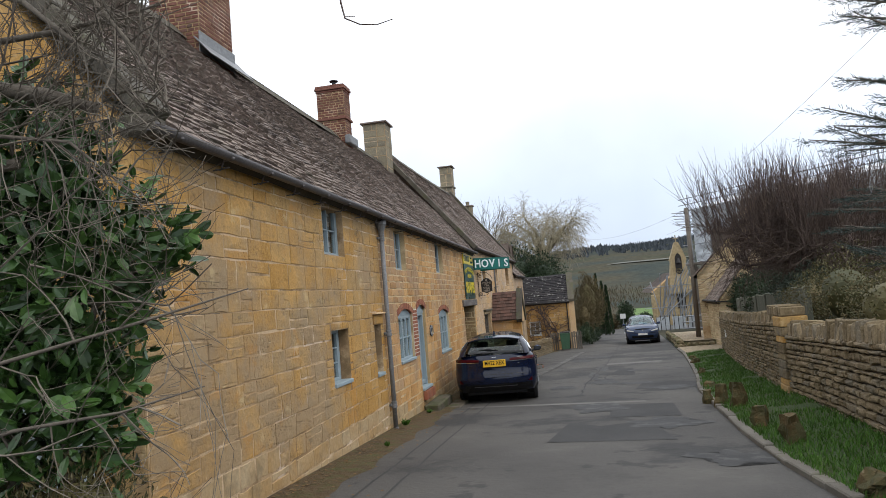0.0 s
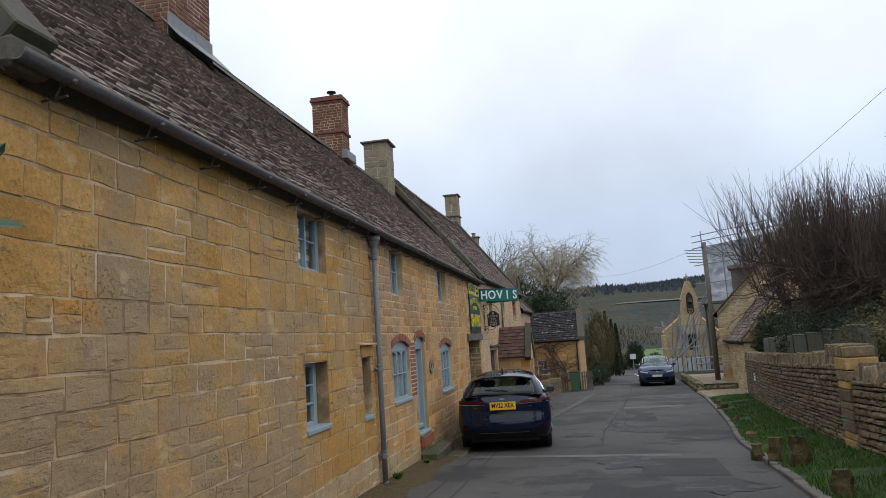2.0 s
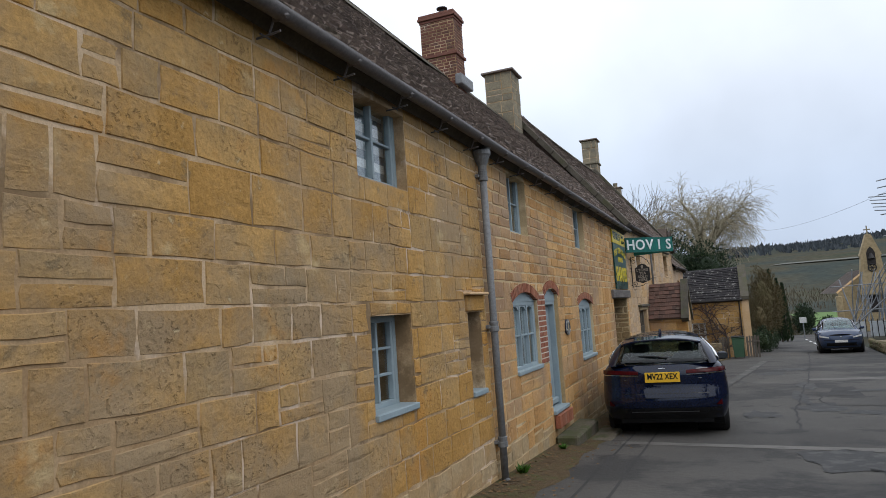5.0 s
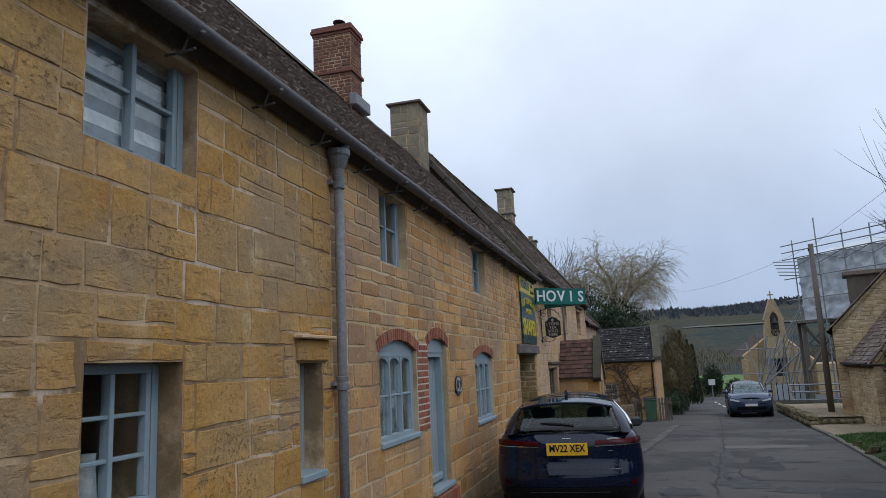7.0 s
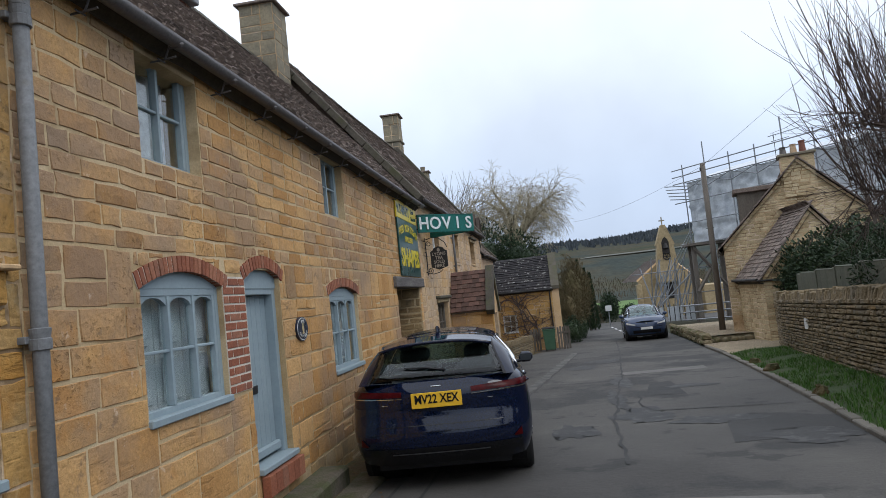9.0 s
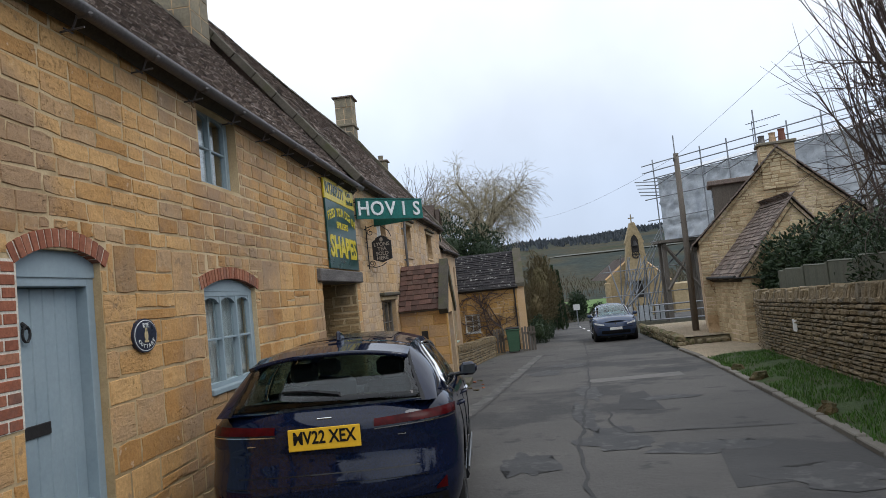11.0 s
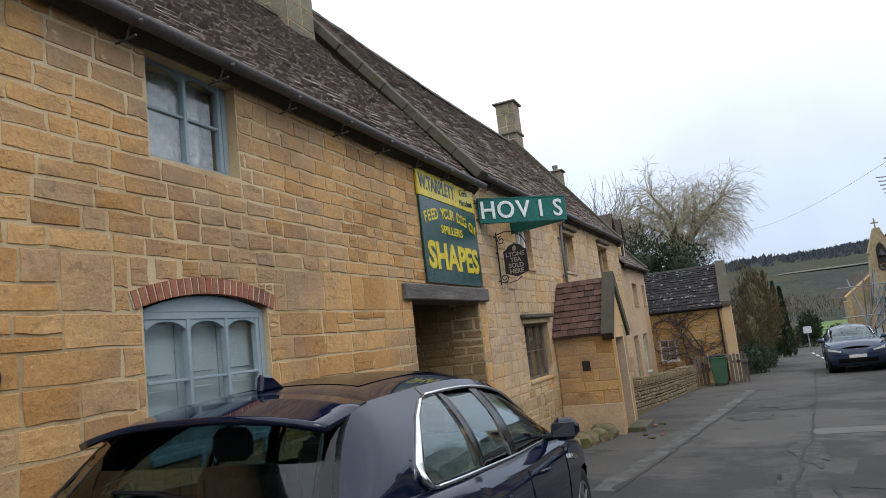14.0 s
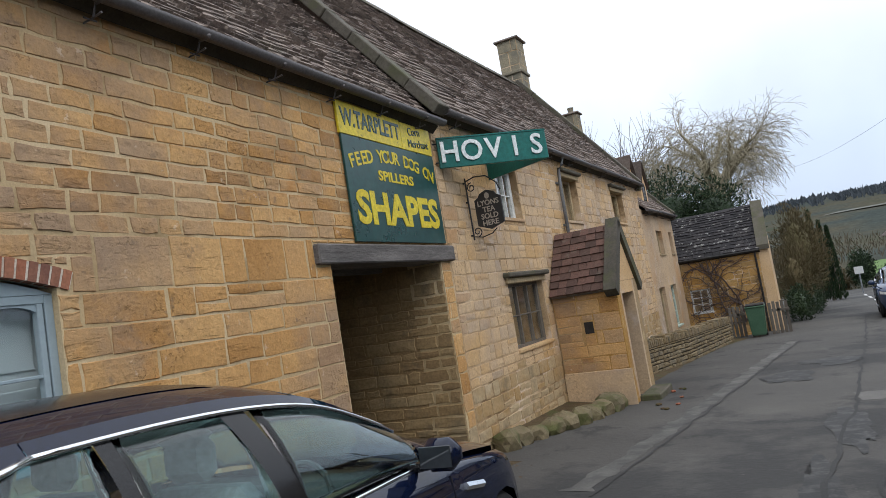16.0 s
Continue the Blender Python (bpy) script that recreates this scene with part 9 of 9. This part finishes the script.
core_bush("hedge", "clipped dark hedge across the road junction", "hedge", [((x, 76 + 0.3 * (i % 2), -2.2), (1.3, 0.9, 1.25)) for i, x in enumerate((-1.0, 0.8, 2.4, 3.6))], 6000, 0.2, 0.07, BROWNSHRUB, 459)
core_bush("bush", "round dark evergreen at the junction", "bush", [((5.1, 75.5, -1.3), (1.0, 0.9, 1.6))], 2600, 0.2, 0.08, DARKLEAF, 461)
core_bush("bush", "low dark bush by the churchyard", "bush", [((7.2, 77.5, -2.0), (0.9, 0.8, 0.8))], 1500, 0.2, 0.08, DARKLEAF, 463)

# far bare woods and hill-top trees
rng = random.Random(471)
verts, faces = [], []
for _ in range(9000):
    x, y = rng.uniform(-60, 60), rng.uniform(100, 175)
    if 7 < x < 17 and y < 150:
        continue
    crown = 4.0 + 1.8 * noise.noise((x * 0.12, y * 0.1, 0))
    z = land(x, y) + crown * rng.random() ** 0.7
    leaf_geo(verts, faces, Vector((x, y, z)), Vector((rng.uniform(-0.5, 0.5), rng.uniform(-0.3, 0.3), 1)), rand_dir(rng), rng.uniform(0.7, 1.4), rng.uniform(0.1, 0.28))
tagged(raw("far_woods", verts, faces, surf("bare_wood_mass", [(0.075, 0.062, 0.045), (0.11, 0.09, 0.06), (0.085, 0.08, 0.05)], rnd=0.9, big=0.05, fine=2, bump=0)), "belt of bare brown woodland in the valley", "woods", kind="stuff")
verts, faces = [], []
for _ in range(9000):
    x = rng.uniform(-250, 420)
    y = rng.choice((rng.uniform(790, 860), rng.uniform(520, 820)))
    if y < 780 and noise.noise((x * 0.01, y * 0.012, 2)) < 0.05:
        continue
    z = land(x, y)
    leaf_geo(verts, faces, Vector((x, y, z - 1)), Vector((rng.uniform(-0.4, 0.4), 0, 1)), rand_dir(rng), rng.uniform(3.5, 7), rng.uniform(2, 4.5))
# crest trees carry the blue of the haze in their base colour
tagged(raw("hill_woods", verts, faces, surf("hazed_hill_wood", [(0.045, 0.054, 0.062), (0.06, 0.07, 0.078)], rnd=0.9, big=0.01, fine=0.2, bump=0)), "dark woodland along the hill crest, coloured blue-grey for haze", "woods", kind="stuff")
for i, (x0, x1, y) in enumerate(((20, 105, 420),)):
    bm = bmesh.new()
    bm.faces.new([bm.verts.new((x, yy, land(x, yy) + 0.5)) for x, yy in ((x0, y), (x1, y), (x1 - 12, y + 9), (x0 + 8, y + 9))])
    tagged(part("far_field", bm, surf("pale_stubble", [(0.085, 0.09, 0.075), (0.12, 0.12, 0.10)], rnd=0, big=0.05, fine=1, bump=0)), "pale strip of distant field", "field", kind="structure")
bm = bmesh.new()
bm.faces.new([bm.verts.new((x, y, z)) for x, y, z in ((7.5, 96, land(8, 96) + 0.1), (24, 96, land(24, 96) + 0.1), (30, 150, land(30, 150) + 0.3), (9, 150, land(9, 150) + 0.3))])
tagged(part("far_field", bm, surf("green_pasture", [(0.075, 0.14, 0.03), (0.10, 0.17, 0.04)], rnd=0, big=0.3, fine=3, bump=0)), "bright green pasture beyond the church", "field", kind="structure")

# weeds at the wall foot
for x, y, s in ((-3.36, 12.75, 0.14), (-3.3, 14.6, 0.1), (-3.05, 10.4, 0.08)):
    rng = random.Random(int(y * 100))
    w = thing("weed", "small green weed at the wall foot", "weed", "weeds")
    v, f = [], []
    for _ in range(26):
        leaf_geo(v, f, Vector((x, y, ground_z(y) + 0.02)), Vector((rng.uniform(-1, 1), rng.uniform(-1, 1), rng.uniform(0.5, 1.2))), rand_dir(rng), s * rng.uniform(0.7, 1.2), s * 0.3)
    tagged(raw("leaves", v, f, GRASS, w), kind="stuff")


# ---- wall blocks, last ----
def sides(hole, grow=0.0):
    return (hole[0] - grow, hole[1] + grow, hole[2] - grow, hole[3] + grow)


front_cut = [sides(h) for h in FRONT_HOLES] + [(W4[1], DOOR[0], 0.54, 1.58), (11.58, 12.15, 1.36, 1.58), (21.42, 24.36, 1.46, 1.68)]
front_cut += [(W1[0], W1[1], 3.0, 3.4), (W3[0], W3[1], 3.0, 3.4), (W6[0], W6[1], 3.0, 3.4)]
front_cut += arch_steps(W4[0] - 0.06, W4[1] + 0.08, W4[3] - 0.06, 0.14, 0.11) + arch_steps(DOOR[0] - 0.05, DOOR[1] + 0.08, DOOR[3] - 0.02, 0.13, 0.11) + arch_steps(W5[0] - 0.1, W5[1] + 0.1, W5[3] - 0.03, 0.12, 0.11)


def split_low(rects, line):
    """Blocks above and below a wavering line."""
    high, low = [], []
    for r in rects:
        u, v = (r[0] + r[1]) / 2, (r[2] + r[3]) / 2
        (low if v < line(u) + 0.22 * noise.noise((u * 0.8, v * 2.0, 9)) else high).append(r)
    return high, low


high, low = split_low(courses(H0, HSPLIT, -0.7, EAVE - 0.02, (0.16, 0.33), (0.20, 0.62), 301, front_cut), lambda u: ground_z(u) + 0.42)
lay("block", high, face1, ASHLAR, wall_a, 301, gap=0.007, proud=0.006, rough=0.009, near=9, parts=240)
lay("base_block", low, face1, WORNBASE, wall_a, 302, gap=0.012, proud=0.006, rough=0.012, near=9, parts=60)
high, low = split_low(courses(HSPLIT, H1, -1.1, 1.72, (0.17, 0.29), (0.24, 0.68), 303, front_cut) + courses(HSPLIT, H1, 1.72, EAVE - 0.02, (0.125, 0.175), (0.18, 0.46), 308, front_cut), lambda u: ground_z(u) + 0.35)
lay("block", high, face1, COURSED, wall_b, 303, gap=0.011, proud=0.007, rough=0.009, near=16, parts=260)
lay("base_block", low, face1, WORNBASE, wall_b, 304, gap=0.012, proud=0.006, rough=0.010, near=16, parts=40)
high, low = split_low(courses(0.02, L2, -1.6, E2 - 0.02, (0.10, 0.24), (0.16, 0.5), 305, MID_HOLES), lambda u: -0.25)
lay("block", high, face2, PALE, wall_c, 305, gap=0.010, proud=0.005, rough=0.010, near=2, parts=200)
lay("base_block", low, face2, WORNBASE, wall_c, 306, gap=0.012, proud=0.006, rough=0.012, near=2, parts=60)
lay("block", courses(AX0, AX1, -1.9, AE - 0.02, (0.16, 0.28), (0.25, 0.6), 307, [AW]), face_a, ASHLAR, wall_e, 307, gap=0.010, proud=0.006, rough=0.008, parts=150)
lay("stone", courses(4.0, 13.6, -0.06, 1.2, (0.05, 0.12), (0.14, 0.42), 309), bound_face, DRYSTONE, wall_f, 309, gap=0.016, proud=0.03, rough=0.022, near=10, parts=300)
lay("stone", courses(14.04, 32.0, -0.06, 1.44, (0.05, 0.11), (0.14, 0.40), 311), bound_face, DRYSTONE, wall_g, 311, gap=0.016, proud=0.03, rough=0.022, near=15, parts=300)
lay("stone", gable_rects(WX0, WX1, WPK, WEZ, WPZ, -1.8, 313), lambda u, v, d: (u, WY0 + 0.02 - d, v), RHOUSE, wing, 313, gap=0.014, proud=0.008, rough=0.012, parts=200)
lay("stone", gable_rects(GX0, GX1, GPK, GEZ, GPZ, -0.5, 315), lambda u, v, d: on_main(u, GY0 + 0.02 - d, v), RHOUSE, main, 315, gap=0.014, proud=0.008, rough=0.012, parts=100)
lay("stone", courses(WY0, WY1, -1.8, WEZ, (0.1, 0.18), (0.2, 0.45), 317), lambda u, v, d: (WX0 - d, u, v), RHOUSE, wing, 317, gap=0.014, proud=0.008, rough=0.012, parts=60)
lay("stone", courses(8.05, 9.15, 3.6, 5.1, (0.1, 0.16), (0.2, 0.4), 319), lambda u, v, d: on_main(u, 37.96 - d, v), RHOUSE, stack, 319, gap=0.014, proud=0.008, rough=0.01, parts=60)
lay("stone", courses(-7.5, HX - 0.004, -1.6, 1.46, (0.1, 0.2), (0.2, 0.5), 321), lambda u, v, d: (u, 24.04 - d, v), PASSWALL, wall_passage_right_ob, 321, gap=0.016, proud=0.01, rough=0.014, parts=150)
lay("block", courses(-8.8, HX - 0.01, -0.5, EAVE - 0.1, (0.2, 0.32), (0.3, 0.7), 323), lambda u, v, d: (u, H0 - 0.014 - d, v), ASHLAR, gable_a, 323, gap=0.01, proud=0.005, rough=0.009, parts=60)
lay("block", courses(0.03, PX - 0.01, -0.62, PEAVE, (0.18, 0.3), (0.3, 0.6), 325, [(0.5, 0.7, 0.0, 0.25)]), lambda u, v, d: turned(u, P0 - d, v), COURSED, porch, 325, gap=0.008, proud=0.005, rough=0.008, parts=60)
